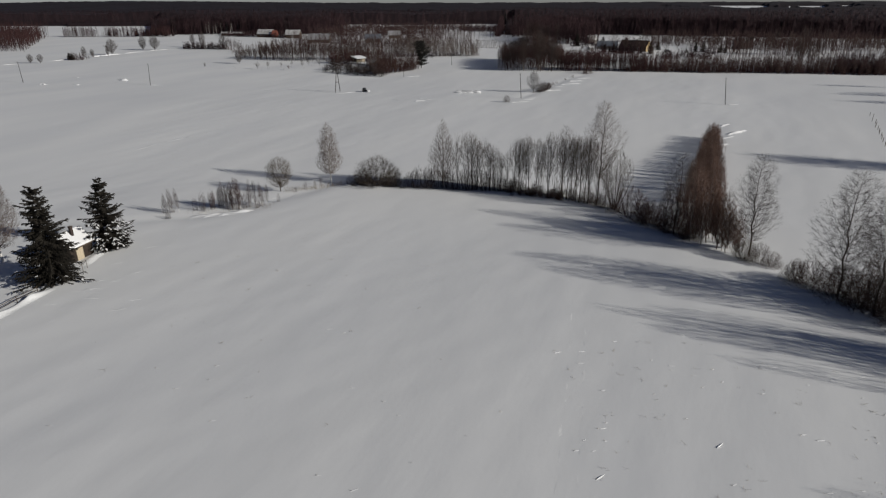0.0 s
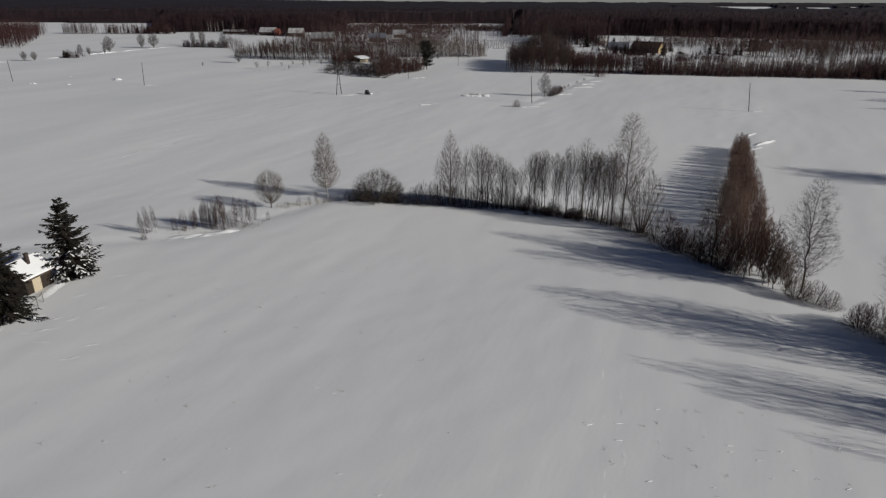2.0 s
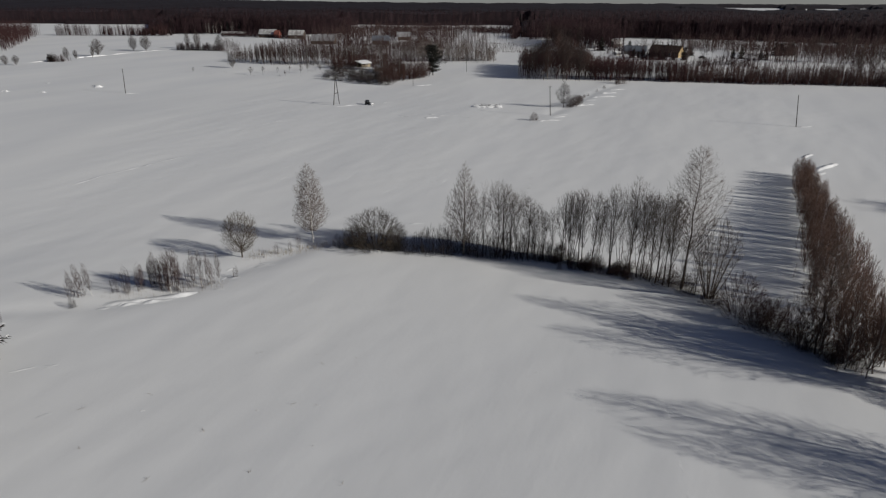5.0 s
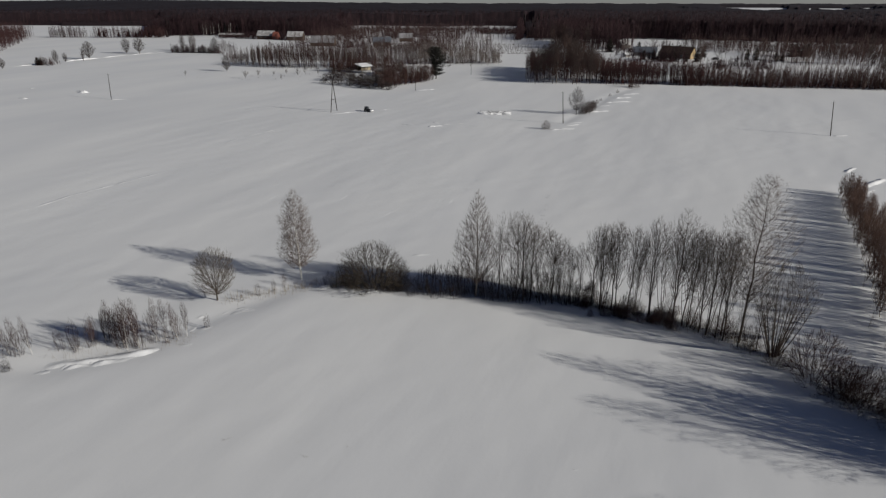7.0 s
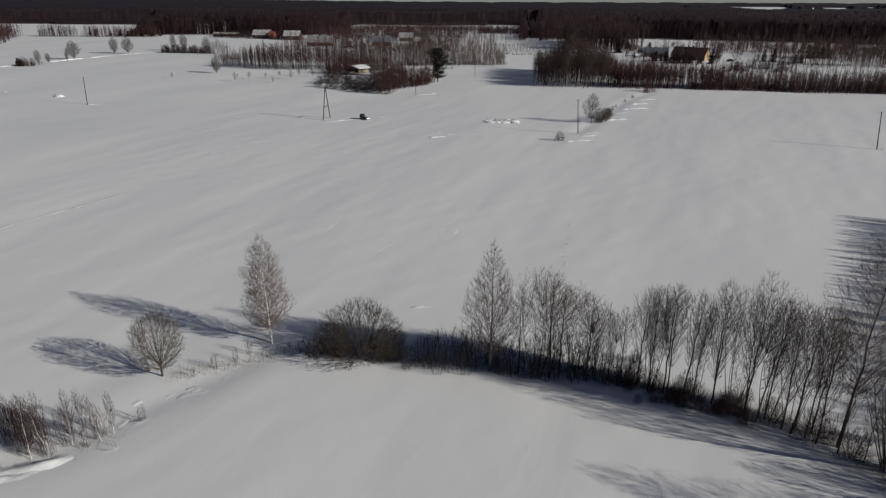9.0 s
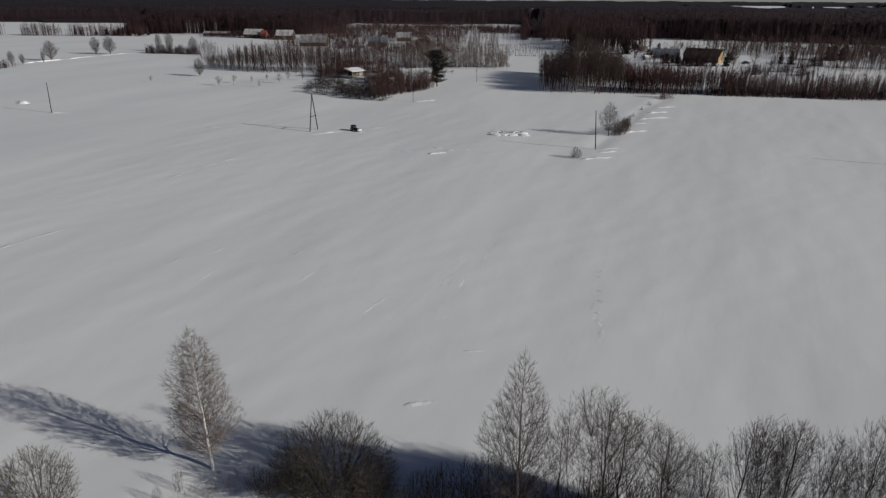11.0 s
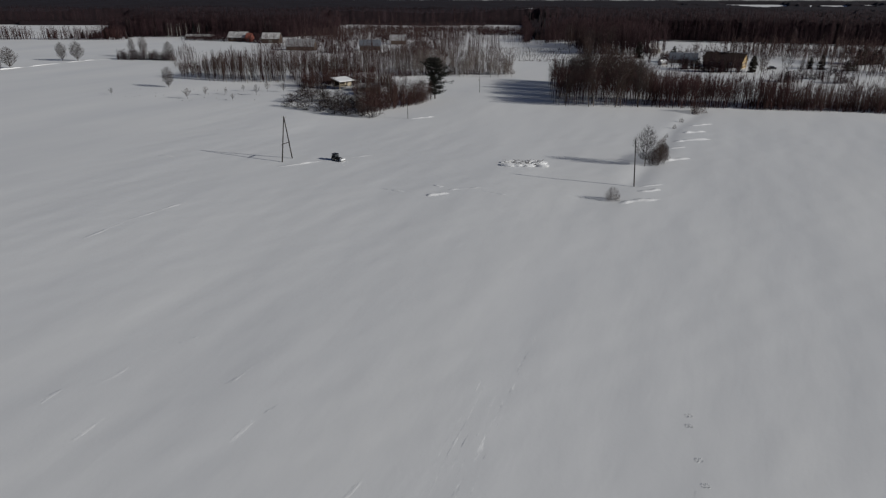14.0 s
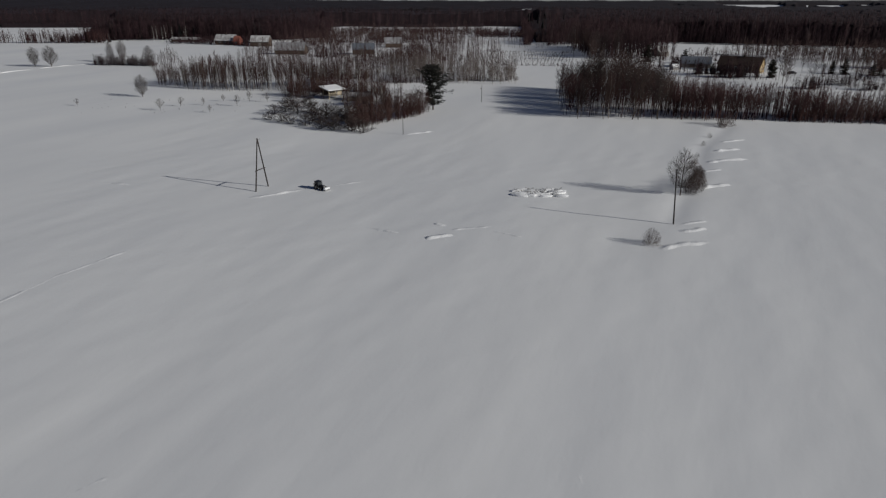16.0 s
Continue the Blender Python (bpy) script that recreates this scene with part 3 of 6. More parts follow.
house("yellow_house", "brown house with ochre gable end lit by sun", "house", 132, 463, -38, 19, 8.5, 3.4, 6.8, BROWN_WALL, BROWN_WALL, 0.0,
      windows=(("front", -5, 1.1, 1.2, 1.2), ("front", -1, 1.1, 1.2, 1.2), ("front", 4, 1.1, 1.2, 1.2), ("east", -2, 1.0, 1.1, 1.2), ("east", 1.5, 1.0, 1.1, 1.2)),
      chimney=(1, 0, 0.8, 7.6), gable=((1, YELLOW_WALL),))
house("white_outhouse", "small whitewashed outbuilding beside the yard", "shed", 103, 470, 20, 3.4, 2.8, 1.5, 2.4, PLASTER, ROOF_TIN, 0.15)
house("roadside_house", "house with white snowy roof behind thicket", "house", 118, 541, 30, 8, 6.5, 2.6, 5.2, WOOD_GREY, ROOF_PATCHY, 0.0)
# the roof's grey colour stands in for snow lying in shade
house("low_shed", "low dark shed beside the raised hut", "shed", -38.5, 377, 8, 9, 5, 1.6, 2.6, WOOD_DARK, ROOF_DUST_SHADE, 0.0)

# ---- trees along the field ditch ----
R = np.random.default_rng(3)
slender_birch = tree("birch", filled(R, 12.3, outline(((0, 1.2), (0.12, 2.2), (0.3, 2.55), (0.5, 2.4), (0.7, 1.9), (0.86, 1.3), (0.95, 0.75), (1, 0.25))), 1.9, (46, 420, 2400), 0.15, 0.0052, 34, twig=0.5, twigs=5, fall=-0.35, lobes=0.15, loose=0.5), BIRCH, TWIG_BIRCH,
                     "slender bare birch with white trunk by the ditch")
pointed_birch = tree("birch", filled(R, 13.9, outline(((0, 1.4), (0.15, 2.6), (0.35, 2.9), (0.6, 2.2), (0.85, 1.1), (1, 0.15))), 2.2, (40, 380, 2100), 0.14, 0.0055, 27, twig=0.45, twigs=4, fall=0.2), BARK_LIGHT, TWIG_BIRCH,
                     "pointed bare birch above a dark thicket")
tall_birch = tree("birch", filled(R, 19.5, outline(((0, 0.8), (0.2, 2.5), (0.42, 3.3), (0.65, 3.2), (0.85, 2.5), (0.95, 1.9), (1, 1.1))), 5.2, (36, 420, 2600), 0.17, 0.0052, 42, twig=0.5, twigs=4, fall=-0.15, lobes=0.26, sway=0.006, loose=0.7), BARK, TWIG_BIRCH,
                     "tall bare birch with open crown over the grove")
scrub_birch = tree("birch", filled(R, 16.0, outline(((0, 1.4), (0.2, 3.0), (0.45, 3.4), (0.7, 2.9), (0.9, 1.9), (1, 0.8))), 2.4, (40, 420, 2500), 0.15, 0.0046, 46, twig=0.55, twigs=4, fall=-0.45, lobes=0.26, sway=0.010, loose=0.8), BARK, TWIG_MID,
                     "bare grey birch leaning over ditch scrub")
# many upright stems, so that the shadow on the field falls in streaks
field_birch = tree("birch", filled(R, 16.0, outline(((0, 0.9), (0.25, 1.9), (0.5, 2.5), (0.75, 2.3), (0.92, 1.5), (1, 0.5))), 3.0, (13, 110, 380), 0.085, 0.008, trunk=False, base=1.5, twig=0.7, twigs=3, fall=0.5, lobes=0.2), BARK, TWIG_MID,
                     "unseen clump of bare birches along the field ditch")
birches = Kind([slender_birch, pointed_birch, tall_birch, scrub_birch, field_birch], [12.3, 13.9, 19.5, 16.0, 16.0])
birches.put(-22.8, 141.3, 12.9, R, 0.95, 0, tilt=1)
birches.put(1.4, 136.8, 14.8, R, 0.95, 1, tilt=1)
birches.put(31.1, 125.8, 19.6, R, 0.88, 2, tilt=0.4)
birches.put(48.6, 100.0, 15.8, R, 0.95, 3, tilt=2)
for x, y, h, k in ((53.8, 85.7, 17.4, 3), (55.2, 80.2, 16.6, 3), (57.6, 81.0, 15.0, 3), (40.3, 109.2, 13.8, 3)):
    birches.put(x, y, h, R, 1.0, k, label="bare birch among ditch scrub, grey in the sun", group="birches along the ditch", tilt=3)
# the ditch goes on out of view; birches set there for their shadows
for x, y, h, k in ((58.5, 68.5, 16.2, 4), (62.5, 66.5, 16, 4), (63.5, 63.0, 16, 4), (60.5, 65.0, 15, 4), (66.5, 58.0, 15, 4), (68.5, 37.0, 16, 4), (64.0, 79.0, 16, 4), (62.0, 69.5, 15, 4), (66.8, 64.5, 15, 4), (69.0, 61.0, 14, 4), (66.0, 74.0, 15, 4)):
    birches.put(x, y, h, R, 0.8, k, label="unseen bare birch along the field ditch, placed for its shadow", group="birches along the ditch")
birches.put(-64.5, 97.0, 14.6, R, 1.0, 0, label="bare birch with hanging twigs beside the cabin")
birches.put(-69.5, 93.0, 13.0, R, 1.0, 0, label="bare birch with hanging twigs beside the cabin")

vases = Kind([tree("round_tree", filled(R, 7.4, ball(2.95), 0.9, (50, 340, 1700), 0.13, 0.0065, 52, twig=0.4, twigs=4, fall=0.1, lobes=0.07, hollow=0.12, fan=1.5, dark_limbs=True), BARK, TWIG_OLIVE,
                   "round bare tree with fan of pale branches"),
              tree("round_tree", filled(R, 10.6, outline(((0, 0.5), (0.25, 1.8), (0.6, 3.0), (0.85, 2.6), (1, 0.9))), 0.6, (26, 260, 1300), 0.08, 0.0065, trunk=False, base=0.5, twig=0.5, twigs=3, fall=0.2), BARK, TWIG_TAN,
                   "bare many-stemmed tree with spreading fan of branches"),
              tree("round_tree", filled(R, 8.5, outline(((0, 1.6), (0.25, 3.0), (0.6, 3.3), (0.85, 2.2), (1, 0.5))), 1.4, (24, 150, 800), 0.16, 0.0115, 48, twig=0.6, twigs=3, fall=0.1, lobes=0.15), BARK, TWIG_DARK,
                   "dark bare tree at field ditch beside pole")], [7.6, 10.8, 8.7])
vases.put(-32.0, 134.3, 7.5, R, 0.95, 0, tilt=0.5)
vases.put(33.7, 123.0, 11.4, R, 1.0, 1)
vases.put(36.7, 266.5, 9.2, R, 0.72, 2)

bushes = Kind([tree("bush", filled(R, 6.3, outline(((0, 2.8), (0.2, 4.1), (0.45, 4.2), (0.7, 3.4), (0.88, 2.1), (1, 0.6))), 0.15, (90, 480, 2100), 0.026, 0.0075, trunk=False, base=1.2, twig=0.5, twigs=3, fall=0.25, lobes=0.08), BARK, TWIG_OLIVE,
                    "broad dome-shaped bare willow bush", "bush", ""),
               tree("bush", filled(R, 4.4, outline(((0, 2.3), (0.5, 2.1), (0.85, 1.4), (1, 0.4))), 0.05, (44, 90, 220), 0.022, 0.0105, trunk=False, base=1.8, twig=0.55, twigs=2, fall=0.9, lobes=0.12), TWIG_DARK, TWIG_DARK,
                    "dense dark thicket bush in the ditch", "bush", "thicket in the ditch"),
               tree("bush", filled(R, 4.2, outline(((0, 2.2), (0.4, 2.3), (0.8, 1.5), (1, 0.5))), 0.05, (44, 90, 220), 0.022, 0.0105, trunk=False, base=1.8, twig=0.55, twigs=2, fall=0.9, lobes=0.12), TWIG_DARK, TWIG_DARK,
                    "dense dark thicket bush in the ditch", "bush", "thicket in the ditch"),
               tree("bush", filled(R, 6.0, dome(3.7), 0.05, (56, 200, 700), 0.022, 0.0105, trunk=False, base=1.4, twig=0.5, twigs=3, fall=0.5, lobes=0.10), TWIG_RED, TWIG_RED,
                    "broad dark brown bare bush beside the ditch", "bush", "")], [6.3, 4.5, 4.3, 6.1])
bushes.put(-12.5, 139.4, 6.6, R, 1.12, 0)
for x, y, h in ((-15.6, 139.8, 3.6), (-9.2, 139.0, 3.8)):
    bushes.put(x, y, h, R, 0.9, 0, label="broad dome-shaped bare willow bush beside the thicket")
bushes.put(35.6, 118.2, 6.0, R, 0.95, 3)
for x in np.arange(-18.5, 15.0, 1.15):
    u = (x + 18.5) / 33.5
    hh = 2.6 + 2.3 * min(1, max(0, (x + 8) / 5)) - 0.9 * max(0, u - 0.8) / 0.2
    bushes.put(x + R.normal(0, 0.2), 139.3 - 3.6 * u + R.normal(0, 0.5), hh * R.uniform(0.85, 1.1), R, 0.75, int(R.integers(1, 3)))

def ditch_bushes(*places):
    for x, y, h, k in places:
        bushes.put(x, y, h, R, 0.95, k, label="bare brown ditch bush above the snow", group="bushes along the ditches")


ditch_bushes((15.5, 134.8, 3.0, 2), (18, 134, 2.4, 2), (21, 133, 2.2, 1), (24, 131.6, 2.2, 2), (27, 129.4, 2.4, 3), (29.5, 127, 3.4, 3), (31.5, 124.4, 3.0, 3), (33, 121, 2.6, 3), (38, 113.8, 4.6, 3), (36.6, 115.6, 4.4, 3), (37.6, 114.4, 4.2, 3), (39.5, 110.5, 4.4, 3), (37.2, 115.4, 4.0, 2), (48.6, 96.8, 3.4, 3), (47.0, 98.2, 3.2, 0), (50, 95.4, 2.6, 3))
ditch_bushes((50.4, 90.0, 3.6, 3), (51.6, 88.8, 4.2, 3), (52.8, 87.2, 4.4, 3), (53.2, 84.6, 4.8, 3), (54.4, 82.6, 4.6, 3), (51.0, 91.0, 3.0, 3), (55.8, 84.0, 5.0, 3), (56.4, 79.6, 5.0, 3), (57.2, 83.0, 4.6, 3), (56.0, 77.6, 4.6, 3), (58.4, 79.8, 5.0, 3), (54.8, 86.8, 4.4, 3), (55.5, 81.5, 4.4, 3), (57.5, 78.0, 4.2, 2), (60.5, 73.0, 4.0, 2))
ditch_bushes((38.9, 267.6, 3.4, 2), (39.9, 268.8, 4.4, 1), (40.9, 270.6, 3.4, 3), (41.8, 272.4, 4.2, 2), (42.8, 274.6, 3.2, 3), (43.9, 277.0, 3.2, 1), (44.9, 279.6, 2.4, 3), (45.8, 282.6, 2.2, 2), (23.8, 241.2, 2.6, 3), (46, 286, 1.9, 3), (48.4, 291, 1.5, 3), (51, 297, 1.3, 2), (57, 309, 1.3, 1), (62, 318, 1.5, 2), (72.5, 333.6, 5.0, 3), (70.5, 331.0, 2.4, 3))

for k in range(30):
    u = 0.3 + 0.7 * (k + R.uniform(0, 1)) / 30
    bushes.put(31.5 - 17 * u + R.normal(0, 0.6), 126.0 + 3.5 * (1 - u) + 7.6 * u + R.normal(0, 1.4), R.uniform(1.0, 2.4), R, 0.8, 3, label="low brown undergrowth at the grove's foot", group="grove undergrowth")
for k in range(20):
    u = (k + R.uniform(0, 1)) / 20
    bushes.put(13.5 + 19 * u + R.normal(0, 0.5), 135.6 - 2.5 * u - 9.0 * u * u + R.normal(0, 0.6), R.uniform(1.6, 3.2), R, 0.7, int(R.integers(1, 3)), label="low bare undergrowth at the grove's foot", group="grove undergrowth")
grove = Kind([tree("alder", rows_, BARK, TWIG_ALDER, "slender dark bare alder in the ditch grove", "tree", "alder grove")
              for rows_ in (filled(R, 12.0, outline(((0, 0.4), (0.3, 1.1), (0.6, 1.6), (0.88, 1.3), (1, 0.35))), 3.4, (20, 130, 620), 0.09, 0.0048, 18, dark_limbs=True, twig=0.5, twigs=3, fall=0.6, sway=0.003, lobes=0.2),
                            filled(R, 12.0, outline(((0, 0.4), (0.3, 1.1), (0.65, 1.9), (0.88, 1.8), (1, 0.7))), 2.6, (5, 120, 600), 0.05, 0.0048, trunk=False, base=0.55, twig=0.5, twigs=3, fall=0.35, lobes=0.2),
                            filled(R, 12.0, outline(((0, 0.35), (0.3, 0.9), (0.6, 1.35), (0.88, 1.1), (1, 0.3))), 4.2, (18, 110, 520), 0.085, 0.0048, 16, dark_limbs=True, twig=0.5, twigs=3, fall=0.6, sway=0.003, lobes=0.2),
                            filled(R, 12.0, outline(((0, 0.5), (0.35, 1.3), (0.65, 1.9), (0.85, 1.5), (1, 0.25))), 2.8, (22, 150, 700), 0.095, 0.0048, 20, dark_limbs=True, twig=0.5, twigs=3, fall=0.55, sway=0.004, lobes=0.22))], [12.2] * 4)
spots = [(14.8, 135.9, 8), (16.0, 134.6, 10.6), (16.9, 133.6, 11), (17.6, 134.6, 9), (18.3, 133.3, 11.6), (18.9, 133.9, 11.4), (20.3, 133.2, 11.2),
         (21.0, 132.2, 11.0), (21.4, 133.6, 9.0), (22.5, 131.9, 11.6), (22.9, 132.4, 12.4), (24.4, 131.6, 12.0), (25.0, 130.3, 14.0), (25.4, 131.0, 11.4),
         (25.9, 129.6, 12.2), (26.5, 129.2, 12.6), (26.9, 130.2, 12.0), (27.4, 128.2, 12.6), (28.0, 127.6, 13.0), (28.4, 128.8, 12.0), (28.9, 127.0, 12.8), (29.4, 126.2, 12.6),
         (29.8, 127.6, 12.2), (17.2, 134.4, 11.0), (30.6, 124.9, 8.0), (32.2, 123.9, 7.0), (13.4, 135.5, 7.4), (12.2, 136.5, 6.8), (4.4, 136.4, 9.6)]
for x, y, h, k in ((6.2, 136.0, 12.6, 1), (7.4, 135.7, 12.0, 3), (8.4, 135.9, 10.6, 3), (9.9, 135.0, 11.0, 1), (11.2, 135.2, 10.2, 3), (12.6, 134.9, 8.8, 1)):
    grove.put(x, y, h, R, 1.35, k, label="bare many-stemmed alder rising from the thicket")
for x, y, h in spots:
    grove.put(x, y, h * 1.05, R, R.uniform(0.85, 1.15), tilt=1.4)

# saplings on the left bank
sapl = Kind([tree("sapling_clump", filled(R, 4.4, outline(((0, 0.9), (0.5, 1.2), (0.85, 0.8), (1, 0.2))), 0.1, (18, 40, 120), 0.016, 0.0075, trunk=False, base=0.8, twig=0.5, twigs=2, fall=1.1), TWIG_RED, TWIG_RED,
                  "clump of thin reddish saplings on snowbank", "bush", "saplings on the bank")], [4.4])
for x, y, h in ((-37.6, 123.0, 4.6), (-35.6, 124.0, 3.8), (-33.2, 125.0, 3.2), (-40.4, 123.8, 4.2), (-41.8, 122.6, 3.0), (-39.0, 123.6, 3.6), (-36.4, 122.6, 3.6), (-38.6, 122.6, 3.2),
                (-48.6, 120.4, 3.2), (-49.8, 120.0, 2.8), (-27.2, 136.0, 1.8), (-25.6, 137.6, 1.6), (-24.6, 139.0, 2.0), (-28.9, 134.4, 1.2),
                (-43.5, 122.2, 3.4), (-44.8, 121.6, 2.6), (-41.0, 124.6, 3.6), (-39.4, 124.4, 4.0), (-42.4, 123.8, 3.2), (-33.8, 123.6, 2.0), (-30.6, 127.2, 1.8), (-54.5, 113.0, 2.2), (-43.0, 121.4, 2.0)):
    sapl.put(x, y, h * 1.1, R, 0.85, 0)
young_birch = Kind([tree("birch_sapling", filled(R, 6.0, outline(((0, 0.25), (0.3, 0.6), (0.6, 0.6), (0.85, 0.35), (1, 0.08))), 1.0, (14, 60, 220), 0.032, 0.0065, 15, twig=0.45, twigs=2, fall=0.8, sway=0.005), BIRCH, TWIG_SAPLING,
                         "young birch with pale stem and reddish twigs", "tree", "saplings on the bank") for _ in range(2)], [6.1, 6.1])
for x, y, h in ((-37.5, 121.9, 6.6), (-36.4, 122.4, 6.2), (-38.2, 122.6, 5.6), (-35.2, 123.9, 5.4), (-34.4, 124.6, 5.2), (-32.9, 124.4, 4.9), (-32.2, 125.3, 4.4), (-40.8, 123.4, 5.1), (-39.6, 123.0, 4.6),
                (-41.8, 122.6, 3.8), (-48.6, 120.4, 4.8), (-47.4, 120.6, 4.6), (-49.6, 120.2, 3.8), (-36.9, 123.2, 5.8)):
    young_birch.put(x, y, h * 1.05, R, 1.0, tilt=3)
bushes.put(-48.2, 117.6, 1.5, R, 0.8, 1, label="low dark shrub half buried in snow")

# dense row of young trees along the side ditch
young = Kind([tree("young_alder", filled(R, 9.0, outline(((0, 0.45), (0.2, 1.15), (0.5, 1.3), (0.8, 0.9), (1, 0.12))), 0.9, (16, 70, 290), 0.06, 0.0098, 13, twig=0.6, twigs=3, fall=0.9, lobes=0.16, sway=0.006), BARK_LIGHT, TWIG_ROW,
                   "young reddish-brown alder in a dense row", "tree", "row of young alders") for _ in range(4)], [9.1] * 4)
for k in range(104):
    u = (k + R.uniform(0, 1)) / 104
    u = u ** 0.78
    w = R.uniform(-3.8, 3.8) * (1 - 0.6 * u)
    x, y = 43.0 + 32.6 * u + 0.9 * w, 106.5 + 76 * u - 0.42 * w
    h = (10.2 - 5.0 * u) * R.uniform(0.88, 1.06) * (1.0 - 0.06 * abs(w))
    young.put(x, y, h, R, R.uniform(0.9, 1.3), tilt=3)
for x, y, h in ((39.2, 110.8, 7.5), (40.4, 108.6, 8.5), (41.8, 106.2, 10.5), (43.0, 104.4, 10.6), (44.6, 102.4, 9.4), (45.6, 101.2, 8.0), (46.6, 99.8, 6.4), (42.4, 107.4, 11.4), (44.2, 105.2, 11.6),
                (46.2, 103.6, 9.6), (47.4, 102.4, 7.0)):
    young.put(x, y, h, R, 1.25)
for k in range(18):
    u, back = (k + R.uniform(0, 1)) / 18, 4.5 * R.uniform(0, 1) ** 1.5
    young.put(40.2 + 6.8 * u + 0.4 * back, 109.3 - 9.7 * u + 0.92 * back, (3.6 + 4.6 * math.exp(-((u - 0.6) / 0.28) ** 2)) * R.uniform(0.85, 1.08), R, R.uniform(1.1, 1.4))
for k in range(9):
    u = R.uniform(0.35, 1)
    bushes.put(34.5 + 13 * u + R.normal(0, 0.8), 119.5 - 21 * u + R.normal(0, 0.8), R.uniform(2.0, 3.4), R, 0.75, int(R.integers(1, 4)), label="bare brown ditch bush above the snow", group="bushes along the ditches")

for x, y, h in ((57.0, 85.0, 7.0), (58.6, 83.4, 8.0), (59.6, 80.6, 8.0), (60.6, 77.6, 7.0), (57.6, 77.2, 7.5)):
    young.put(x, y, h, R, 1.3, label="young brown alder among the ditch birches")

# out of view: alders added to thicken the shadow band on the near field
for k in range(16):
    u = (k + R.uniform(0, 1)) / 16
    young.put(57.5 + 12 * u + R.normal(0, 1.0), 74 - 19 * u + R.normal(0, 1.2), R.uniform(6, 9.5), R, 1.2, label="unseen young alder along the ditch, added for its shadow", group="alders along the ditch")

# ---- spruces ----


def spruce_parts(rng, h, width, needle_r=0.06, power=0.75, tops=1, side=22):
    """A spruce: uneven boughs that hang and turn up at their tips, set with ragged hanging sprays; some have a second leader."""
    trunk = branches([[0, 0, -0.3]], [[0, 0, 1]], [h + 0.2], [0.2], [0])
    tiers = int(h * 2.5)
    o, d, ln = [], [], []
    lump = rng.uniform(0, 6.28, 3)
    for k in range(tiers):
        u = 0.03 + 0.96 * k / tiers
        reach = width * (1 - u) ** power * rng.uniform(0.80, 1.08) + 0.22
        n = max(5, int(10 * (1 - u) + 4))
        a0 = rng.uniform(0, 6.28)
        for j in range(n):
            a = a0 + j * 6.283 / n + rng.normal(0, 0.28)
            fork = 0.0
            if tops > 1 and u > 0.86:
                fork = 0.45 if j % 2 else -0.35
            o.append((fork, 0.4 * fork, min(h - 0.1, u * h + rng.normal(0, 0.16)) - (0.5 if fork > 0 else 0)))
            slope = 0.62 * u - 0.36 + rng.normal(0, 0.13)
            d.append((math.cos(a), math.sin(a), slope))
            swell = 1 + 0.13 * math.sin(2 * a + lump[0] + 5 * u) + 0.12 * math.sin(9 * u + lump[1] + a) + 0.08 * math.sin(21 * u + lump[2] + 3 * a)
            ln.append(max(0.15, reach * swell * rng.choice((rng.uniform(0.45, 0.8), rng.uniform(0.8, 1.05)), p=(0.35, 0.65))))
    main = branches(o, d, ln, np.full(len(ln), 0.05), rng.uniform(0.02, 0.22, len(ln)))
    i = np.repeat(np.arange(len(ln)), side)
    u = rng.uniform(0.10, 1.0, len(i))
    p, t = at_u(main, i, u)
    sgn = np.where(rng.uniform(size=len(i)) < 0.5, -1.0, 1.0)
    out = unit(np.cross(t, np.array((0, 0, 1.0)))) * sgn[:, None]
    dd = t * rng.uniform(0.2, 1.1, len(i))[:, None] + out * rng.uniform(0.1, 1.0, len(i))[:, None] + np.array((0, 0, -0.45)) * rng.uniform(-0.2, 1.8, len(i))[:, None]
    side_l = np.minimum(0.28 * main["l"][i] * (1.2 - u) + 0.2, 0.75) * rng.uniform(0.45, 1.35, len(i))
    sec = branches(p, dd, side_l, np.full(len(i), needle_r) * rng.uniform(0.7, 1.3, len(i)), np.full(len(i), -0.1))
    sec_rows = segments(sec, 1, 0.3, 0.018)
    sec_rows[:, 6] *= 1.2
    sec_rows[:, 7] = 0
    rows = np.concatenate((segments(main, 2, 0.5, 0.03), sec_rows))
    return chain_of(trunk, 6, 0.08, rng, 0.003), rows, sec


def snow_clumps(rng, sec, n, zlo, zhi, size, root):
    """Snow lying on spruce boughs: flattened uneven clumps, each a part of the tree."""
    shapes = []
    for _ in range(4):
        bm = bmesh.new()
        bmesh.ops.create_icosphere(bm, subdivisions=2, radius=1.0)
        for v in bm.verts:
            v.co += Vector(rng.normal(0, 0.16, 3))
            v.co.z = max(v.co.z, -0.35)
        me = bpy.data.meshes.new("snow_clump")
        bm.to_mesh(me)
        bm.free()
        me.materials.append(SNOW_CAP)
        shapes.append(me)
    tips = sec["o"] + sec["d"] * sec["l"][:, None] * 0.45
    ok = np.where((tips[:, 2] > zlo) & (tips[:, 2] < zhi) & (np.hypot(tips[:, 0], tips[:, 1]) > 1.6))[0]
    for k in rng.choice(ok, min(n, len(ok)), replace=False):
        c = tips[k]
        s = size * rng.uniform(0.5, 1.4)
        way = math.atan2(sec["d"][k][1], sec["d"][k][0])
        clump = part("snow_clump", shapes[int(rng.integers(0, 4))], root)
        clump.matrix_basis = Matrix.LocRotScale(Vector((c[0], c[1], c[2] + 0.12)), Euler((0, 0.35, way)), (s * 2.0, s * 0.9, s * 0.35))


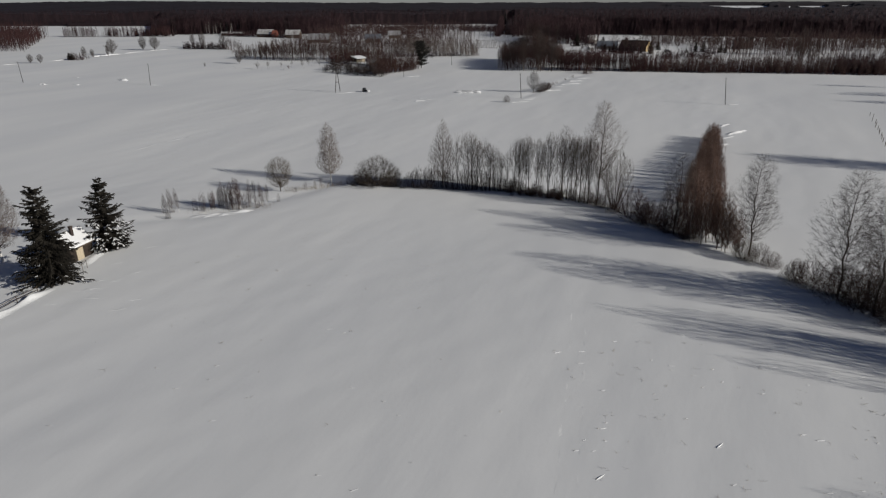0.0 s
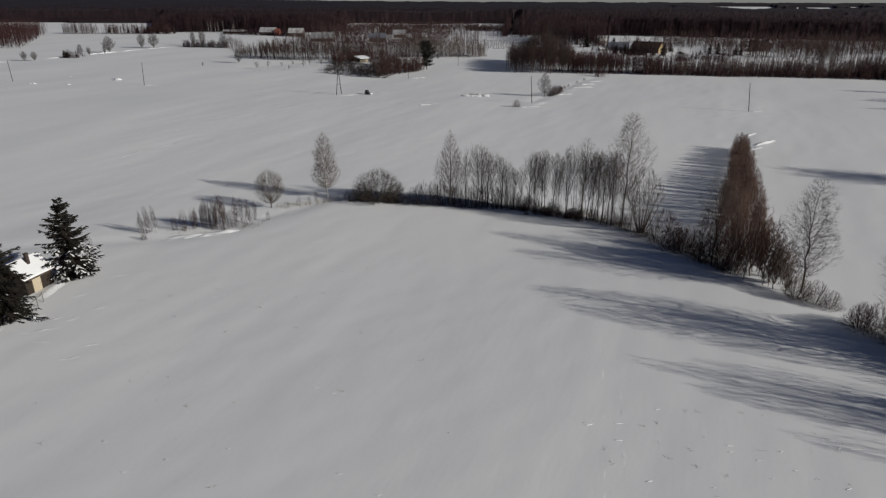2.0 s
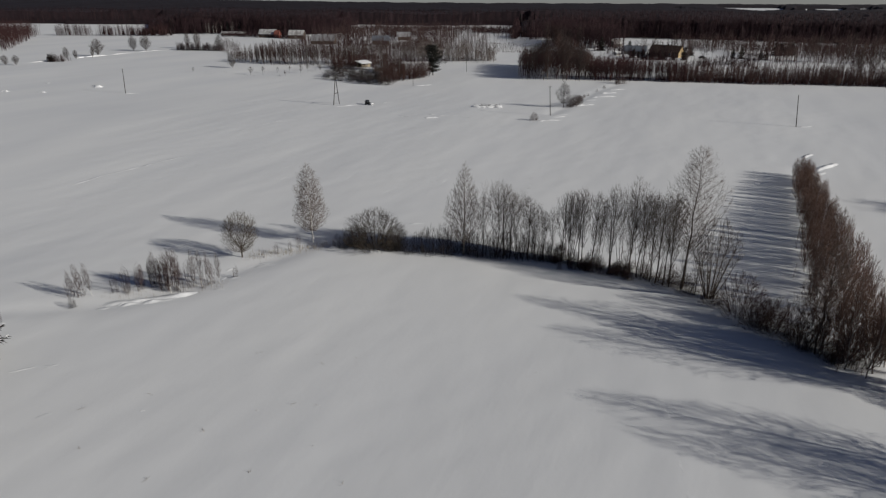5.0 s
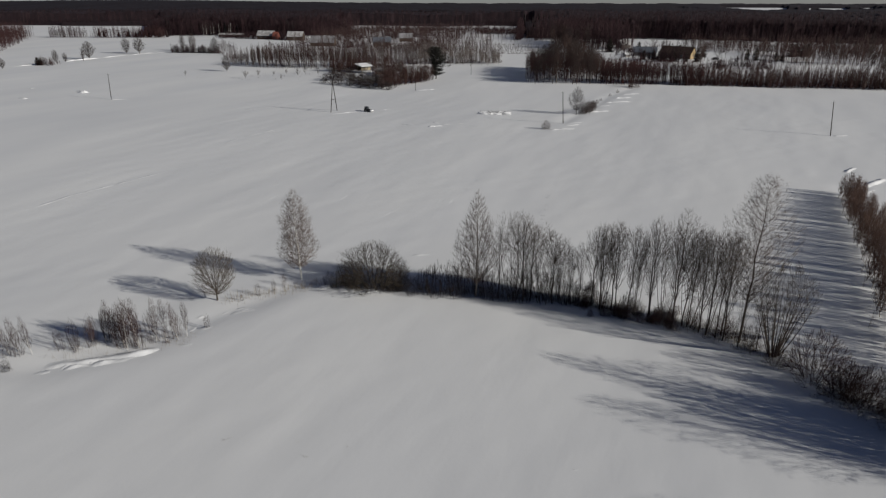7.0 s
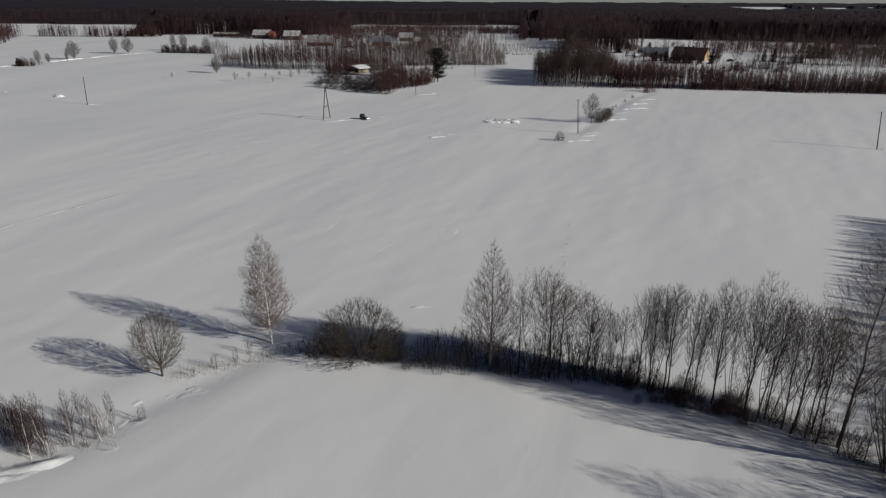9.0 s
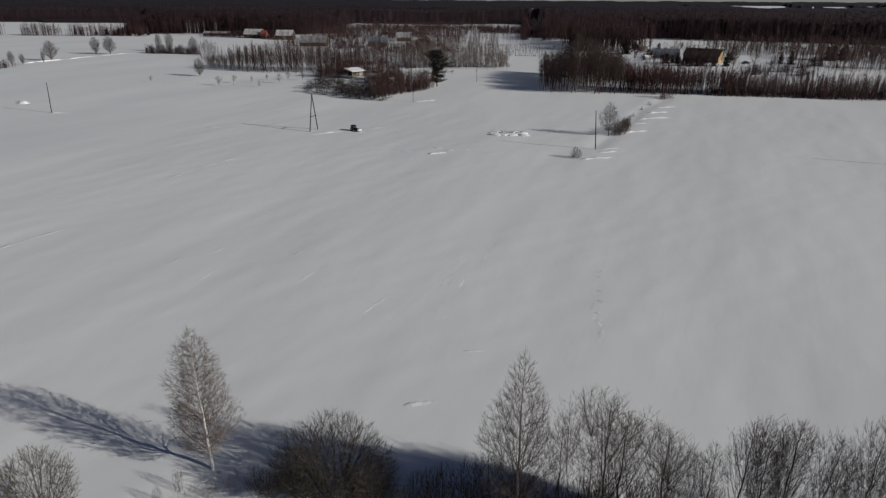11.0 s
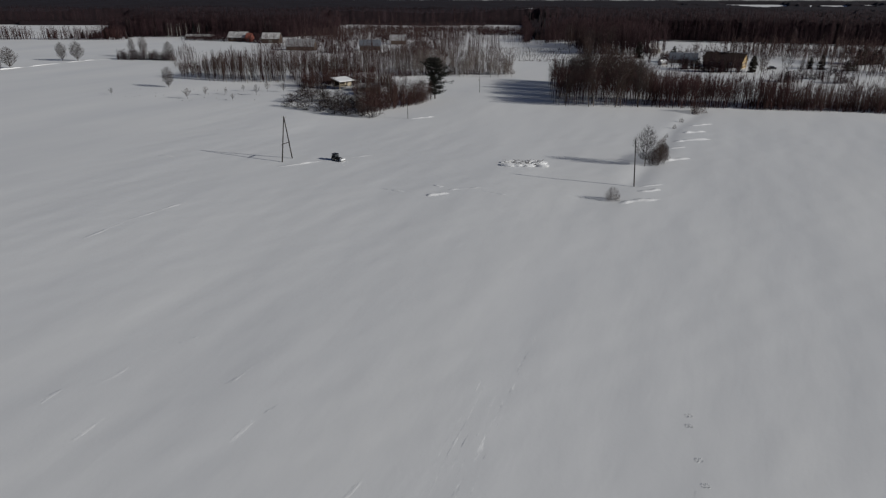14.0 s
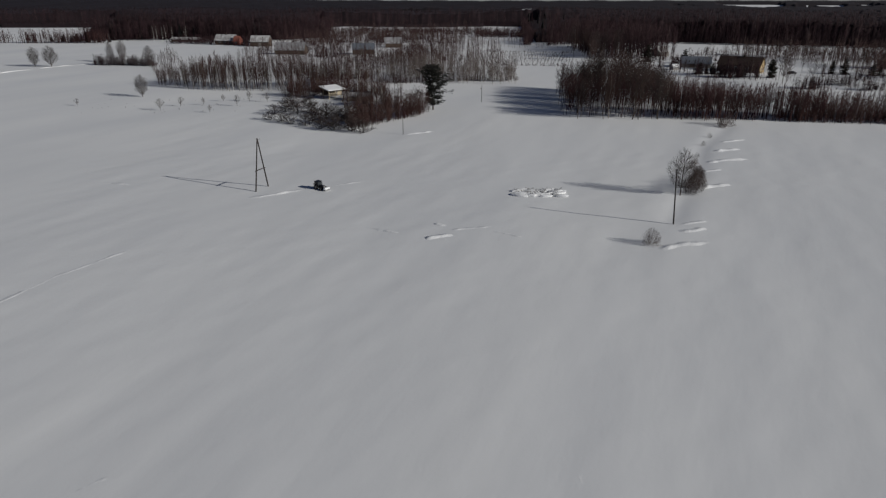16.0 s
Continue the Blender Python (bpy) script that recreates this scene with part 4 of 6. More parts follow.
for x, y, h, w, lumps, lab in ((-52.7, 90.4, 13.7, 4.85, 20, "large dark green spruce beside the fence"),
                               (-51.2, 103.0, 11.7, 4.15, 290, "dark green spruce with snow on lower boughs")):
    root = thing("spruce", lab, "tree", pose(x, y, gz(x, y), 0, 0, 40 * h), "spruces by the cabin")
    tr, rows, sec = spruce_parts(R, h, w, 0.072, 0.62 if h > 12 else 0.68, 2 if h < 12 else 1, 34)
    part("trunk", chain_mesh("trunk", tr[0], tr[1], BARK), root)
    part("crown", tube_mesh("crown", rows, NEEDLE, 3), root)
    snow_clumps(R, sec, lumps, 0.3, h * (0.40 if lumps > 100 else 0.2), 0.125, root)

def pine_parts(rng, h, half_w):
    """An old pine: a bare lower trunk, uneven tiers of boughs and flat pads of needles."""
    t = branches([[0, 0, -0.3]], [[0, 0, 1]], [h + 0.1], [0.26], [0])
    line = chain_of(t, 8, 0.1, rng, 0.01)
    o, d, ln = [], [], []
    for k in range(11):
        u = 0.14 + 0.82 * k / 10
        lean = rng.uniform(0, 6.28)
        for j in range(7):
            a = lean + j * 0.9 + rng.normal(0, 0.35)
            reach = half_w * float(np.interp(u, (0.1, 0.3, 0.5, 0.62, 0.85, 1.0), (0.7, 0.9, 0.72, 0.95, 0.8, 0.35))) * (0.75 + 0.35 * math.cos(a - lean)) * rng.uniform(0.55, 1.15)
            o.append((0, 0, u * h + rng.normal(0, 0.15)))
            d.append((math.cos(a), math.sin(a), rng.uniform(0.0, 0.3) + 0.5 * max(0, u - 0.7)))
            ln.append(reach)
    main = branches(o, d, ln, np.full(len(ln), 0.06), np.full(len(ln), 0.06))
    i = np.repeat(np.arange(len(ln)), 34)
    u = rng.uniform(0.25, 1.05, len(i))
    p, tt = at_u(main, i, u)
    p = p + rng.normal(0, 1, p.shape) * np.array((0.5, 0.5, 0.26))
    q = p + rng.normal(0, 1, p.shape) * np.array((0.5, 0.5, 0.22)) + np.array((0, 0, 0.12))
    pads = np.column_stack((p, q, np.full(len(i), 0.16), np.zeros(len(i))))
    return line, np.concatenate((segments(main, 2, 0.4, 0.03), pads)), None


yard_spruces = Kind([tree("conifer", spruce_parts(R, 6.0, 1.55, 0.11, 0.6, 1, 12)[:2] + (None,), BARK, NEEDLE, "dark conifer beside the farmyard", "tree", "yard conifers")], [6.0])
for x, y, h in ((136.0, 440, 7.6), (129.6, 440, 4.4), (108.5, 452, 5.5), (114.5, 452, 5.2), (112, 453, 4.0), (119.5, 451, 4.0), (100, 505, 9), (118, 500, 7), (150, 470, 5), (171, 455, 6), (175, 452, 7), (122, 441, 6.0), (206, 474, 7.5), (210, 476, 8.0), (214, 475, 7.0), (218, 477, 8.0), (184, 446, 5.0), (188, 447, 4.5), (-231.5, 408, 4.2), (-229.5, 407, 3.6)):
    yard_spruces.put(x, y, h, R, R.uniform(1.2, 1.7))


pine = tree("pine", pine_parts(R, 13.6, 5.9), BARK, PINE_NEEDLE, "dark old pine at the thicket's edge")
pine.matrix_basis = pose(-12.1, 358.0, gz(-12.1, 358), 0, 0, 30)

# ---- thicket round the hut, birch rows, far yards ----
orchard = Kind([tree("apple_tree", filled(R, 5.0, outline(((0, 1.4), (0.3, 2.6), (0.65, 2.7), (0.9, 1.6), (1, 0.5))), 0.9, (14, 60, 210), 0.16, 0.025, 60, twig=0.5, twigs=2, lobes=0.2), TWIG_DARK, TWIG_DARK,
                     "dark gnarled bare apple tree in snowy orchard", "tree", "orchard") for _ in range(2)], [5.1, 5.1])
for x, y, h in ((-60, 340, 3.8), (-56, 337, 4.2), (-52, 334.5, 4.4), (-47.5, 331, 4.8), (-43, 328, 5.2), (-38.5, 325.5, 5.4), (-34, 323.5, 5.6), (-30, 321.5, 5.0),
                (-58, 352, 5.2), (-54, 349, 5.6), (-49.5, 345, 5.4), (-44, 341, 5.6), (-39, 338, 5.6), (-34, 334, 5.8), (-60, 362, 5.0), (-57, 369, 5.2), (-53, 360, 5.4),
                (-50, 352, 5.2), (-46, 349, 5.6), (-41, 345, 5.4), (-37, 341, 5.4), (-56, 356, 5.0), (-61, 349, 4.6), (-44, 335, 5.2), (-48, 338, 5.0), (-40, 331, 5.4), (-35, 328, 5.6), (-38, 349, 5.2), (-33, 344, 5.6), (-62, 374, 4.6)):
    orchard.put(x + R.normal(0, 0.5), y + R.normal(0, 0.5), h * 0.9, R, R.uniform(1.0, 1.4), sink=0.7)
thick = Kind([tree("thicket_tree", filled(R, 8.5, outline(((0, 0.8), (0.25, 1.6), (0.6, 1.9), (0.85, 1.3), (1, 0.3))), 0.8, (9, 40, 130), 0.06, 0.016, 26, twig=0.6, twigs=2, fall=0.4, lobes=0.15), TWIG_RED, TWIG_RED,
                   "reddish-brown bare tree in dense thicket", "tree", "thicket round the hut") for _ in range(3)], [8.7] * 3)
for k in range(46):
    a, b = R.uniform(0, 1), R.uniform(0, 1)
    x = -36 + 20 * a + 3 * b
    y = 323.5 + 24 * a + 12 * b * (1 - 0.4 * a)
    thick.put(x, y, R.uniform(5.5, 9.5), R, R.uniform(0.9, 1.3))
for k in range(14):
    thick.put(R.uniform(-66, -52), R.uniform(376, 392), R.uniform(5, 8), R, R.uniform(1, 1.4))
for k in range(10):
    thick.put(R.uniform(-40, -24), R.uniform(352, 382), R.uniform(5, 8.5), R, R.uniform(1, 1.4))

rowtree = Kind([tree("plantation_birch", filled(R, 12.5, outline(((0, 0.6), (0.3, 1.3), (0.6, 1.3), (0.85, 0.8), (1, 0.15))), 3.0, (9, 34, 100), 0.095, 0.016, 26, twig=0.6, twigs=2, fall=0.3, lobes=0.15, sway=0.01), b, t,
                     "bare birch in plantation rows with pale trunk", "tree", "birch plantation")
                for b, t in ((BARK_LIGHT, TWIG_MID), (BIRCH, TWIG_MID), (BARK, TWIG_RED), (BARK_LIGHT, TWIG_RED))], [12.7] * 4)
front = ((-160, 480), (-142, 446), (-125, 412), (-109.9, 403), (-98, 399), (-76, 398), (-62, 401), (-38.5, 412))
for row in range(2):
    for (ax, ay), (bx, by) in zip(front[:-1], front[1:]):
        n = int(math.hypot(bx - ax, by - ay) / (1.7 if row == 0 else 2.6))
        for k in range(n):
            u = (k + R.uniform(0, 1)) / n
            x, y = ax + (bx - ax) * u + row * 2.2 + R.normal(0, 0.4), ay + (by - ay) * u + row * 6.5 + R.normal(0, 0.7)
            if x < -127 and k % 5:
                continue
            far_l = min(1.0, max(0.45, (x + 150) / 40))
            rowtree.put(x, y, R.uniform(10.0, 13.2) * far_l, R, R.uniform(0.8, 1.1))
lane_birch = Kind([tree("lane_birch", filled(R, 11.0, outline(((0, 0.8), (0.3, 1.8), (0.6, 1.9), (0.85, 1.2), (1, 0.25))), 1.8, (12, 50, 170), 0.09, 0.015, 32, twig=0.6, twigs=2, fall=0.15, lobes=0.2, sway=0.01), BARK_LIGHT, TWIG_PALE,
                        "pale grey bare birch beside the farm lane", "tree", "lane birches") for _ in range(3)], [11.2] * 3)
for k in range(50):
    x = R.uniform(-36, 22)
    y = R.uniform(418, 436) + max(0, -x) * 0.15
    lane_birch.put(x, y, R.uniform(7, 13) if x < 8 else R.uniform(5, 9), R, R.uniform(0.9, 1.3))
for k in range(40):
    x = R.uniform(-110, 6)
    y = R.uniform(445, 700)
    if -120 < x < -88 and 530 < y < 575 or -72 < x < -38 and 535 < y < 612:
        continue
    rowtree.put(x, y, R.uniform(6, 12), R, R.uniform(0.9, 1.4), label="bare birch scattered among far farmyards", group="far yard birches")

for k in range(16):
    rowtree.put(R.uniform(-40, -20), R.uniform(343, 378), R.uniform(8, 12), R, R.uniform(0.9, 1.2), label="slender bare birch rising from the thicket", group="thicket birches")

# ---- wood and hedge across the field, on the right ----
wood = Kind([tree("wood_tree", filled(R, 16.0, outline(((0, 1.0), (0.25, 2.6), (0.6, 3.2), (0.85, 2.3), (1, 0.5))), 4.0, (12, 60, 200), 0.13, 0.021, 34, twig=0.7, twigs=2, fall=0.25, lobes=0.15, sway=0.012), b, t,
                  "tall bare dark tree at the wood's edge", "tree", "wood beyond the field")
             for b, t in ((BARK, TWIG_RED), (BARK, TWIG_DARK), (BARK_LIGHT, TWIG_RED))], [16.2] * 3)
for k in range(75):
    x = R.uniform(31, 63)
    y = 341.5 + 55 * R.uniform(0, 1) ** 1.2
    h = R.uniform(8.5, 11.5) + 7.5 * math.exp(-((x - 49) / 12) ** 2)
    wood.put(x + (y - 341) * 0.06, y, h, R, R.uniform(0.9, 1.3), 2 if k in (7, 31, 50) else k % 2)
for k in range(44):
    x = R.uniform(63, 215)
    y = 339.8 - (x - 75) * 0.14 + 14 * R.uniform(0, 1) ** 1.4
    thick.put(x, y, R.uniform(5.6, 8.4), R, R.uniform(0.9, 1.4), label="bare brown tree in the field hedge", group="hedge beyond the field")
for k in range(40):
    x, y = R.uniform(110, 300), R.uniform(395, 560)
    if x < 160 and y > 425:
        continue
    wood.put(x, y, R.uniform(8, 15), R, R.uniform(0.9, 1.2), label="bare tree in far farmyard", group="far yard trees")
for k in range(24):
    wood.put(R.uniform(62, 100), R.uniform(500, 600), R.uniform(12, 18), R, R.uniform(1, 1.3), label="bare tree behind the farmyard", group="far yard trees")
for x, y, h in ((124, 455, 9), (138, 452, 8), (143, 447, 10), (119, 470, 13), (127, 472, 12), (121, 448, 7), (130, 447, 9), (134, 449, 8), (126, 449, 8), (116, 446, 6), (123, 453, 10), (139, 470, 13), (145, 458, 9)):
    wood.put(x, y, h, R, 1.1, label="bare tree beside the yellow house", group="yard trees")

# out of view to the right, doubled up to darken their shadow streaks
for x, y, h in ((121, 149.5, 20), (122.3, 149.0, 19), (119.5, 144.5, 19), (120.7, 145.0, 20), (118.4, 148.6, 18), (127, 148, 17), (133, 147, 15), (140, 142, 17), (124, 146, 18),
                (189, 277, 13), (199, 275, 16), (187.5, 247.5, 16), (195, 245, 19), (190, 251, 15), (177, 229, 15.5), (185, 226, 18), (181, 231, 13), (204, 250, 18), (206, 236, 17)):
    wood.put(x, y, h, R, R.uniform(0.85, 1.1), label="unseen tall bare tree, placed for its shadow on the field", group="field trees")
for x, y, h in ((181, 343, 15), (184, 346, 17), (187, 341, 16), (189, 347, 18), (192, 343, 15), (186, 352, 17), (183, 357, 16), (190, 356, 17)):
    wood.put(x, y, h, R, R.uniform(0.9, 1.2), int(R.integers(0, 2)), label="tall bare tree over the field hedge", group="hedge trees")

# ---- lone trees of the left field ----
lone = Kind([tree("lone_tree", filled(R, 10.0, outline(((0, 0.8), (0.25, 2.8), (0.55, 3.5), (0.85, 2.4), (1, 0.6))), 1.0, (36, 200, 900), 0.18, 0.020, 48, twig=0.7, twigs=2, fall=0.15, lobes=0.14), BARK, TWIG_MID,
                  "round bare tree alone on snowy field", "tree", "field trees")], [10.2])
for x, y, h, w in ((-222.9, 443, 10.4, 0.75), (-219, 480, 9.9, 0.6), (-210.5, 480, 10.4, 0.72), (-182, 497, 12, 0.45), (-162.5, 486, 10.0, 0.6), (-118.4, 382.5, 8.0, 0.62),
                   (-191, 502, 11.5, 0.35), (-243.9, 389, 5.4, 0.7), (-238, 389, 5.4, 0.7), (-228.8, 420, 7.2, 0.5), (-224.5, 422, 5.5, 0.5), (-219, 430, 6.5, 0.35)):
    lone.put(x, y, h, R, w * 1.5)
fruit = Kind([tree("fruit_tree", filled(R, 4.0, outline(((0, 0.3), (0.35, 1.1), (0.65, 1.35), (0.9, 0.9), (1, 0.3))), 0.8, (8, 30, 110), 0.06, 0.014, 40, twig=0.45, twigs=2, fall=0.3, lobes=0.3, dark_limbs=True), BARK, TWIG_MID,
                   "young bare fruit tree in snowy orchard", "tree", "orchard") for _ in range(2)], [4.1, 4.1])
for x, y, h in ((-100.4, 356.1, 3.9), (-96.9, 363.6, 3.3), (-82.5, 351.3, 2.6), (-77.9, 363.8, 3.9), (-76.5, 373.1, 4.1), (-131.5, 363.2, 2.6), (-90, 366, 2.6), (-70, 372, 3.4), (-86, 374, 2.4)):
    fruit.put(x, y, h, R, R.uniform(0.85, 1.2), tilt=3)
for x in np.arange(-192, -158, 3.4):
    bushes.put(x, 488 - (x + 192) * 0.2 + R.normal(0, 1), R.uniform(2.6, 4.2), R, 1.2, 1, label="dark bush at the field corner", group="field corner bushes")
bushes.put(-232.5, 413, 4.6, R, 1.0, 1, label="dark bush beside the field lane")
bushes.put(-231.0, 412.5, 4.0, R, 1.0, 1, label="dark bush beside the field lane")

for x, y, h in ((-236, 656, 12), (-233, 654, 13), (-230, 657, 11), (-226, 655, 12), (-222, 657, 12), (-212, 658, 13), (-214, 660, 11)):
    rowtree.put(x, y, h, R, 1.3, 1, label="white-barked birch at the forest edge", group="forest edge birches")

# ---- forests ----


def bare_forest(rng, pts, h_lo, h_hi, thick_r, boughs=13, spread=2.1, low=0.15):
    """Many bare trees in one mesh: a stem, boughs and finer shoots each, wide and hazy at the top."""
    rows = []
    n = len(pts)
    base = np.column_stack((pts, height(pts[:, 0], pts[:, 1], False) - 0.5))
    h = rng.uniform(h_lo, h_hi, n)
    top = base + np.column_stack((rng.normal(0, 0.04, n) * h, rng.normal(0, 0.03, n) * h, h))
    rows.append(np.column_stack((base, top, np.full(n, thick_r * 1.5), np.full(n, thick_r * 0.2))))
    wide = spread * rng.uniform(0.7, 1.5, n)
    for k in range(int(boughs * 1.3)):
        u = low + (0.97 - low) * rng.uniform(0, 1, n) ** 0.85
        p = base + (top - base) * u[:, None]
        a = rng.uniform(0, 6.283, n)
        reach = rng.uniform(0.3, 1.0, n) * wide * np.interp(u, (low, 0.45, 0.75, 0.97), (0.6, 1.0, 0.9, 0.45))
        rise = rng.uniform(0.35, 1.0, n) * np.minimum(0.20 * h, 1.10 * h - p[:, 2] + base[:, 2])
        q = p + np.column_stack((np.cos(a) * reach, np.sin(a) * reach, rise))
        rows.append(np.column_stack((p, q, np.full(n, thick_r * 0.72), np.zeros(n))))
    return np.concatenate(rows)


def spindle_forest(rng, pts, h_lo, h_hi, w_lo, w_hi, conifer):
    """Ragged low-sided crowns for woods too far off to be told apart."""
    n = len(pts)
    base = np.column_stack((pts, height(pts[:, 0], pts[:, 1], False) - 1.0))
    h, w = rng.uniform(h_lo, h_hi, n), rng.uniform(w_lo, w_hi, n)
    levels = ((0.02, 0.35), (0.10, 1.0), (0.28, 0.6), (0.30, 0.86), (0.50, 0.42), (0.52, 0.64), (0.74, 0.26), (0.76, 0.40), (1.0, 0.02)) if conifer else ((0.0, 0.75), (0.5, 1.0), (0.84, 0.9), (0.95, 0.6), (1.0, 0.15))
    sides = 5 if conifer else 3
    rings = []
    for f, s in levels:
        for k in range(sides):
            a = k * 6.283 / sides
            jit = rng.uniform(0.6, 1.25, n)
            rings.append(base + np.column_stack((np.cos(a) * w * s * jit, np.sin(a) * w * s * jit, h * f * rng.uniform(0.9, 1.08, n))))
    verts = np.stack(rings, 1).reshape(-1, 3)
    start = np.arange(n)[:, None] * sides * len(levels)
    faces = []
    for j in range(len(levels) - 1):
        for k in range(sides):
            k2 = (k + 1) % sides
            faces.append(np.concatenate((start + j * sides + k, start + j * sides + k2, start + (j + 1) * sides + k2, start + (j + 1) * sides + k), 1))
    return verts, np.concatenate(faces)


def scatter(rng, n, x0, x1, y0, y1, keep):
    p = np.column_stack((rng.uniform(x0, x1, n), rng.uniform(y0, y1, n)))
    return p[keep(p[:, 0], p[:, 1])]


F = np.random.default_rng(9)
def band(rng, line, depth, n, power=1.8):
    """Points behind a forest's front line on the plan, thickest at the front."""
    p = np.array(line, float)
    s = np.concatenate(([0], np.cumsum(np.linalg.norm(np.diff(p, axis=0), axis=1))))
    t = rng.uniform(0, s[-1], n)
    d = depth * rng.uniform(0, 1, n) ** power
    return np.column_stack((np.interp(t, s, p[:, 0]) + rng.normal(0, 1.5, n) + d * 0.1, np.interp(t, s, p[:, 1]) + rng.normal(0, 1.0, n) + d))


def clusters(rng, n, each, x0, x1, y0, y1):
    """Loose groups of trees with open snow between them."""
    c = np.column_stack((rng.uniform(x0, x1, n), rng.uniform(y0, y1, n)))
    k = np.repeat(np.arange(n), each)
    p = c[k] + rng.normal(0, 1, (len(k), 2)) * np.array((7.0, 3.5))
    clear_of = ~((np.abs(p[:, 0] + 104) < 13) & (p[:, 1] < 552) & (p[:, 1] > 525)) & ~((np.abs(p[:, 0] + 54) < 15) & (p[:, 1] > 515) & (p[:, 1] < 600))
    return p[clear_of]


edge_left = scatter(F, 2400, -440, -300, 470, 640, lambda x, y: x < -312 - (y - 495) * 0.5)
right_front = band(F, ((60, 612), (100, 640), (160, 636), (230, 610), (330, 572), (520, 520)), 50, 2000)
back_left = band(F, ((-292, 652), (-232, 668), (-180, 655), (-140, 660), (-110, 700)), 45, 1300)
back_far = band(F, ((-900, 880), (-520, 850), (-290, 838), (-150, 850), (40, 866), (260, 850), (420, 800)), 60, 1500)
for nm, pts, lab, hi in (("forest_edge", edge_left, "bare brown forest beside the snowy field", 16), ("forest_front", right_front, "dark bare forest behind the far farmyard", 22),
                         ("forest_back", back_left, "dark bare forest behind the field crest", 20), ("forest_mid", back_far, "dark bare forest beyond the farms", 21)):
    ob = new(nm, tube_mesh(nm, bare_forest(F, pts, hi - 8, hi, 0.085, 12, 2.4), FOREST_BARE if nm != "forest_edge" else SCRUB_BROWN, 3))
    tagged(ob, lab, "forest", kind="stuff")
small_clumps = np.concatenate([scatter(F, 40, cx - 6, cx + 6, 630, 640, lambda x, y: x > -1e9) for cx in (-418, -408, -396, -361, -350, -340, -322, -312, -300, -288, -278, -268)])
tagged(new("field_edge_clumps", tube_mesh("field_edge_clumps", bare_forest(F, small_clumps, 6, 11, 0.09), SCRUB_BROWN, 3)), "clumps of small bare trees at field crest", "trees", kind="stuff")
# undergrowth that closes the woods and thickets


def undergrowth(name, pts, lo, hi, stem, boughs, spread, mat, label, low=0.15):
    tagged(new(name, tube_mesh(name, bare_forest(F, pts, lo, hi, stem, boughs, spread, low), mat, 3)), label, "undergrowth", kind="stuff")


undergrowth("forest_skirt", np.concatenate((band(F, ((50, 610), (56, 640), (66, 760), (76, 866)), 9, 1000, 1.0) - np.array((4.0, 0)), band(F, ((-101, 655), (-110, 690), (-137, 866)), 6, 200, 1.0), band(F, ((60, 610), (100, 637), (160, 633), (230, 607), (330, 569), (520, 517)), 10, 1200, 1.0), band(F, ((-292, 650), (-232, 666), (-180, 653), (-140, 658)), 12, 260, 1.0))), 2.0, 12.0, 0.08, 10, 2.2, FOREST_BARE, "dark undergrowth along the forest edge")
undergrowth("hut_thicket", np.column_stack((lambda a, b: (-37 + 21 * a + 3 * b, 322.5 + 24 * a + 14 * b * (1 - 0.4 * a)))(0.15 + 0.85 * F.uniform(0, 1, 200), F.uniform(0, 1, 200))), 2.5, 8.0, 0.036, 24, 1.5, SCRUB_BROWN, "dense brown undergrowth round the hut")
undergrowth("orchard_scrub", scatter(F, 24, -66, -30, 330, 395, lambda x, y: (y > 372 - (x + 64) * 1.1) & ~((np.abs(x + 48.8) < 7) & (y > 355) & (y < 386))), 1.5, 5.0, 0.034, 20, 1.2, SCRUB_BROWN, "brown scrub between orchard trees")
# planted rows: young birches in ranks that run away from the field, with open snow between
rank_pts = []
rank_front = np.array(((-160, 482), (-142, 448), (-125, 414), (-109.9, 406), (-98, 401.5), (-76, 400.5), (-62, 404), (-38.5, 414)), float)
rank_s = np.concatenate(([0], np.cumsum(np.linalg.norm(np.diff(rank_front, axis=0), axis=1))))
for s0 in np.arange(3.0, rank_s[-1] - 2, 4.6):
    fx, fy = np.interp(s0, rank_s, rank_front[:, 0]), np.interp(s0, rank_s, rank_front[:, 1])
    deep_ = 92 if s0 < 110 else 62
    for d_ in np.arange(0, deep_, 2.1):
        rank_pts.append((fx - 0.31 * d_ + F.normal(0, 0.25), fy + 0.95 * d_ + F.normal(0, 0.4), d_ / deep_))
rank_pts = np.array(rank_pts)
near_ranks, back_ranks = rank_pts[rank_pts[:, 2] < 0.25, :2], rank_pts[rank_pts[:, 2] >= 0.25, :2]
back_ranks = back_ranks[~((np.abs(back_ranks[:, 0] + 104) < 13) & (back_ranks[:, 1] > 520))]
# the outermost ranks have mostly failed
outer = back_ranks[:, 0] + 0.33 * (back_ranks[:, 1] - 430) < -118
back_ranks = np.concatenate((back_ranks[~outer], back_ranks[outer][::7]))
rank_fill = np.concatenate((near_ranks, band(F, rank_front, 16, 700, 1.0)))
undergrowth("plantation_fill", rank_fill[rank_fill[:, 0] > -106], 7.5, 12.5, 0.05, 22, 1.1, SCRUB_MIXED, "dense ranks of bare young birches", 0.3)
undergrowth("plantation_shoulder", rank_fill[(rank_fill[:, 0] > -117) & (rank_fill[:, 0] <= -106)], 5.5, 9.5, 0.05, 22, 1.1, SCRUB_MIXED, "bare young birches at the plantation's shoulder", 0.25)
undergrowth("plantation_side", rank_fill[(rank_fill[:, 0] > -127) & (rank_fill[:, 0] <= -117)][::2], 3.5, 6.5, 0.05, 20, 1.1, SCRUB_MIXED, "low bare birches at the plantation's side", 0.2)
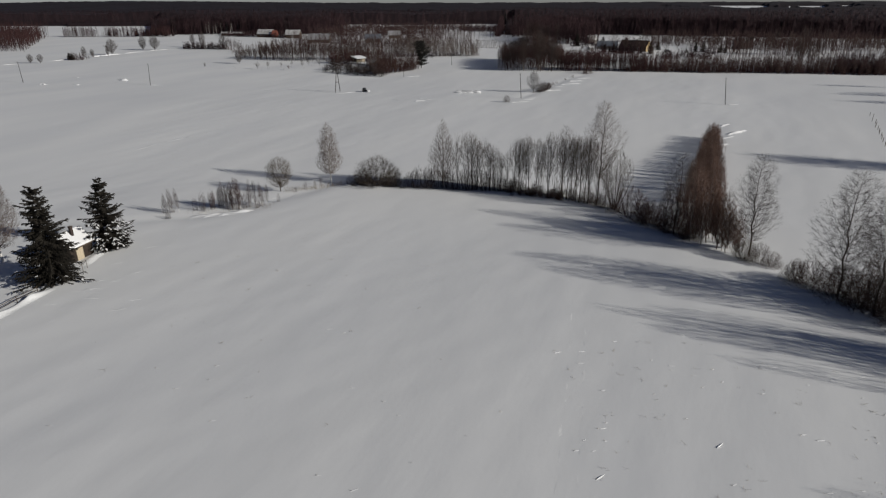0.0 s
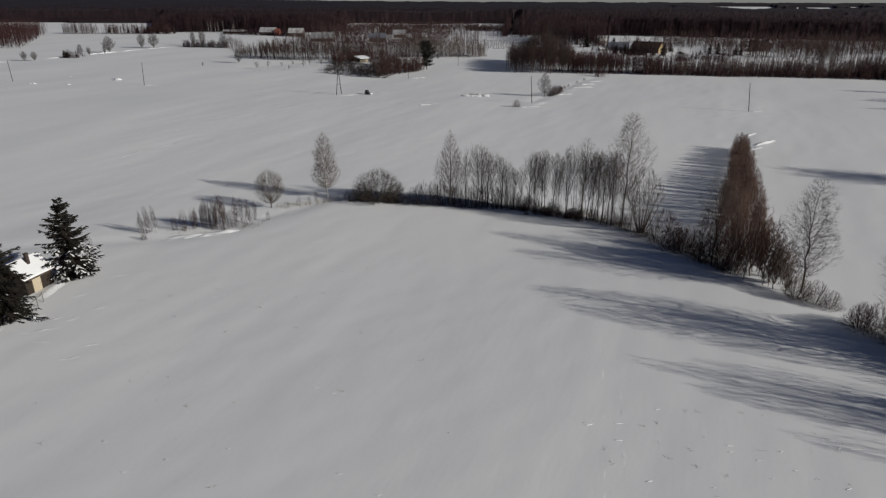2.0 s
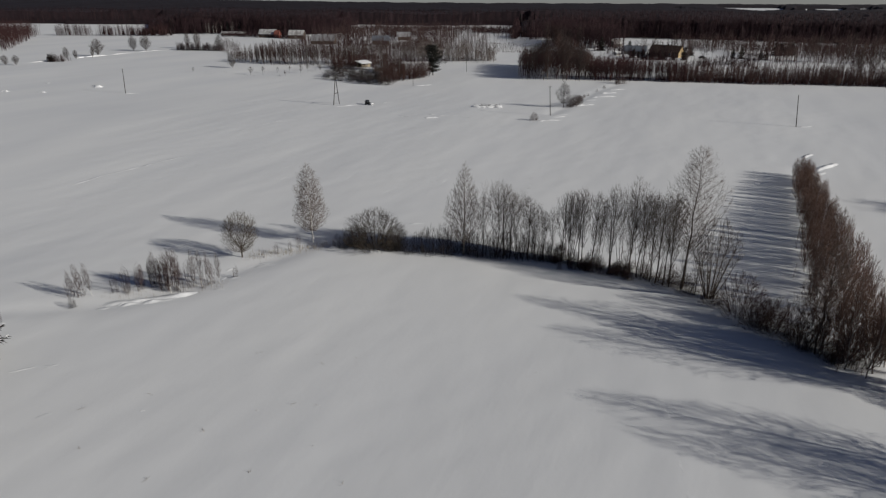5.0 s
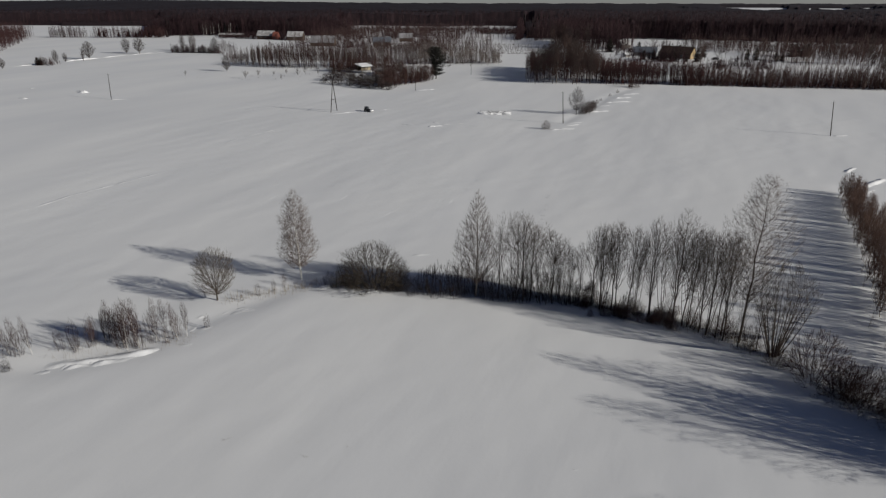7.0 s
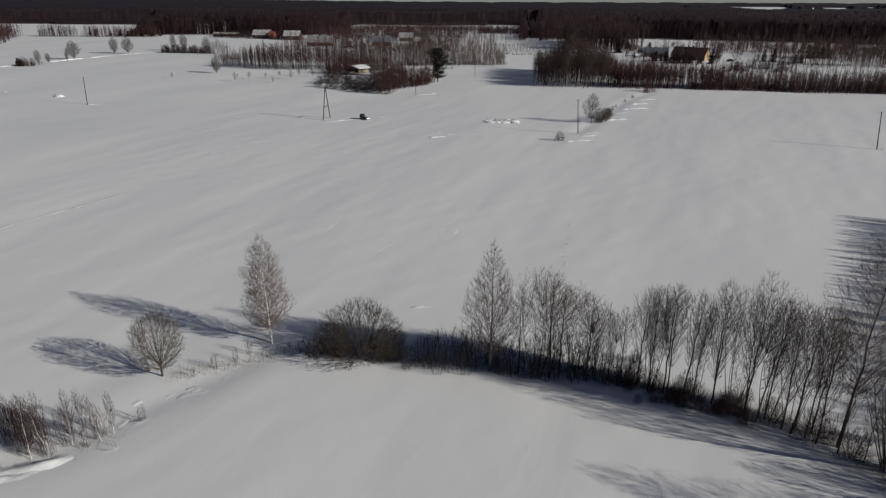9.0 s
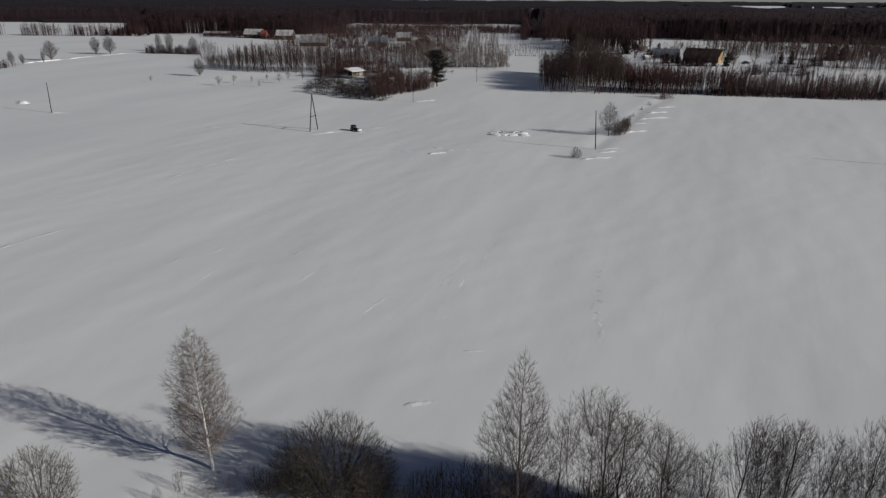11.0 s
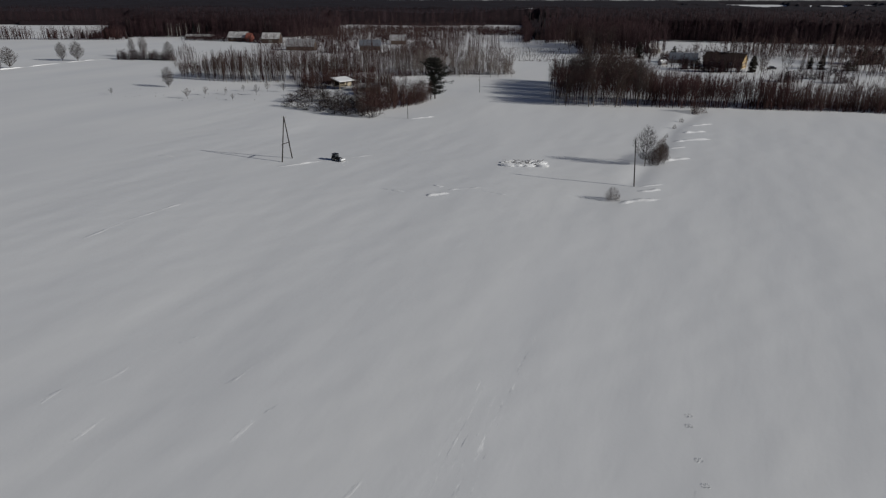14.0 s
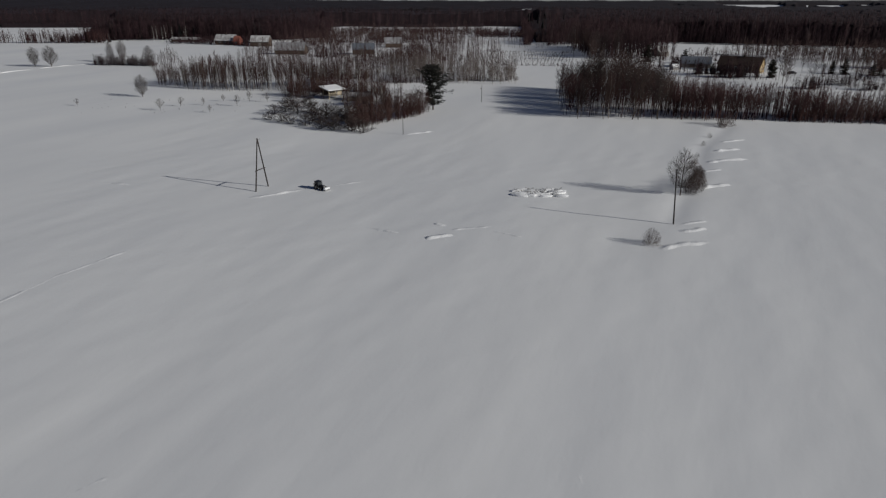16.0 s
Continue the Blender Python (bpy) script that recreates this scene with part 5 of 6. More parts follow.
undergrowth("plantation_corner", rank_fill[rank_fill[:, 0] <= -127][::16], 1.6, 3.0, 0.05, 22, 1.1, SCRUB_BROWN, "dense low ranks of bare young birches", 0.15)
undergrowth("plantation_ranks", back_ranks, 3.5, 6.0, 0.05, 16, 0.7, SCRUB_MIXED, "ranks of small young birches on open snow", 0.25)
row_u = F.uniform(0, 1, 460)
undergrowth("row_brush", np.column_stack((43.0 + 32.6 * row_u, 106.5 + 76 * row_u)) + F.normal(0, 1, (460, 2)) * np.array((1.5, 1.0)) * (1.1 - 0.5 * row_u)[:, None], 1.6, 4.4, 0.016, 22, 0.8, TWIG_ROW, "dense brown shoots between the young alders", 0.05)
undergrowth("corner_bushes", band(F, ((-193, 487), (-172, 484), (-160, 481)), 5, 170, 1.0), 2.5, 6.0, 0.07, 20, 1.6, FOREST_BARE, "dark bushes at the field corner", 0.05)
undergrowth("corner_low_bushes", band(F, ((-160, 481), (-140, 446), (-126, 416)), 9, 16, 1.0), 1.0, 2.4, 0.05, 18, 1.2, SCRUB_BROWN, "low bushes beside the plantation", 0.05)
undergrowth("dark_brush", band(F, ((-68, 424), (-56, 428), (-42, 432)), 8, 170, 1.0), 2.0, 4.6, 0.06, 20, 1.5, FOREST_BARE, "dark purple-brown brush behind the hut", 0.05)
undergrowth("hut_brush", np.concatenate((band(F, ((-68, 384), (-58, 380), (-54, 378)), 14, 90, 1.0), band(F, ((-44, 366), (-34, 360), (-24, 352)), 12, 90, 1.0), band(F, ((-64, 394), (-46, 392), (-30, 384)), 10, 240, 1.0))), 2.5, 6.5, 0.055, 22, 1.7, SCRUB_BROWN, "dark brush round the raised hut", 0.08)
undergrowth("orchard_stubs", scatter(F, 70, -128, -70, 350, 378, lambda x, y: x > -1e9), 0.25, 0.9, 0.04, 8, 0.5, SCRUB_BROWN, "stubs and weeds in the snowy orchard", 0.05)
undergrowth("lane_scrub", band(F, ((-38, 415), (-5, 426), (21, 427)), 34, 300, 1.4), 3.0, 12.0, 0.036, 34, 2.2, SCRUB_PALE, "pale grey bare trees beside the lane")
undergrowth("lane_foot", band(F, ((-34, 417), (-5, 426), (21, 427)), 5, 170, 1.0), 1.0, 3.4, 0.05, 18, 1.3, SCRUB_BROWN, "low brown brush at the lane's edge")
undergrowth("yard_scrub", clusters(F, 135, 16, -118, -10, 445, 720), 3.0, 10.5, 0.055, 17, 2.4, SCRUB_MIXED, "grey bare trees among far farmyards", 0.25)
undergrowth("yard_stems", scatter(F, 350, -118, 10, 440, 760, lambda x, y: ~((np.abs(x + 104) < 14) & (np.abs(y - 535) < 18)) & ~((np.abs(x + 54) < 15) & (np.abs(y - 565) < 35))), 8.0, 14.0, 0.06, 22, 2.4, SCRUB_MIXED, "tall pale bare trees among far farmyards", 0.4)
sap = np.array([(x_, y_) for y_ in np.arange(494, 556, 9.0) for x_ in np.arange(8, 62, 1.9)])
undergrowth("lane_stems", scatter(F, 190, -14, 26, 440, 700, lambda x, y: x < 20 + (y - 500) * 0.03), 7.0, 13.0, 0.05, 24, 2.4, SCRUB_MIXED, "grey bare trees behind the lane", 0.35)
undergrowth("sapling_rows", sap + F.normal(0, 0.25, sap.shape), 1.2, 2.6, 0.09, 10, 0.8, SCRUB_PALE, "rows of small saplings on snowy ground", 0.1)
undergrowth("lane_brush", np.concatenate((band(F, ((4, 488), (30, 487), (64, 482)), 1.5, 90, 1.0), band(F, ((8, 566), (70, 556)), 1.5, 70, 1.0))), 0.8, 2.0, 0.05, 14, 1.0, SCRUB_BROWN, "dark brush along a field lane")
undergrowth("far_row_trees", np.concatenate((band(F, ((18, 600), (60, 592), (100, 580)), 8, 46, 1.0), band(F, ((10, 650), (70, 640), (112, 632)), 14, 70, 1.0))), 6.0, 12.0, 0.06, 18, 1.8, SCRUB_MIXED, "row of bare trees between snowy fields", 0.3)
undergrowth("far_brush", np.concatenate((band(F, ((14, 700), (60, 690), (112, 682)), 46, 950, 1.0), band(F, ((-110, 735), (-40, 728), (20, 720)), 60, 620, 1.0))), 2.5, 7.5, 0.09, 18, 2.2, FOREST_BARE, "dark brush along a far snowy field", 0.1)
undergrowth("wood_undergrowth", band(F, ((29, 347), (48, 343), (62, 342)), 54, 420, 1.1), 7.0, 11.5, 0.050, 26, 1.9, SCRUB_BROWN, "dense dark crowns of the wood", 0.4)
undergrowth("hedge_undergrowth", band(F, ((62, 342), (74, 340.6), (104, 337.4)), 14, 420, 1.2), 6.0, 10.5, 0.055, 24, 1.6, SCRUB_BROWN, "bare brown trees of the field hedge", 0.38)
undergrowth("hedge_stems", band(F, ((100, 337.8), (120, 335.6), (235, 320)), 20, 1700, 1.1), 4.5, 9.0, 0.055, 17, 1.1, SCRUB_MIXED, "dense bare stems of the field hedge", 0.25)
undergrowth("hedge_foot", band(F, ((92, 339), (120, 335.4), (235, 319)), 12, 1700, 1.0), 1.5, 5.0, 0.06, 14, 1.1, SCRUB_BROWN, "low brown brush at the hedge foot")
undergrowth("hedge_end", band(F, ((194, 327), (262, 318)), 20, 520, 1.0), 5.5, 10.5, 0.07, 22, 1.7, FOREST_BARE, "dense dark trees at the hedge end", 0.1)
undergrowth("lane_bushes", scatter(F, 40, -232, -221, 405, 413, lambda x, y: x > -1e9), 1.5, 5.0, 0.05, 20, 1.2, SCRUB_BROWN, "brown bushes beside the field lane", 0.05)
undergrowth("roadside_stems", scatter(F, 300, 160, 300, 372, 452, lambda x, y: (np.sin(x / 6.0) > -0.4) & (y < 480 - x * 0.2)), 6.0, 12.0, 0.055, 18, 1.5, SCRUB_PALE, "pale bare trees along the farm road", 0.35)
undergrowth("corner_scrub", scatter(F, 330, 60, 90, 346, 394, lambda x, y: x > 58), 4.5, 9.0, 0.05, 20, 1.5, SCRUB_BROWN, "dense brown scrub between wood and hedge", 0.35)
undergrowth("yard_grove", scatter(F, 620, 74, 120, 520, 606, lambda x, y: x > 0), 11.0, 20.0, 0.10, 24, 2.2, FOREST_BARE, "tall dark bare grove behind the farmyard")
undergrowth("yard_hedge", band(F, ((95, 432), (150, 423), (230, 410)), 6, 110, 1.0), 1.5, 4.0, 0.03, 20, 1.0, SCRUB_BROWN, "low hedge along the farm road")
undergrowth("yard_thicket", np.concatenate([F.normal((113, 441), (2.4, 1.6), (22, 2)), F.normal((117, 439), (2.4, 1.6), (34, 2)), F.normal((122, 439), (2.4, 1.6), (26, 2)), F.normal((126, 435), (2.4, 1.6), (10, 2)), F.normal((102, 460), (2.4, 1.6), (12, 2)), F.normal((106, 449), (2.4, 1.6), (16, 2))]), 3.0, 8.5, 0.07, 26, 1.9, FOREST_BARE, "dark bare trees standing before the farmhouses", 0.1)
undergrowth("crest_brush", band(F, ((-213, 627), (-195, 623), (-176, 618), (-156, 608), (-144, 598)), 34, 620, 1.0), 1.5, 6.5, 0.07, 20, 2.0, FOREST_BARE, "dark brush round the farm on the crest", 0.05)
undergrowth("road_bushes", np.concatenate([F.normal((136, 406), (2.6, 2.0), (60, 2)), F.normal((148, 419), (2.6, 2.0), (26, 2)), F.normal((155, 415), (2.6, 2.0), (26, 2)), F.normal((157, 403), (2.6, 2.0), (40, 2)), F.normal((174, 436), (2.6, 2.0), (26, 2))]), 2.0, 5.6, 0.06, 24, 1.5, FOREST_BARE, "dark bushes in clumps beside the farm road", 0.04)
undergrowth("farm_trees", band(F, ((92, 512), (150, 505), (340, 470)), 16, 150, 1.0), 3.0, 7.0, 0.06, 24, 2.4, SCRUB_MIXED, "bare brown trees behind the farm road")
undergrowth("far_yard_stems", scatter(F, 2300, 158, 330, 420, 545, lambda x, y: (y < 610 - x * 0.2) & ((x > 185) | (y > 500)) & (np.sin(x / 9.0) + np.sin(y / 7.0 + x / 23) > -0.7)), 5.0, 11.0, 0.085, 20, 1.9, SCRUB_MIXED, "pale bare trees beyond the farmyard", 0.4)
hedge_pts = np.concatenate([np.column_stack((F.uniform(x0, x1, n_), F.normal(yy, 2.0, n_))) for yy, x0, x1, n_ in
                            ((530, -90, -20, 40), (575, -130, -70, 40), (640, -120, 0, 80), (690, -60, 0, 40), (545, 140, 230, 60))])
tagged(new("yard_hedges", tube_mesh("yard_hedges", bare_forest(F, np.repeat(hedge_pts, 2, 0) + F.normal(0, 0.8, (len(hedge_pts) * 2, 2)), 1.5, 5.0, 0.06, 16, 1.6, 0.02), FOREST_BARE, 3)), "dark hedges and bushes between far farmyards", "hedges", kind="stuff")
bush_pts = np.concatenate((clusters(F, 40, 5, -118, -8, 440, 760), scatter(F, 22, 150, 330, 420, 560, lambda x, y: y < 600 - x * 0.2), scatter(F, 30, 95, 150, 455, 520, lambda x, y: y > 480)))
bush_pts = np.repeat(bush_pts, 3, 0) + F.normal(0, 0.7, (len(bush_pts) * 3, 2))
tagged(new("yard_shrubs", tube_mesh("yard_shrubs", bare_forest(F, bush_pts, 1.5, 5.0, 0.09, 26, 1.7, 0.02), FOREST_BARE, 3)), "dark shrubs round far farmyards", "shrubs", kind="stuff")
con = np.concatenate((scatter(F, 45, -290, -150, 658, 720, lambda x, y: y > 660), scatter(F, 160, -700, 500, 700, 1000, lambda x, y: y > 900), scatter(F, 520, 70, 560, 600, 860, lambda x, y: y > 668 - np.maximum(0, x - 160) * 0.3)))
v, f = spindle_forest(F, scatter(F, 16, -332, -262, 640, 652, lambda x, y: x > -1e9), 5.0, 8.5, 1.5, 2.4, True)
tagged(new("field_edge_conifers", mesh_of("field_edge_conifers", v, f, FOREST_CONIFER)), "small dark conifers at the field's far edge", "trees", kind="stuff")
v, f = spindle_forest(F, con, 8, 17, 1.6, 3.0, True)
tagged(new("forest_conifers", mesh_of("forest_conifers", v, f, FOREST_CONIFER)), "dark conifers standing in the bare forest", "forest", kind="stuff")
# woods to the horizon: one rough roof of treetops behind the forests' front lines
FRONT = ((-1.1, 640), (-0.448, 662), (-0.347, 678), (-0.275, 665), (-0.212, 670), (-0.165, 690), (0.095, 640), (0.156, 650), (0.25, 646), (0.377, 620), (0.577, 582), (1.1, 520))
slope = np.linspace(-1.08, 1.08, 1200)
start = np.interp(slope, [q[0] for q in FRONT], [q[1] for q in FRONT])
start = start + 3.0
steps = np.concatenate(([0.0, 0.0004, 0.0009, 0.0015, 0.0024], np.linspace(0.006, 1, 130)))
cy = start[None, :] * (5000 / start[None, :]) ** steps[:, None]
edge = F.normal(0, 1.0, (5, len(slope)))
cy[:5] += (edge + np.roll(edge, 1, 1) + np.roll(edge, 2, 1)) * 0.5
cx = slope[None, :] * cy * (1 + F.normal(0, 0.0006, cy.shape))
rough = F.normal(0, 1.0, cy.shape)
for _ in range(2):
    rough = (np.roll(rough, 1, 1) + 2 * rough + np.roll(rough, -1, 1)) / 4
rough = (np.roll(rough, 1, 0) + 3 * rough) / 4
tops = 13.5 + 1.6 * rough
tops = tops + 1.6 * np.sin(cx / 37 + np.sin(cy / 90) * 2) + 1.2 * np.sin(cx / 83 - cy / 140)
tops[0] = -1.0
for k, (lo, hi) in enumerate(((3, 6), (6, 10), (9, 13.5), (11.5, 16))):
    tops[k + 1] = (lo + hi) / 2 + (hi - lo) * 0.5 * rough[k + 1]
clear = np.zeros(cx.shape, bool)
for px_, half_, y0_, y1_ in ((1870, 205, 4020, 4470), (2295, 150, 4050, 4450), (2600, 60, 4050, 4470), (1400, 24, 4000, 4400), (-55, 80, 1900, 2110), (235, 60, 2060, 2280), (330, 12, 2060, 2280)):
    clear |= (np.abs(cx - px_ + 40 * np.sin(cy / 60)) < half_) & (cy > y0_) & (cy < y1_)
clear |= (slope[None, :] < -0.445) & (cy < 846 + 10 * np.sin(cx / 31))
clear |= (slope[None, :] > -0.158) & (slope[None, :] < 0.088) & (cy < 858 + 8 * np.sin(cx / 23))
rise = np.where(cy < 880, np.clip((slope[None, :] - 0.085) / 0.07, 0.0, 1) + np.clip((-0.155 - slope[None, :]) / 0.04, 0, 1) * np.clip((slope[None, :] + 0.45) / 0.05, 0, 1), 1.0)
cz = height(cx, cy, False) + np.where(clear, -4.0, tops * (0.25 + 0.75 * rise))
q = np.arange(cx.size).reshape(cx.shape)
canopy_faces = np.stack((q[:-1, :-1], q[:-1, 1:], q[1:, 1:], q[1:, :-1]), -1).reshape(-1, 4)
canopy = mesh_of("far_forest", np.stack((cx, cy, cz), -1).reshape(-1, 3), canopy_faces, FOREST_FAR)
canopy.materials.append(FOREST_DEEP)
deep = (cy + 90 * np.sin(cx / 170) + 60 * np.sin(cx / 61))[:-1, :-1].reshape(-1) > 1150
canopy.polygons.foreach_set("material_index", deep.astype(np.int32))
canopy.update()
tagged(new("far_forest", canopy), "dark leafless forest reaching to the horizon", "forest", kind="stuff")
# bare treetops that stand out of the nearer woods
pick_r, pick_c = (4 + 50 * F.uniform(0, 1, 52000) ** 1.9).astype(int), F.integers(120, 1080, 52000)
foot = np.stack((cx, cy, cz), -1)[pick_r, pick_c]
foot = foot[~clear[pick_r, pick_c]] - np.array((0, 0, 2.5))
tip = foot + np.column_stack((F.normal(0, 0.5, len(foot)), F.normal(0, 0.5, len(foot)), F.uniform(3.0, 7.5, len(foot))))
spikes = np.column_stack((foot, tip, F.uniform(0.14, 0.34, len(foot)), np.zeros(len(foot))))
tagged(new("forest_treetops", tube_mesh("forest_treetops", spikes, FOREST_FAR, 3)), "bare treetops standing out of the far forest", "forest", kind="stuff")

# ---- power line poles ----


def pole(x, y, h, label, lean=(0, 0), r=0.13, arm=True):
    root = thing("power_pole", label, "utility pole", pose(x, y, gz(x, y), lean[0], lean[1], 0), "power line")
    part("shaft", tube_mesh("shaft", [(0, 0, -0.5, 0, 0, h * 0.5, r, r * 0.85), (0, 0, h * 0.5, 0, 0, h, r * 0.85, r * 0.7)], POLE_WOOD, 8), root)
    if arm:
        for k, (dx, dz) in enumerate(((-0.45, h - 0.25), (0.45, h - 0.25), (0.0, h + 0.1))):
            hook = part("hook", tube_mesh("hook", [(0, 0, dz - 0.1, dx * 0.95, 0, dz, 0.02, 0.02), (dx * 0.95, 0, dz - 0.02, dx, 0, dz + 0.1, 0.02, 0.02)], METAL, 4), root)
            part("insulator", tube_mesh("insulator", [(dx, 0, dz + 0.08, dx, 0, dz + 0.16, 0.06, 0.05), (dx, 0, dz + 0.16, dx, 0, dz + 0.24, 0.045, 0.03)], CERAMIC, 8), hook)
    return root


pole(30.0, 250.0, 9.2, "weathered wooden power pole standing in snow", (0, -4.5))
pole(100.4, 234.5, 9.2, "weathered wooden power pole standing in snow", (0, -7.5))
pole(-130.0, 293.0, 9.2, "weathered wooden power pole standing in snow", (0, 3))
pole(-193.6, 303.3, 9.2, "leaning wooden power pole on snowy field", (0, -1.5))
pole(-19.1, 320.6, 4.0, "thin wooden post beside the thicket", r=0.09, arm=False)
pole(4.3, 373.0, 5.6, "thin wooden post with small white plate", r=0.09, arm=False)
sign = thing("post_plate", "small pale plate fixed on a post", "sign", pose(4.1, 372.86, gz(4.3, 373) + 4.3))
part("plate", (box(-0.3, 0.1, -0.03, 0.0, 0, 0.5, 0.01), PLASTER), sign)

ax, ay = -42.7, 269.3
frame_pole = thing("a_frame_pole", "dark wooden A-frame power pole with crossbar", "utility pole", pose(ax, ay, gz(ax, ay), 0, 0, 0), "power line")
foot_a, foot_b, apex = Vector((-0.6, -1.9, -0.4)), Vector((0.8, 1.9, -0.4)), Vector((0.2, 0.0, 9.8))
for foot in (foot_a, foot_b):
    mid = (foot + apex) / 2
    part("leg", tube_mesh("leg", [(*foot, *mid, 0.14, 0.125), (*mid, *apex, 0.125, 0.11)], POLE_WOOD, 8), frame_pole)
ca, cb = foot_a.lerp(apex, 0.42), foot_b.lerp(apex, 0.42)
dv = (cb - ca).normalized() * 0.35
part("crossbar", tube_mesh("crossbar", [(*(ca - dv), *(cb + dv), 0.09, 0.09)], POLE_WOOD, 6), frame_pole)
for s in (-1, 1):
    hook = part("hook", tube_mesh("hook", [(0.25, 0, 9.55, 0.25 + s * 0.45, 0, 9.65, 0.02, 0.02)], METAL, 4), frame_pole)
    part("insulator", tube_mesh("insulator", [(0.25 + s * 0.45, 0, 9.63, 0.25 + s * 0.45, 0, 9.85, 0.06, 0.04)], CERAMIC, 8), hook)

# ---- fence by the spruces ----
fence = thing("fence", "low dark pole fence half buried in snow", "fence", pose(-52.6, 86.4, gz(-52.6, 86.4)))
FENCE_LINE = [(0.0, 0.0), (-0.9, -2.9), (-1.4, -5.9), (-2.2, -9.0), (-3.2, -12.0), (-4.3, -15.0)]
zb = gz(-52.6, 86.4)
for fx, fy in FENCE_LINE:
    g = gz(-52.6 + fx, 86.4 + fy) - zb
    part("post", tube_mesh("post", [(fx, fy, g - 0.3, fx, fy, g + 0.95, 0.06, 0.05)], WOOD_DARK, 6), fence)
for (a0, b0), (a1, b1) in zip(FENCE_LINE[:-1], FENCE_LINE[1:]):
    g0, g1 = gz(-52.6 + a0, 86.4 + b0) - zb, gz(-52.6 + a1, 86.4 + b1) - zb
    for hz in (0.45, 0.8):
        part("rail", tube_mesh("rail", [(a0, b0, g0 + hz, a1, b1, g1 + hz, 0.05, 0.05)], WOOD_DARK, 5), fence)
back = thing("wire_fence", "thin post fence running beside spruce to cabin", "fence", pose(-50.2, 92.5, gz(-50.2, 92.5)))
for k in range(4):
    fx, fy = -0.1 * k, -1.6 + k * 1.3
    part("post", tube_mesh("post", [(fx, fy, -0.3, fx, fy, 1.3, 0.05, 0.045)], WOOD_GREY, 6), back)
part("rail", tube_mesh("rail", [(0.0, -1.6, 1.1, -0.3, 2.3, 1.1, 0.03, 0.03)], WOOD_GREY, 5), back)

row_fence = thing("post_row", "row of short dark posts crossing the snowy field", "fence", pose(117, 173, gz(117, 173)))
for k in range(15):
    fx, fy = 1.5 * k + 0.3 * math.sin(k * 2.1), 2.85 * k + 0.3 * math.cos(k * 1.7)
    g = gz(117 + fx, 173 + fy) - gz(117, 173)
    part("post", tube_mesh("post", [(fx, fy, g - 0.3, fx + 0.05, fy, g + 1.25, 0.07, 0.06)], WOOD_DARK, 6), row_fence)

# ---- black off-road vehicle stuck in snow ----


def wheel_mesh(name, r_out, r_in, w, mat, n=14):
    bm = bmesh.new()
    prof = [(r_in, -w / 2), (r_out * 0.94, -w / 2), (r_out, -w / 3), (r_out, w / 3), (r_out * 0.94, w / 2), (r_in, w / 2)]
    rings = []
    for k in range(n):
        a = k * 6.28318 / n
        rings.append([bm.verts.new((math.cos(a) * r, y, math.sin(a) * r)) for r, y in prof])
    for k in range(n):
        q = rings[(k + 1) % n]
        for j in range(len(prof)):
            j2 = (j + 1) % len(prof)
            bm.faces.new((rings[k][j], rings[k][j2], q[j2], q[j]))
    bmesh.ops.recalc_face_normals(bm, faces=bm.faces[:])
    return bm, mat


vx, vy = -31.4, 269.3
car = thing("tractor", "small black tractor with snowy front bucket", "tractor", pose(vx, vy, gz(vx, vy) - 0.12, 0, 0, -38) @ Matrix.Scale(0.72, 4))
body = part("hood", (box(0.1, 1.75, -0.42, 0.42, 0.75, 1.35, 0.1), DARK_PAINT), car)
part("grille", (box(1.76, 1.80, -0.34, 0.34, 0.82, 1.25, 0.01), METAL), body)
part("chassis", (box(-1.2, 1.6, -0.3, 0.3, 0.5, 0.74, 0.04), DARK_PAINT), car)
cab = part("cab", (box(-1.25, 0.05, -0.68, 0.68, 0.78, 2.15, 0.12), GLASS), car)
part("cab_roof", (box(-1.4, 0.2, -0.78, 0.78, 2.153, 2.32, 0.07), DARK_PAINT), cab)
for sx in (-1.28, 0.08):
    for sy in (-0.69, 0.69):
        part("pillar", (box(sx - 0.05, sx + 0.05, sy - 0.05, sy + 0.05, 0.8, 2.16, 0.01), DARK_PAINT), cab)
for sx, r, w in ((-0.75, 0.72, 0.42), (1.25, 0.48, 0.30)):
    for sy in (-0.82, 0.82):
        tyre = part("wheel", wheel_mesh("wheel", r, r * 0.55, w, RUBBER), car, at=pose(sx, sy, r))
        part("rim", wheel_mesh("rim", r * 0.55, 0.06, w * 0.5, METAL), tyre)
for sy in (-0.95, 0.95):
    part("mudguard", (box(-1.5, -0.05, sy - 0.22, sy + 0.22, 1.5, 1.6, 0.04), DARK_PAINT), car)
for sy in (-0.5, 0.5):
    part("loader_arm", (box(0.3, 2.3, sy - 0.06, sy + 0.06, 0.95, 1.1, 0.02), DARK_PAINT), car)
bucket = part("bucket", (box(2.2, 2.95, -0.9, 0.9, 0.15, 0.75, 0.08), METAL), car)
part("bucket_snow", (box(2.1, 3.1, -0.95, 0.95, 0.55, 1.05, 0.2), SNOW_CAP), bucket, "heap of snow in the bucket")

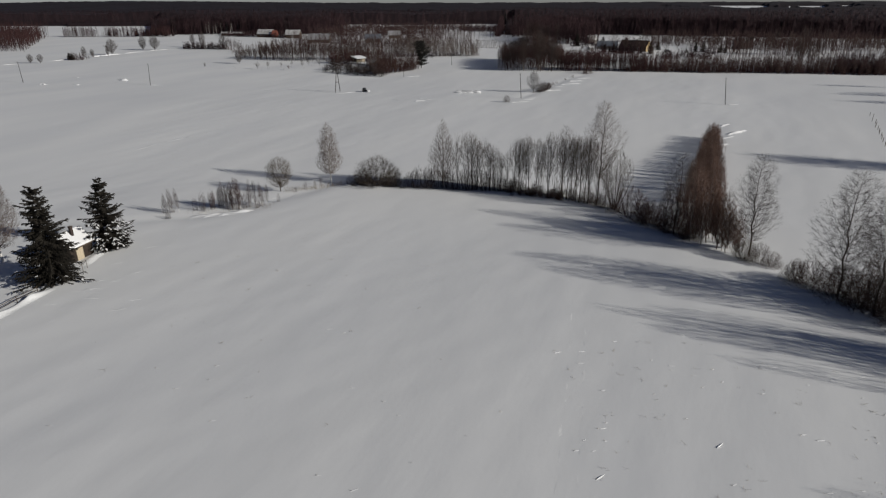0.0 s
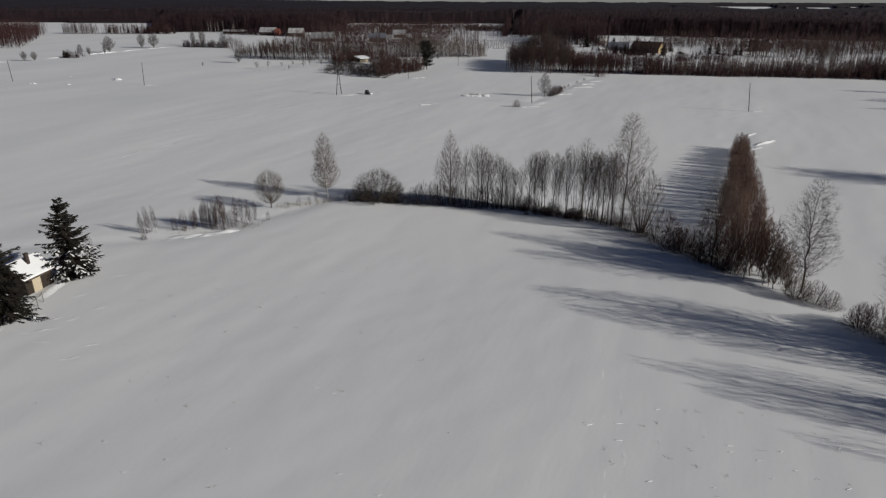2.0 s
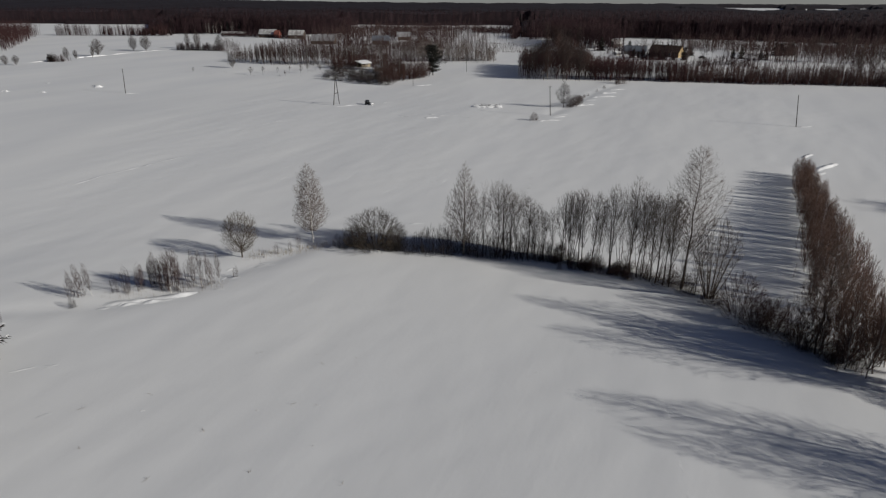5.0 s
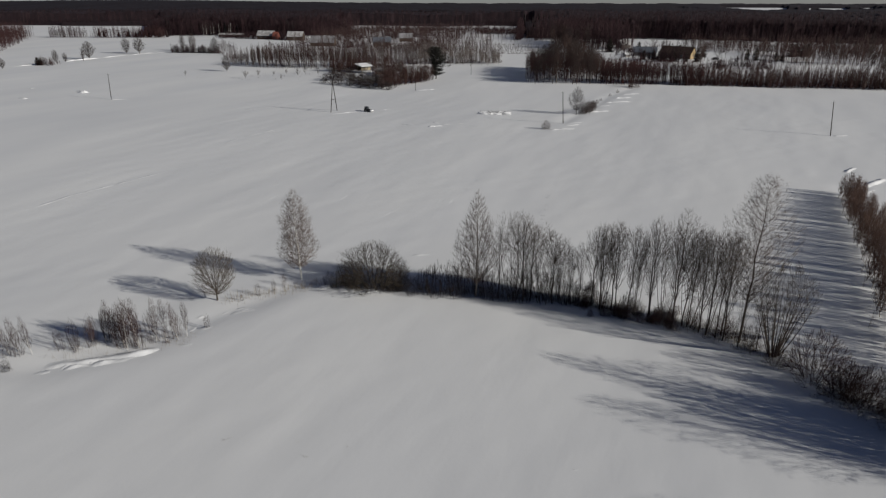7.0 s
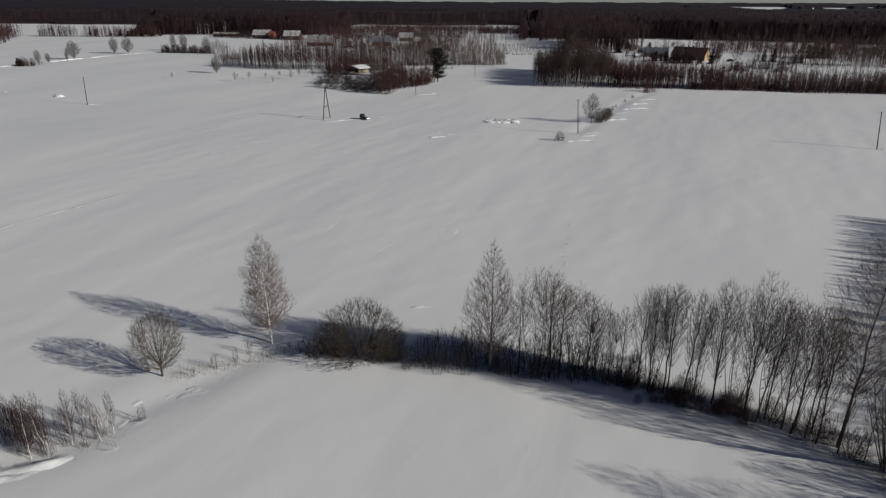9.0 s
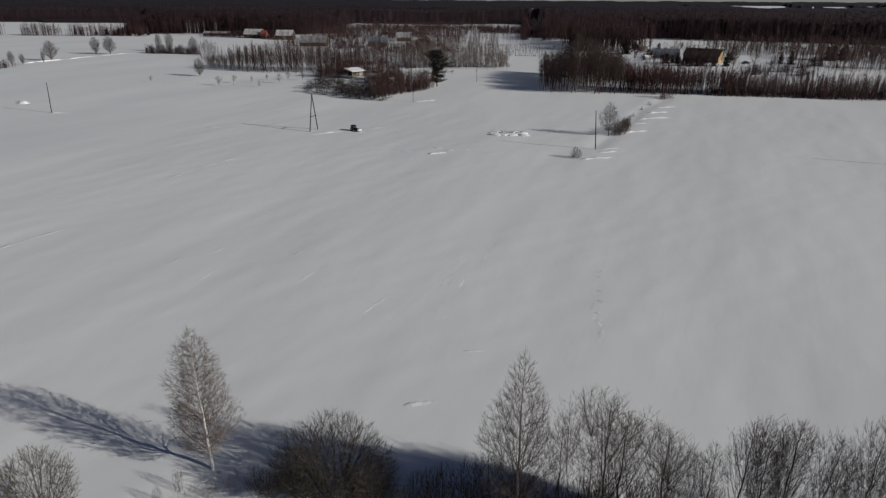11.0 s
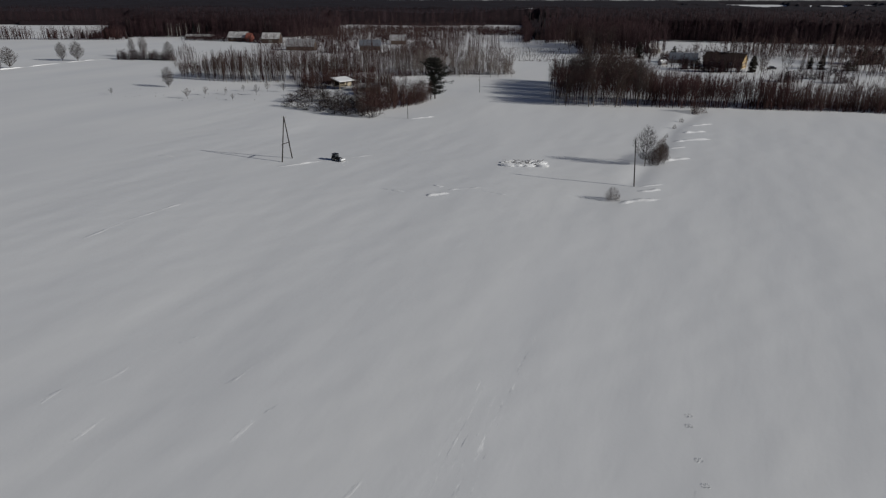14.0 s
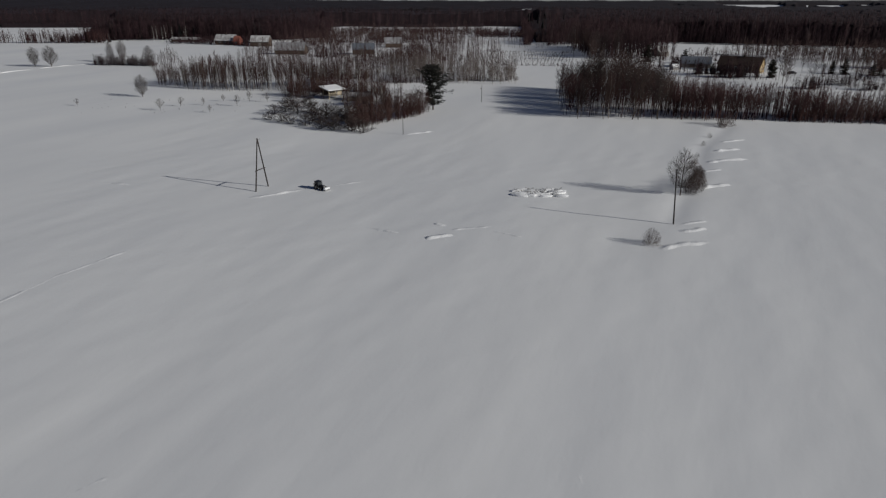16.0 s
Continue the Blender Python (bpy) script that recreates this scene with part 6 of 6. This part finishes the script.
farm_car = thing("parked_car", "dark car parked under snow beside far farmyard", "car", pose(151, 452, gz(151, 452), 0, 0, 10))
part("body", (box(-2.1, 2.1, -0.85, 0.85, 0.35, 0.95, 0.15), DARK_PAINT), farm_car)
part("cabin", (box(-1.3, 0.9, -0.75, 0.75, 0.953, 1.5, 0.2), GLASS), farm_car)
for sx in (-1.35, 1.35):
    for sy in (-0.8, 0.8):
        part("wheel", wheel_mesh("wheel", 0.32, 0.1, 0.2, RUBBER, 10), farm_car, at=pose(sx, sy, 0.32))

# ---- drifts, banks and marks in the snow ----
D = np.random.default_rng(21)


def drift(name, line, width, tall, label, ragged=0.35, steep=0.5, res=0.35, category="snowdrift"):
    """A ridge of blown snow along a line on the plan; its steep side is to the right of the line."""
    pts = np.array(line, float)
    seg = np.linalg.norm(np.diff(pts, axis=0), axis=1)
    s = np.concatenate(([0], np.cumsum(seg)))
    n = max(6, int(s[-1] / res))
    t = np.linspace(0, s[-1], n)
    cx, cy = np.interp(t, s, pts[:, 0]), np.interp(t, s, pts[:, 1])
    tx, ty = np.gradient(cx), np.gradient(cy)
    ln = np.hypot(tx, ty)
    nxx, nyy = ty / ln, -tx / ln
    u = t / s[-1]
    env = np.clip(np.minimum(u, 1 - u) * 5, 0, 1) ** 0.7
    h = tall * env * (1 + ragged * np.interp(t, np.linspace(0, s[-1], max(3, n // 4)), D.normal(0, 1, max(3, n // 4))))
    shift = width * ragged * 0.5 * np.interp(t, np.linspace(0, s[-1], max(3, n // 5)), D.normal(0, 1, max(3, n // 5)))
    across = np.array((-2.2, -1.4, -0.8, -0.35, 0.0, 0.3, 0.65, 1.1))
    prof = np.array((-0.1, 0.1, 0.4, 0.85, 1.0, 0.7, 0.2, -0.15))
    vx_ = cx[:, None] + nxx[:, None] * (across * width + shift[:, None])
    vy_ = cy[:, None] + nyy[:, None] * (across * width + shift[:, None])
    grain = D.normal(0, 1.0, vx_.shape)
    grain = (grain + np.roll(grain, 1, 0) + np.roll(grain, -1, 0)) / 2.2
    vx_ = vx_ + nxx[:, None] * grain * width * ragged * 0.22
    vy_ = vy_ + nyy[:, None] * grain * width * ragged * 0.22
    vz_ = height(vx_, vy_) - 0.02 + prof * np.maximum(h, 0.02)[:, None] * (1 + 0.35 * ragged * np.roll(grain, 1, 1))
    m = len(across)
    q = np.arange(n * m).reshape(n, m)
    fc = np.stack((q[:-1, :-1], q[:-1, 1:], q[1:, 1:], q[1:, :-1]), -1).reshape(-1, 4)
    me = mesh_of(name, np.stack((vx_, vy_, vz_), -1).reshape(-1, 3), fc, SNOW_HEAP)
    if me.polygons[0].normal.z < 0:
        me.flip_normals()
    return tagged(new(name, me), label, category, kind="structure")


drift("lane_edge", [(-262, 370), (-245, 388), (-232, 415), (-222, 441), (-208, 478), (-193, 498)], 0.7, 0.22, "bright ploughed edge of a snowy lane", 0.8, 0.6, 1.2, "snowbank")
drift("snowbank", [(-51.4, 88.2), (-52.6, 84.5), (-53.2, 80.5), (-54.4, 76), (-55.6, 72)], 0.6, 0.45, "bright snow ledge beside the pole fence", 0.3, 0.6, 0.4)
for k in range(26):
    x, y = D.uniform(-50.5, -38), D.uniform(78, 107)
    a = D.normal(0.3, 0.3)
    l_ = D.uniform(1.0, 2.6)
    drift("snowdrift", [(x, y), (x + l_ * 0.5 * math.cos(a), y + l_ * 0.5 * math.sin(a) + 0.1), (x + l_ * math.cos(a), y + l_ * math.sin(a))], D.uniform(0.15, 0.4), D.uniform(0.02, 0.055), "low wind-carved drift on the field", 0.4)
drift("snowbank", [(-51.4, 95.7), (-51.6, 99.0), (-51.5, 102.5), (-51.5, 106.5)], 1.0, 0.30, "bright snow ledge in front of the cabin", 0.3, 0.6, 0.35)
BANK = [(-52, 114.8), (-46.6, 116.6), (-42.8, 119.2), (-37.2, 120.4), (-33.3, 122.6), (-31.8, 125.5), (-31.5, 129.5), (-28.3, 132.8), (-24.5, 137.0)]
bank_s = np.concatenate(([0], np.cumsum(np.linalg.norm(np.diff(np.array(BANK), axis=0), axis=1))))
ledge = np.array(((-47.0, 116.9), (-44.6, 117.9), (-43.4, 118.7), (-41.2, 119.4), (-39.0, 119.9), (-37.2, 120.5), (-35.4, 121.3), (-34.2, 122.4), (-33.0, 123.8)))
ledge_s = np.concatenate(([0], np.cumsum(np.linalg.norm(np.diff(ledge, axis=0), axis=1))))
drift("snowbank", ledge[1:-1], 0.75, 0.40, "ragged sunlit snow ledge along the field ditch", 0.3, 0.6, 0.3)
drift("snowbank", ledge[2:6] + np.array((0.9, -0.5)), 0.7, 0.24, "ragged sunlit snow ledge along the field ditch", 0.4, 0.6, 0.25)
for k in range(9):
    a = D.uniform(1.0, ledge_s[-1] - 2.5)
    tt = np.linspace(a, a + D.uniform(1.0, 2.2), 7)
    off = D.uniform(-0.1, 0.9)
    line = [(np.interp(q, ledge_s, ledge[:, 0]) + off + D.normal(0, 0.05), np.interp(q, ledge_s, ledge[:, 1]) - off * 0.8 + D.normal(0, 0.05)) for q in tt]
    drift("snowbank", line, D.uniform(0.4, 0.7), D.uniform(0.08, 0.2), "broken sunlit crust of the snow ledge", 0.5, 0.6, 0.2)
for k in range(18):
    a = D.uniform(12, bank_s[-1] - 2)
    tt = a + np.linspace(0, D.uniform(0.9, 2.6), 7)
    off = D.normal(0, 0.7)
    turn = D.normal(0.25, 0.3)
    line = [(np.interp(q, bank_s, np.array(BANK)[:, 0]) + off + (q - a) * turn * 0.6 + D.normal(0, 0.05), np.interp(q, bank_s, np.array(BANK)[:, 1]) - off * 0.6 - (q - a) * turn * 0.4 + D.normal(0, 0.05)) for q in tt]
    drift("snowbank", line, D.uniform(0.4, 0.9), D.uniform(0.03, 0.08), "low snow ledge along the field ditch", 0.5, 0.6, 0.25)
for line in ([(-20, 138.6), (-18, 138.4)], [(-17, 138.2), (-14.6, 137.7)], [(-13.6, 137.6), (-11.5, 137.2)]):
    drift("snowbank", line, 0.6, 0.2, "low snowbank below the thicket", 0.5)


def small_drifts(*rows):
    for line, wide, tall in rows:
        drift("snowdrift", line, wide * 0.85, tall * 0.75, "small bright drift of wind-blown snow", 0.35)


small_drifts(([(29.8, 246.0), (34.5, 247.8)], 0.8, 0.35), ([(40.5, 270.2), (44, 271.6), (48.9, 273.4)], 1.0, 0.4), ([(42, 276), (46, 277.5)], 0.8, 0.3), ([(51.1, 291.0), (56, 293), (61.7, 294.6)], 1.0, 0.4), ([(46.5, 283), (52, 285)], 0.9, 0.3), ([(57, 302), (64, 304.5)], 1.0, 0.35), ([(62, 312), (70, 315)], 1.0, 0.35), ([(24.3, 239.0), (28, 240.5), (32.6, 242.2)], 0.9, 0.3), ([(31, 249.6), (36, 251.4)], 0.7, 0.25), ([(-19.0, 247.1), (-14, 245)], 0.6, 0.15))
small_drifts(([(-9.9, 242.5), (-8, 243.6), (-6.0, 244.6)], 0.8, 0.35), ([(-6, 246.5), (0.3, 248.1)], 0.6, 0.15), ([(-9, 249.5), (-7, 248.3)], 0.6, 0.2), ([(0.5, 246), (4.8, 243.4)], 0.5, 0.1), ([(-43.5, 263.4), (-39, 265.6), (-34.0, 269.6)], 0.8, 0.25), ([(-29, 271.5), (-24.1, 274.4)], 0.6, 0.15), ([(81.1, 186.7), (85, 190), (89.8, 193.8)], 0.9, 0.45), ([(78, 183), (83, 186)], 0.8, 0.35), ([(74, 175), (78, 177)], 0.8, 0.3))
small_drifts(([(84, 198), (88.3, 202)], 0.7, 0.3), ([(101, 233.8), (106, 235.6)], 0.7, 0.25), ([(-155, 313.4), (-150.1, 311.5)], 1.4, 0.6), ([(-130, 292.4), (-124, 293)], 0.8, 0.3), ([(-18.6, 320), (-11, 324)], 0.8, 0.3), ([(-75.3, 273.3), (-69.1, 271.3)], 0.6, 0.15), ([(-0.2, 160.3), (-2.2, 159.7)], 0.5, 0.14), ([(-20.5, 140.6), (-18.4, 140.0)], 0.6, 0.2), ([(-5, 151), (-8, 150.2)], 0.5, 0.1))
for line in ([(0.5, 160.5), (1.1, 162.6), (1.9, 164.8), (1.9, 167)], [(12.5, 160.8), (13.3, 163), (13.9, 166), (13.4, 170.1), (14.2, 172)], [(17.2, 182.6), (17.6, 184)], [(-6.2, 166.2), (-1.4, 178.4), (5.0, 195.3)],
             [(-81.3, 166.5), (-76.6, 178), (-68.8, 189.6), (-64.3, 196.1)], [(-62, 219), (-58.4, 228.7), (-51.5, 239.9)]):
    drift("snow_ripple", line, 0.55 if line[0][0] < -50 else 0.8, 0.055 if line[0][0] < -50 else 0.02, "faint wind-carved ripple edge in snow", 0.3)
for line in ([(-8.9, 165.5), (-6.1, 174.3), (-1.6, 186.7)], [(-8.1, 165.5), (-5.4, 174.3), (-0.9, 186.7)], [(-7.3, 165.5), (-4.6, 174.3), (-0.1, 186.8)], [(-6.6, 165.5), (-3.8, 174.4), (0.6, 186.8)], [(-5.8, 165.6), (-3.1, 174.4), (1.4, 186.8)], [(-5.0, 165.6), (-2.3, 174.4), (2.1, 186.8)]):
    drift("snow_groove", line, 0.28, 0.017, "shallow old plough groove under blown snow", 0.3, 0.6, 0.6)
for line in ([(-43.7, 181.0), (-42.8, 183.2)], [(-24.2, 175.5), (-22.7, 179.6), (-20.8, 181.3)], [(-35.2, 191.4), (-33.1, 193.2)], [(-38.6, 188.1), (-36.2, 190.8)], [(-38.1, 175.3), (-36.5, 179.0)], [(-39.7, 183.9), (-38.0, 187.4)], [(-27.2, 184.0), (-25.1, 187.4)], [(-14.3, 167.3), (-11.9, 172.2)]):
    drift("snow_ripple", line, 0.5, 0.03, "short wind-carved ripple in snow", 0.4, 0.6, 0.4)
# a hare's track: pairs of small pits with thrown-up rims
trail = np.array([(13.6, 165.5), (13.8, 167.3), (14.9, 170.6), (15.3, 173.5), (16.1, 178.4), (17.3, 183.2)])
trail_s = np.concatenate(([0], np.cumsum(np.linalg.norm(np.diff(trail, axis=0), axis=1))))
rim = []
for q in np.cumsum(D.uniform(1.2, 4.6, 6)):
    fx, fy = np.interp(q, trail_s, trail[:, 0]) + D.normal(0, 0.12), np.interp(q, trail_s, trail[:, 1])
    for side in (-0.16, 0.16):
        for a in np.arange(0, 6.28, 0.9):
            rim.append((fx + side + 0.13 * math.cos(a), fy + 0.2 * math.sin(a), gz(fx, fy) - 0.03, fx + side + 0.17 * math.cos(a), fy + 0.25 * math.sin(a), gz(fx, fy) + 0.03, 0.06, 0.03))
tagged(new("animal_track", tube_mesh("animal_track", rim, SNOW_HEAP, 3)), "line of small animal tracks across the snow", "tracks", kind="stuff")
for off_ in (0.0, 1.7):
    drift("vehicle_track", [(9.8 + off_, 40), (11.0 + off_, 50), (14.6 + off_, 65), (17.8 + off_, 80.0), (19.6 + off_, 92)], 0.5, 0.016, "faint old vehicle track under blown snow", 0.25)
small_drifts(([(-181.5, 295.6), (-177.9, 294.7)], 1.3, 0.90), ([(-151.6, 309.3), (-148.0, 308.4)], 1.3, 0.90), ([(-180.9, 321.1), (-177.3, 320.2)], 1.3, 0.50), ([(-165.1, 293.3), (-161.5, 292.4)], 1.3, 0.50))
heap = thing("brush_heap", "low heap of cut branches under snow", "brush heap", pose(10.6, 266.5, gz(10.6, 266.5)))
bm = bmesh.new()
for k in range(34):
    s = D.uniform(0.5, 1.35)
    bmesh.ops.create_icosphere(bm, subdivisions=2, radius=1.0, matrix=Matrix.LocRotScale(Vector((D.uniform(-4.2, 4.4), D.uniform(-1.8, 2.0), 0.1)), Euler((0, 0, D.uniform(-0.5, 0.6))), (s * 1.5, s * 0.5, s * 0.3)))
part("snow_cover", (bm, SNOW_HEAP), heap, "lumpy snow cover")
rows = []
for k in range(80):
    p = np.array((D.uniform(-4.8, 4.0), D.uniform(-1.8, 2.0), D.uniform(0.0, 0.3)))
    q = p + np.array((D.normal(0, 0.8), D.normal(0, 0.5), D.uniform(0.1, 0.7)))
    rows.append((*p, *q, 0.045, 0.015))
part("branches", tube_mesh("branches", rows, TWIG_DARK, 3), heap)

# wind-worn lumps on the near field
tv, tf, heads = [], [], []
for k in range(120):
    if k < 88:
        x, y = D.uniform(12, 48), D.uniform(34, 76)
    else:
        x, y = D.uniform(-45, 14), D.uniform(40, 112)
    calm = 1.0 if k < 88 else 0.45
    big = D.uniform(0, 1) ** 3
    ln_, wd_, ht_ = 0.16 + 0.45 * big + D.uniform(0, 0.15), 0.045 + 0.05 * big, (0.02 + 0.04 * big) * calm
    way = 0.25 + D.normal(0, 0.2)
    c, q = math.cos(way), math.sin(way)
    heads.append((x - 0.75 * ln_ * c, y - 0.75 * ln_ * q))
    z = gz(x, y)
    start = len(tv)
    for r_, h_ in ((1.0, -0.02), (0.65, ht_ * 0.55), (0.25, ht_)):
        for j in range(8):
            a = j * 0.7854
            lx, ly = math.cos(a) * r_ * ln_ - 0.62 * ln_ * (1 - r_), math.sin(a) * r_ * wd_
            tv.append((x + lx * c - ly * q, y + lx * q + ly * c, z + h_ * D.uniform(0.8, 1.2)))
    for ring in range(2):
        for j in range(8):
            tf.append((start + ring * 8 + j, start + ring * 8 + (j + 1) % 8, start + ring * 8 + 8 + (j + 1) % 8, start + ring * 8 + 8 + j))
    tf.append(tuple(start + 16 + j for j in range(8)))
lumps_me = bpy.data.meshes.new("snow_lumps")
lumps_me.from_pydata(tv, [], tf)
lumps_me.materials.append(SNOW_HEAP)
tagged(new("snow_lumps", lumps_me), "wind-worn lumps and pits in the snow crust", "snow lumps", kind="stuff")

# dry stalks that pierce the snow
rows = []
for hx_, hy_ in heads:
    for j in range(2):
        rows.append((hx_, hy_, gz(hx_, hy_) - 0.05, hx_ + D.normal(0, 0.08), hy_ + D.normal(0, 0.06), gz(hx_, hy_) + D.uniform(0.04, 0.14), 0.018, 0.006))
for k in range(110):
    if k < 90:
        x, y = D.uniform(14, 46), D.uniform(36, 74)
    else:
        x, y = D.uniform(-40, 16), D.uniform(40, 110)
    z = gz(x, y)
    for j in range(int(D.integers(2, 6))):
        a, l = D.uniform(0, 6.28), D.uniform(0.15, 0.5)
        rows.append((x + D.normal(0, 0.1), y + D.normal(0, 0.1), z - 0.05, x + math.cos(a) * l, y + math.sin(a) * l, z + D.uniform(0.04, 0.2), 0.011, 0.004))
tagged(new("dry_stalks", tube_mesh("dry_stalks", rows, GRASS, 3)), "dry grass stalks piercing the snow crust", "dry grass", kind="stuff")
rows = []
for k in range(420):
    x, y = D.uniform(-31, -14), 0
    y = 134.2 + (x + 31) * 0.47 + D.normal(0, 0.8)
    if x > -21:
        y = 139.6 + D.normal(0, 0.8)
    z = gz(x, y)
    rows.append((x, y, z - 0.1, x + D.normal(0, 0.15), y + D.normal(0, 0.15), z + D.uniform(0.3, 1.0), 0.012, 0.005))
for k in range(900):
    u = D.uniform(0, 1)
    x, y = 12 + 24 * u + D.normal(0, 0.8), 136.2 - 2.5 * u - 13.5 * u * u + D.normal(0, 1.1)
    z = gz(x, y)
    rows.append((x, y, z - 0.1, x + D.normal(0, 0.25), y + D.normal(0, 0.25), z + D.uniform(0.2, 1.2), 0.012, 0.0))
for k in range(500):
    x, y = D.uniform(-46, -31), D.uniform(119.5, 126)
    if abs(y - (119.4 + (x + 46) * 0.38)) > 2.2:
        continue
    z = gz(x, y)
    rows.append((x, y, z - 0.1, x + D.normal(0, 0.2), y + D.normal(0, 0.2), z + D.uniform(0.2, 0.9), 0.011, 0.0))
tagged(new("ditch_grass", tube_mesh("ditch_grass", rows, GRASS, 3)), "tall dry grass along the snowy ditch", "dry grass", kind="stuff")
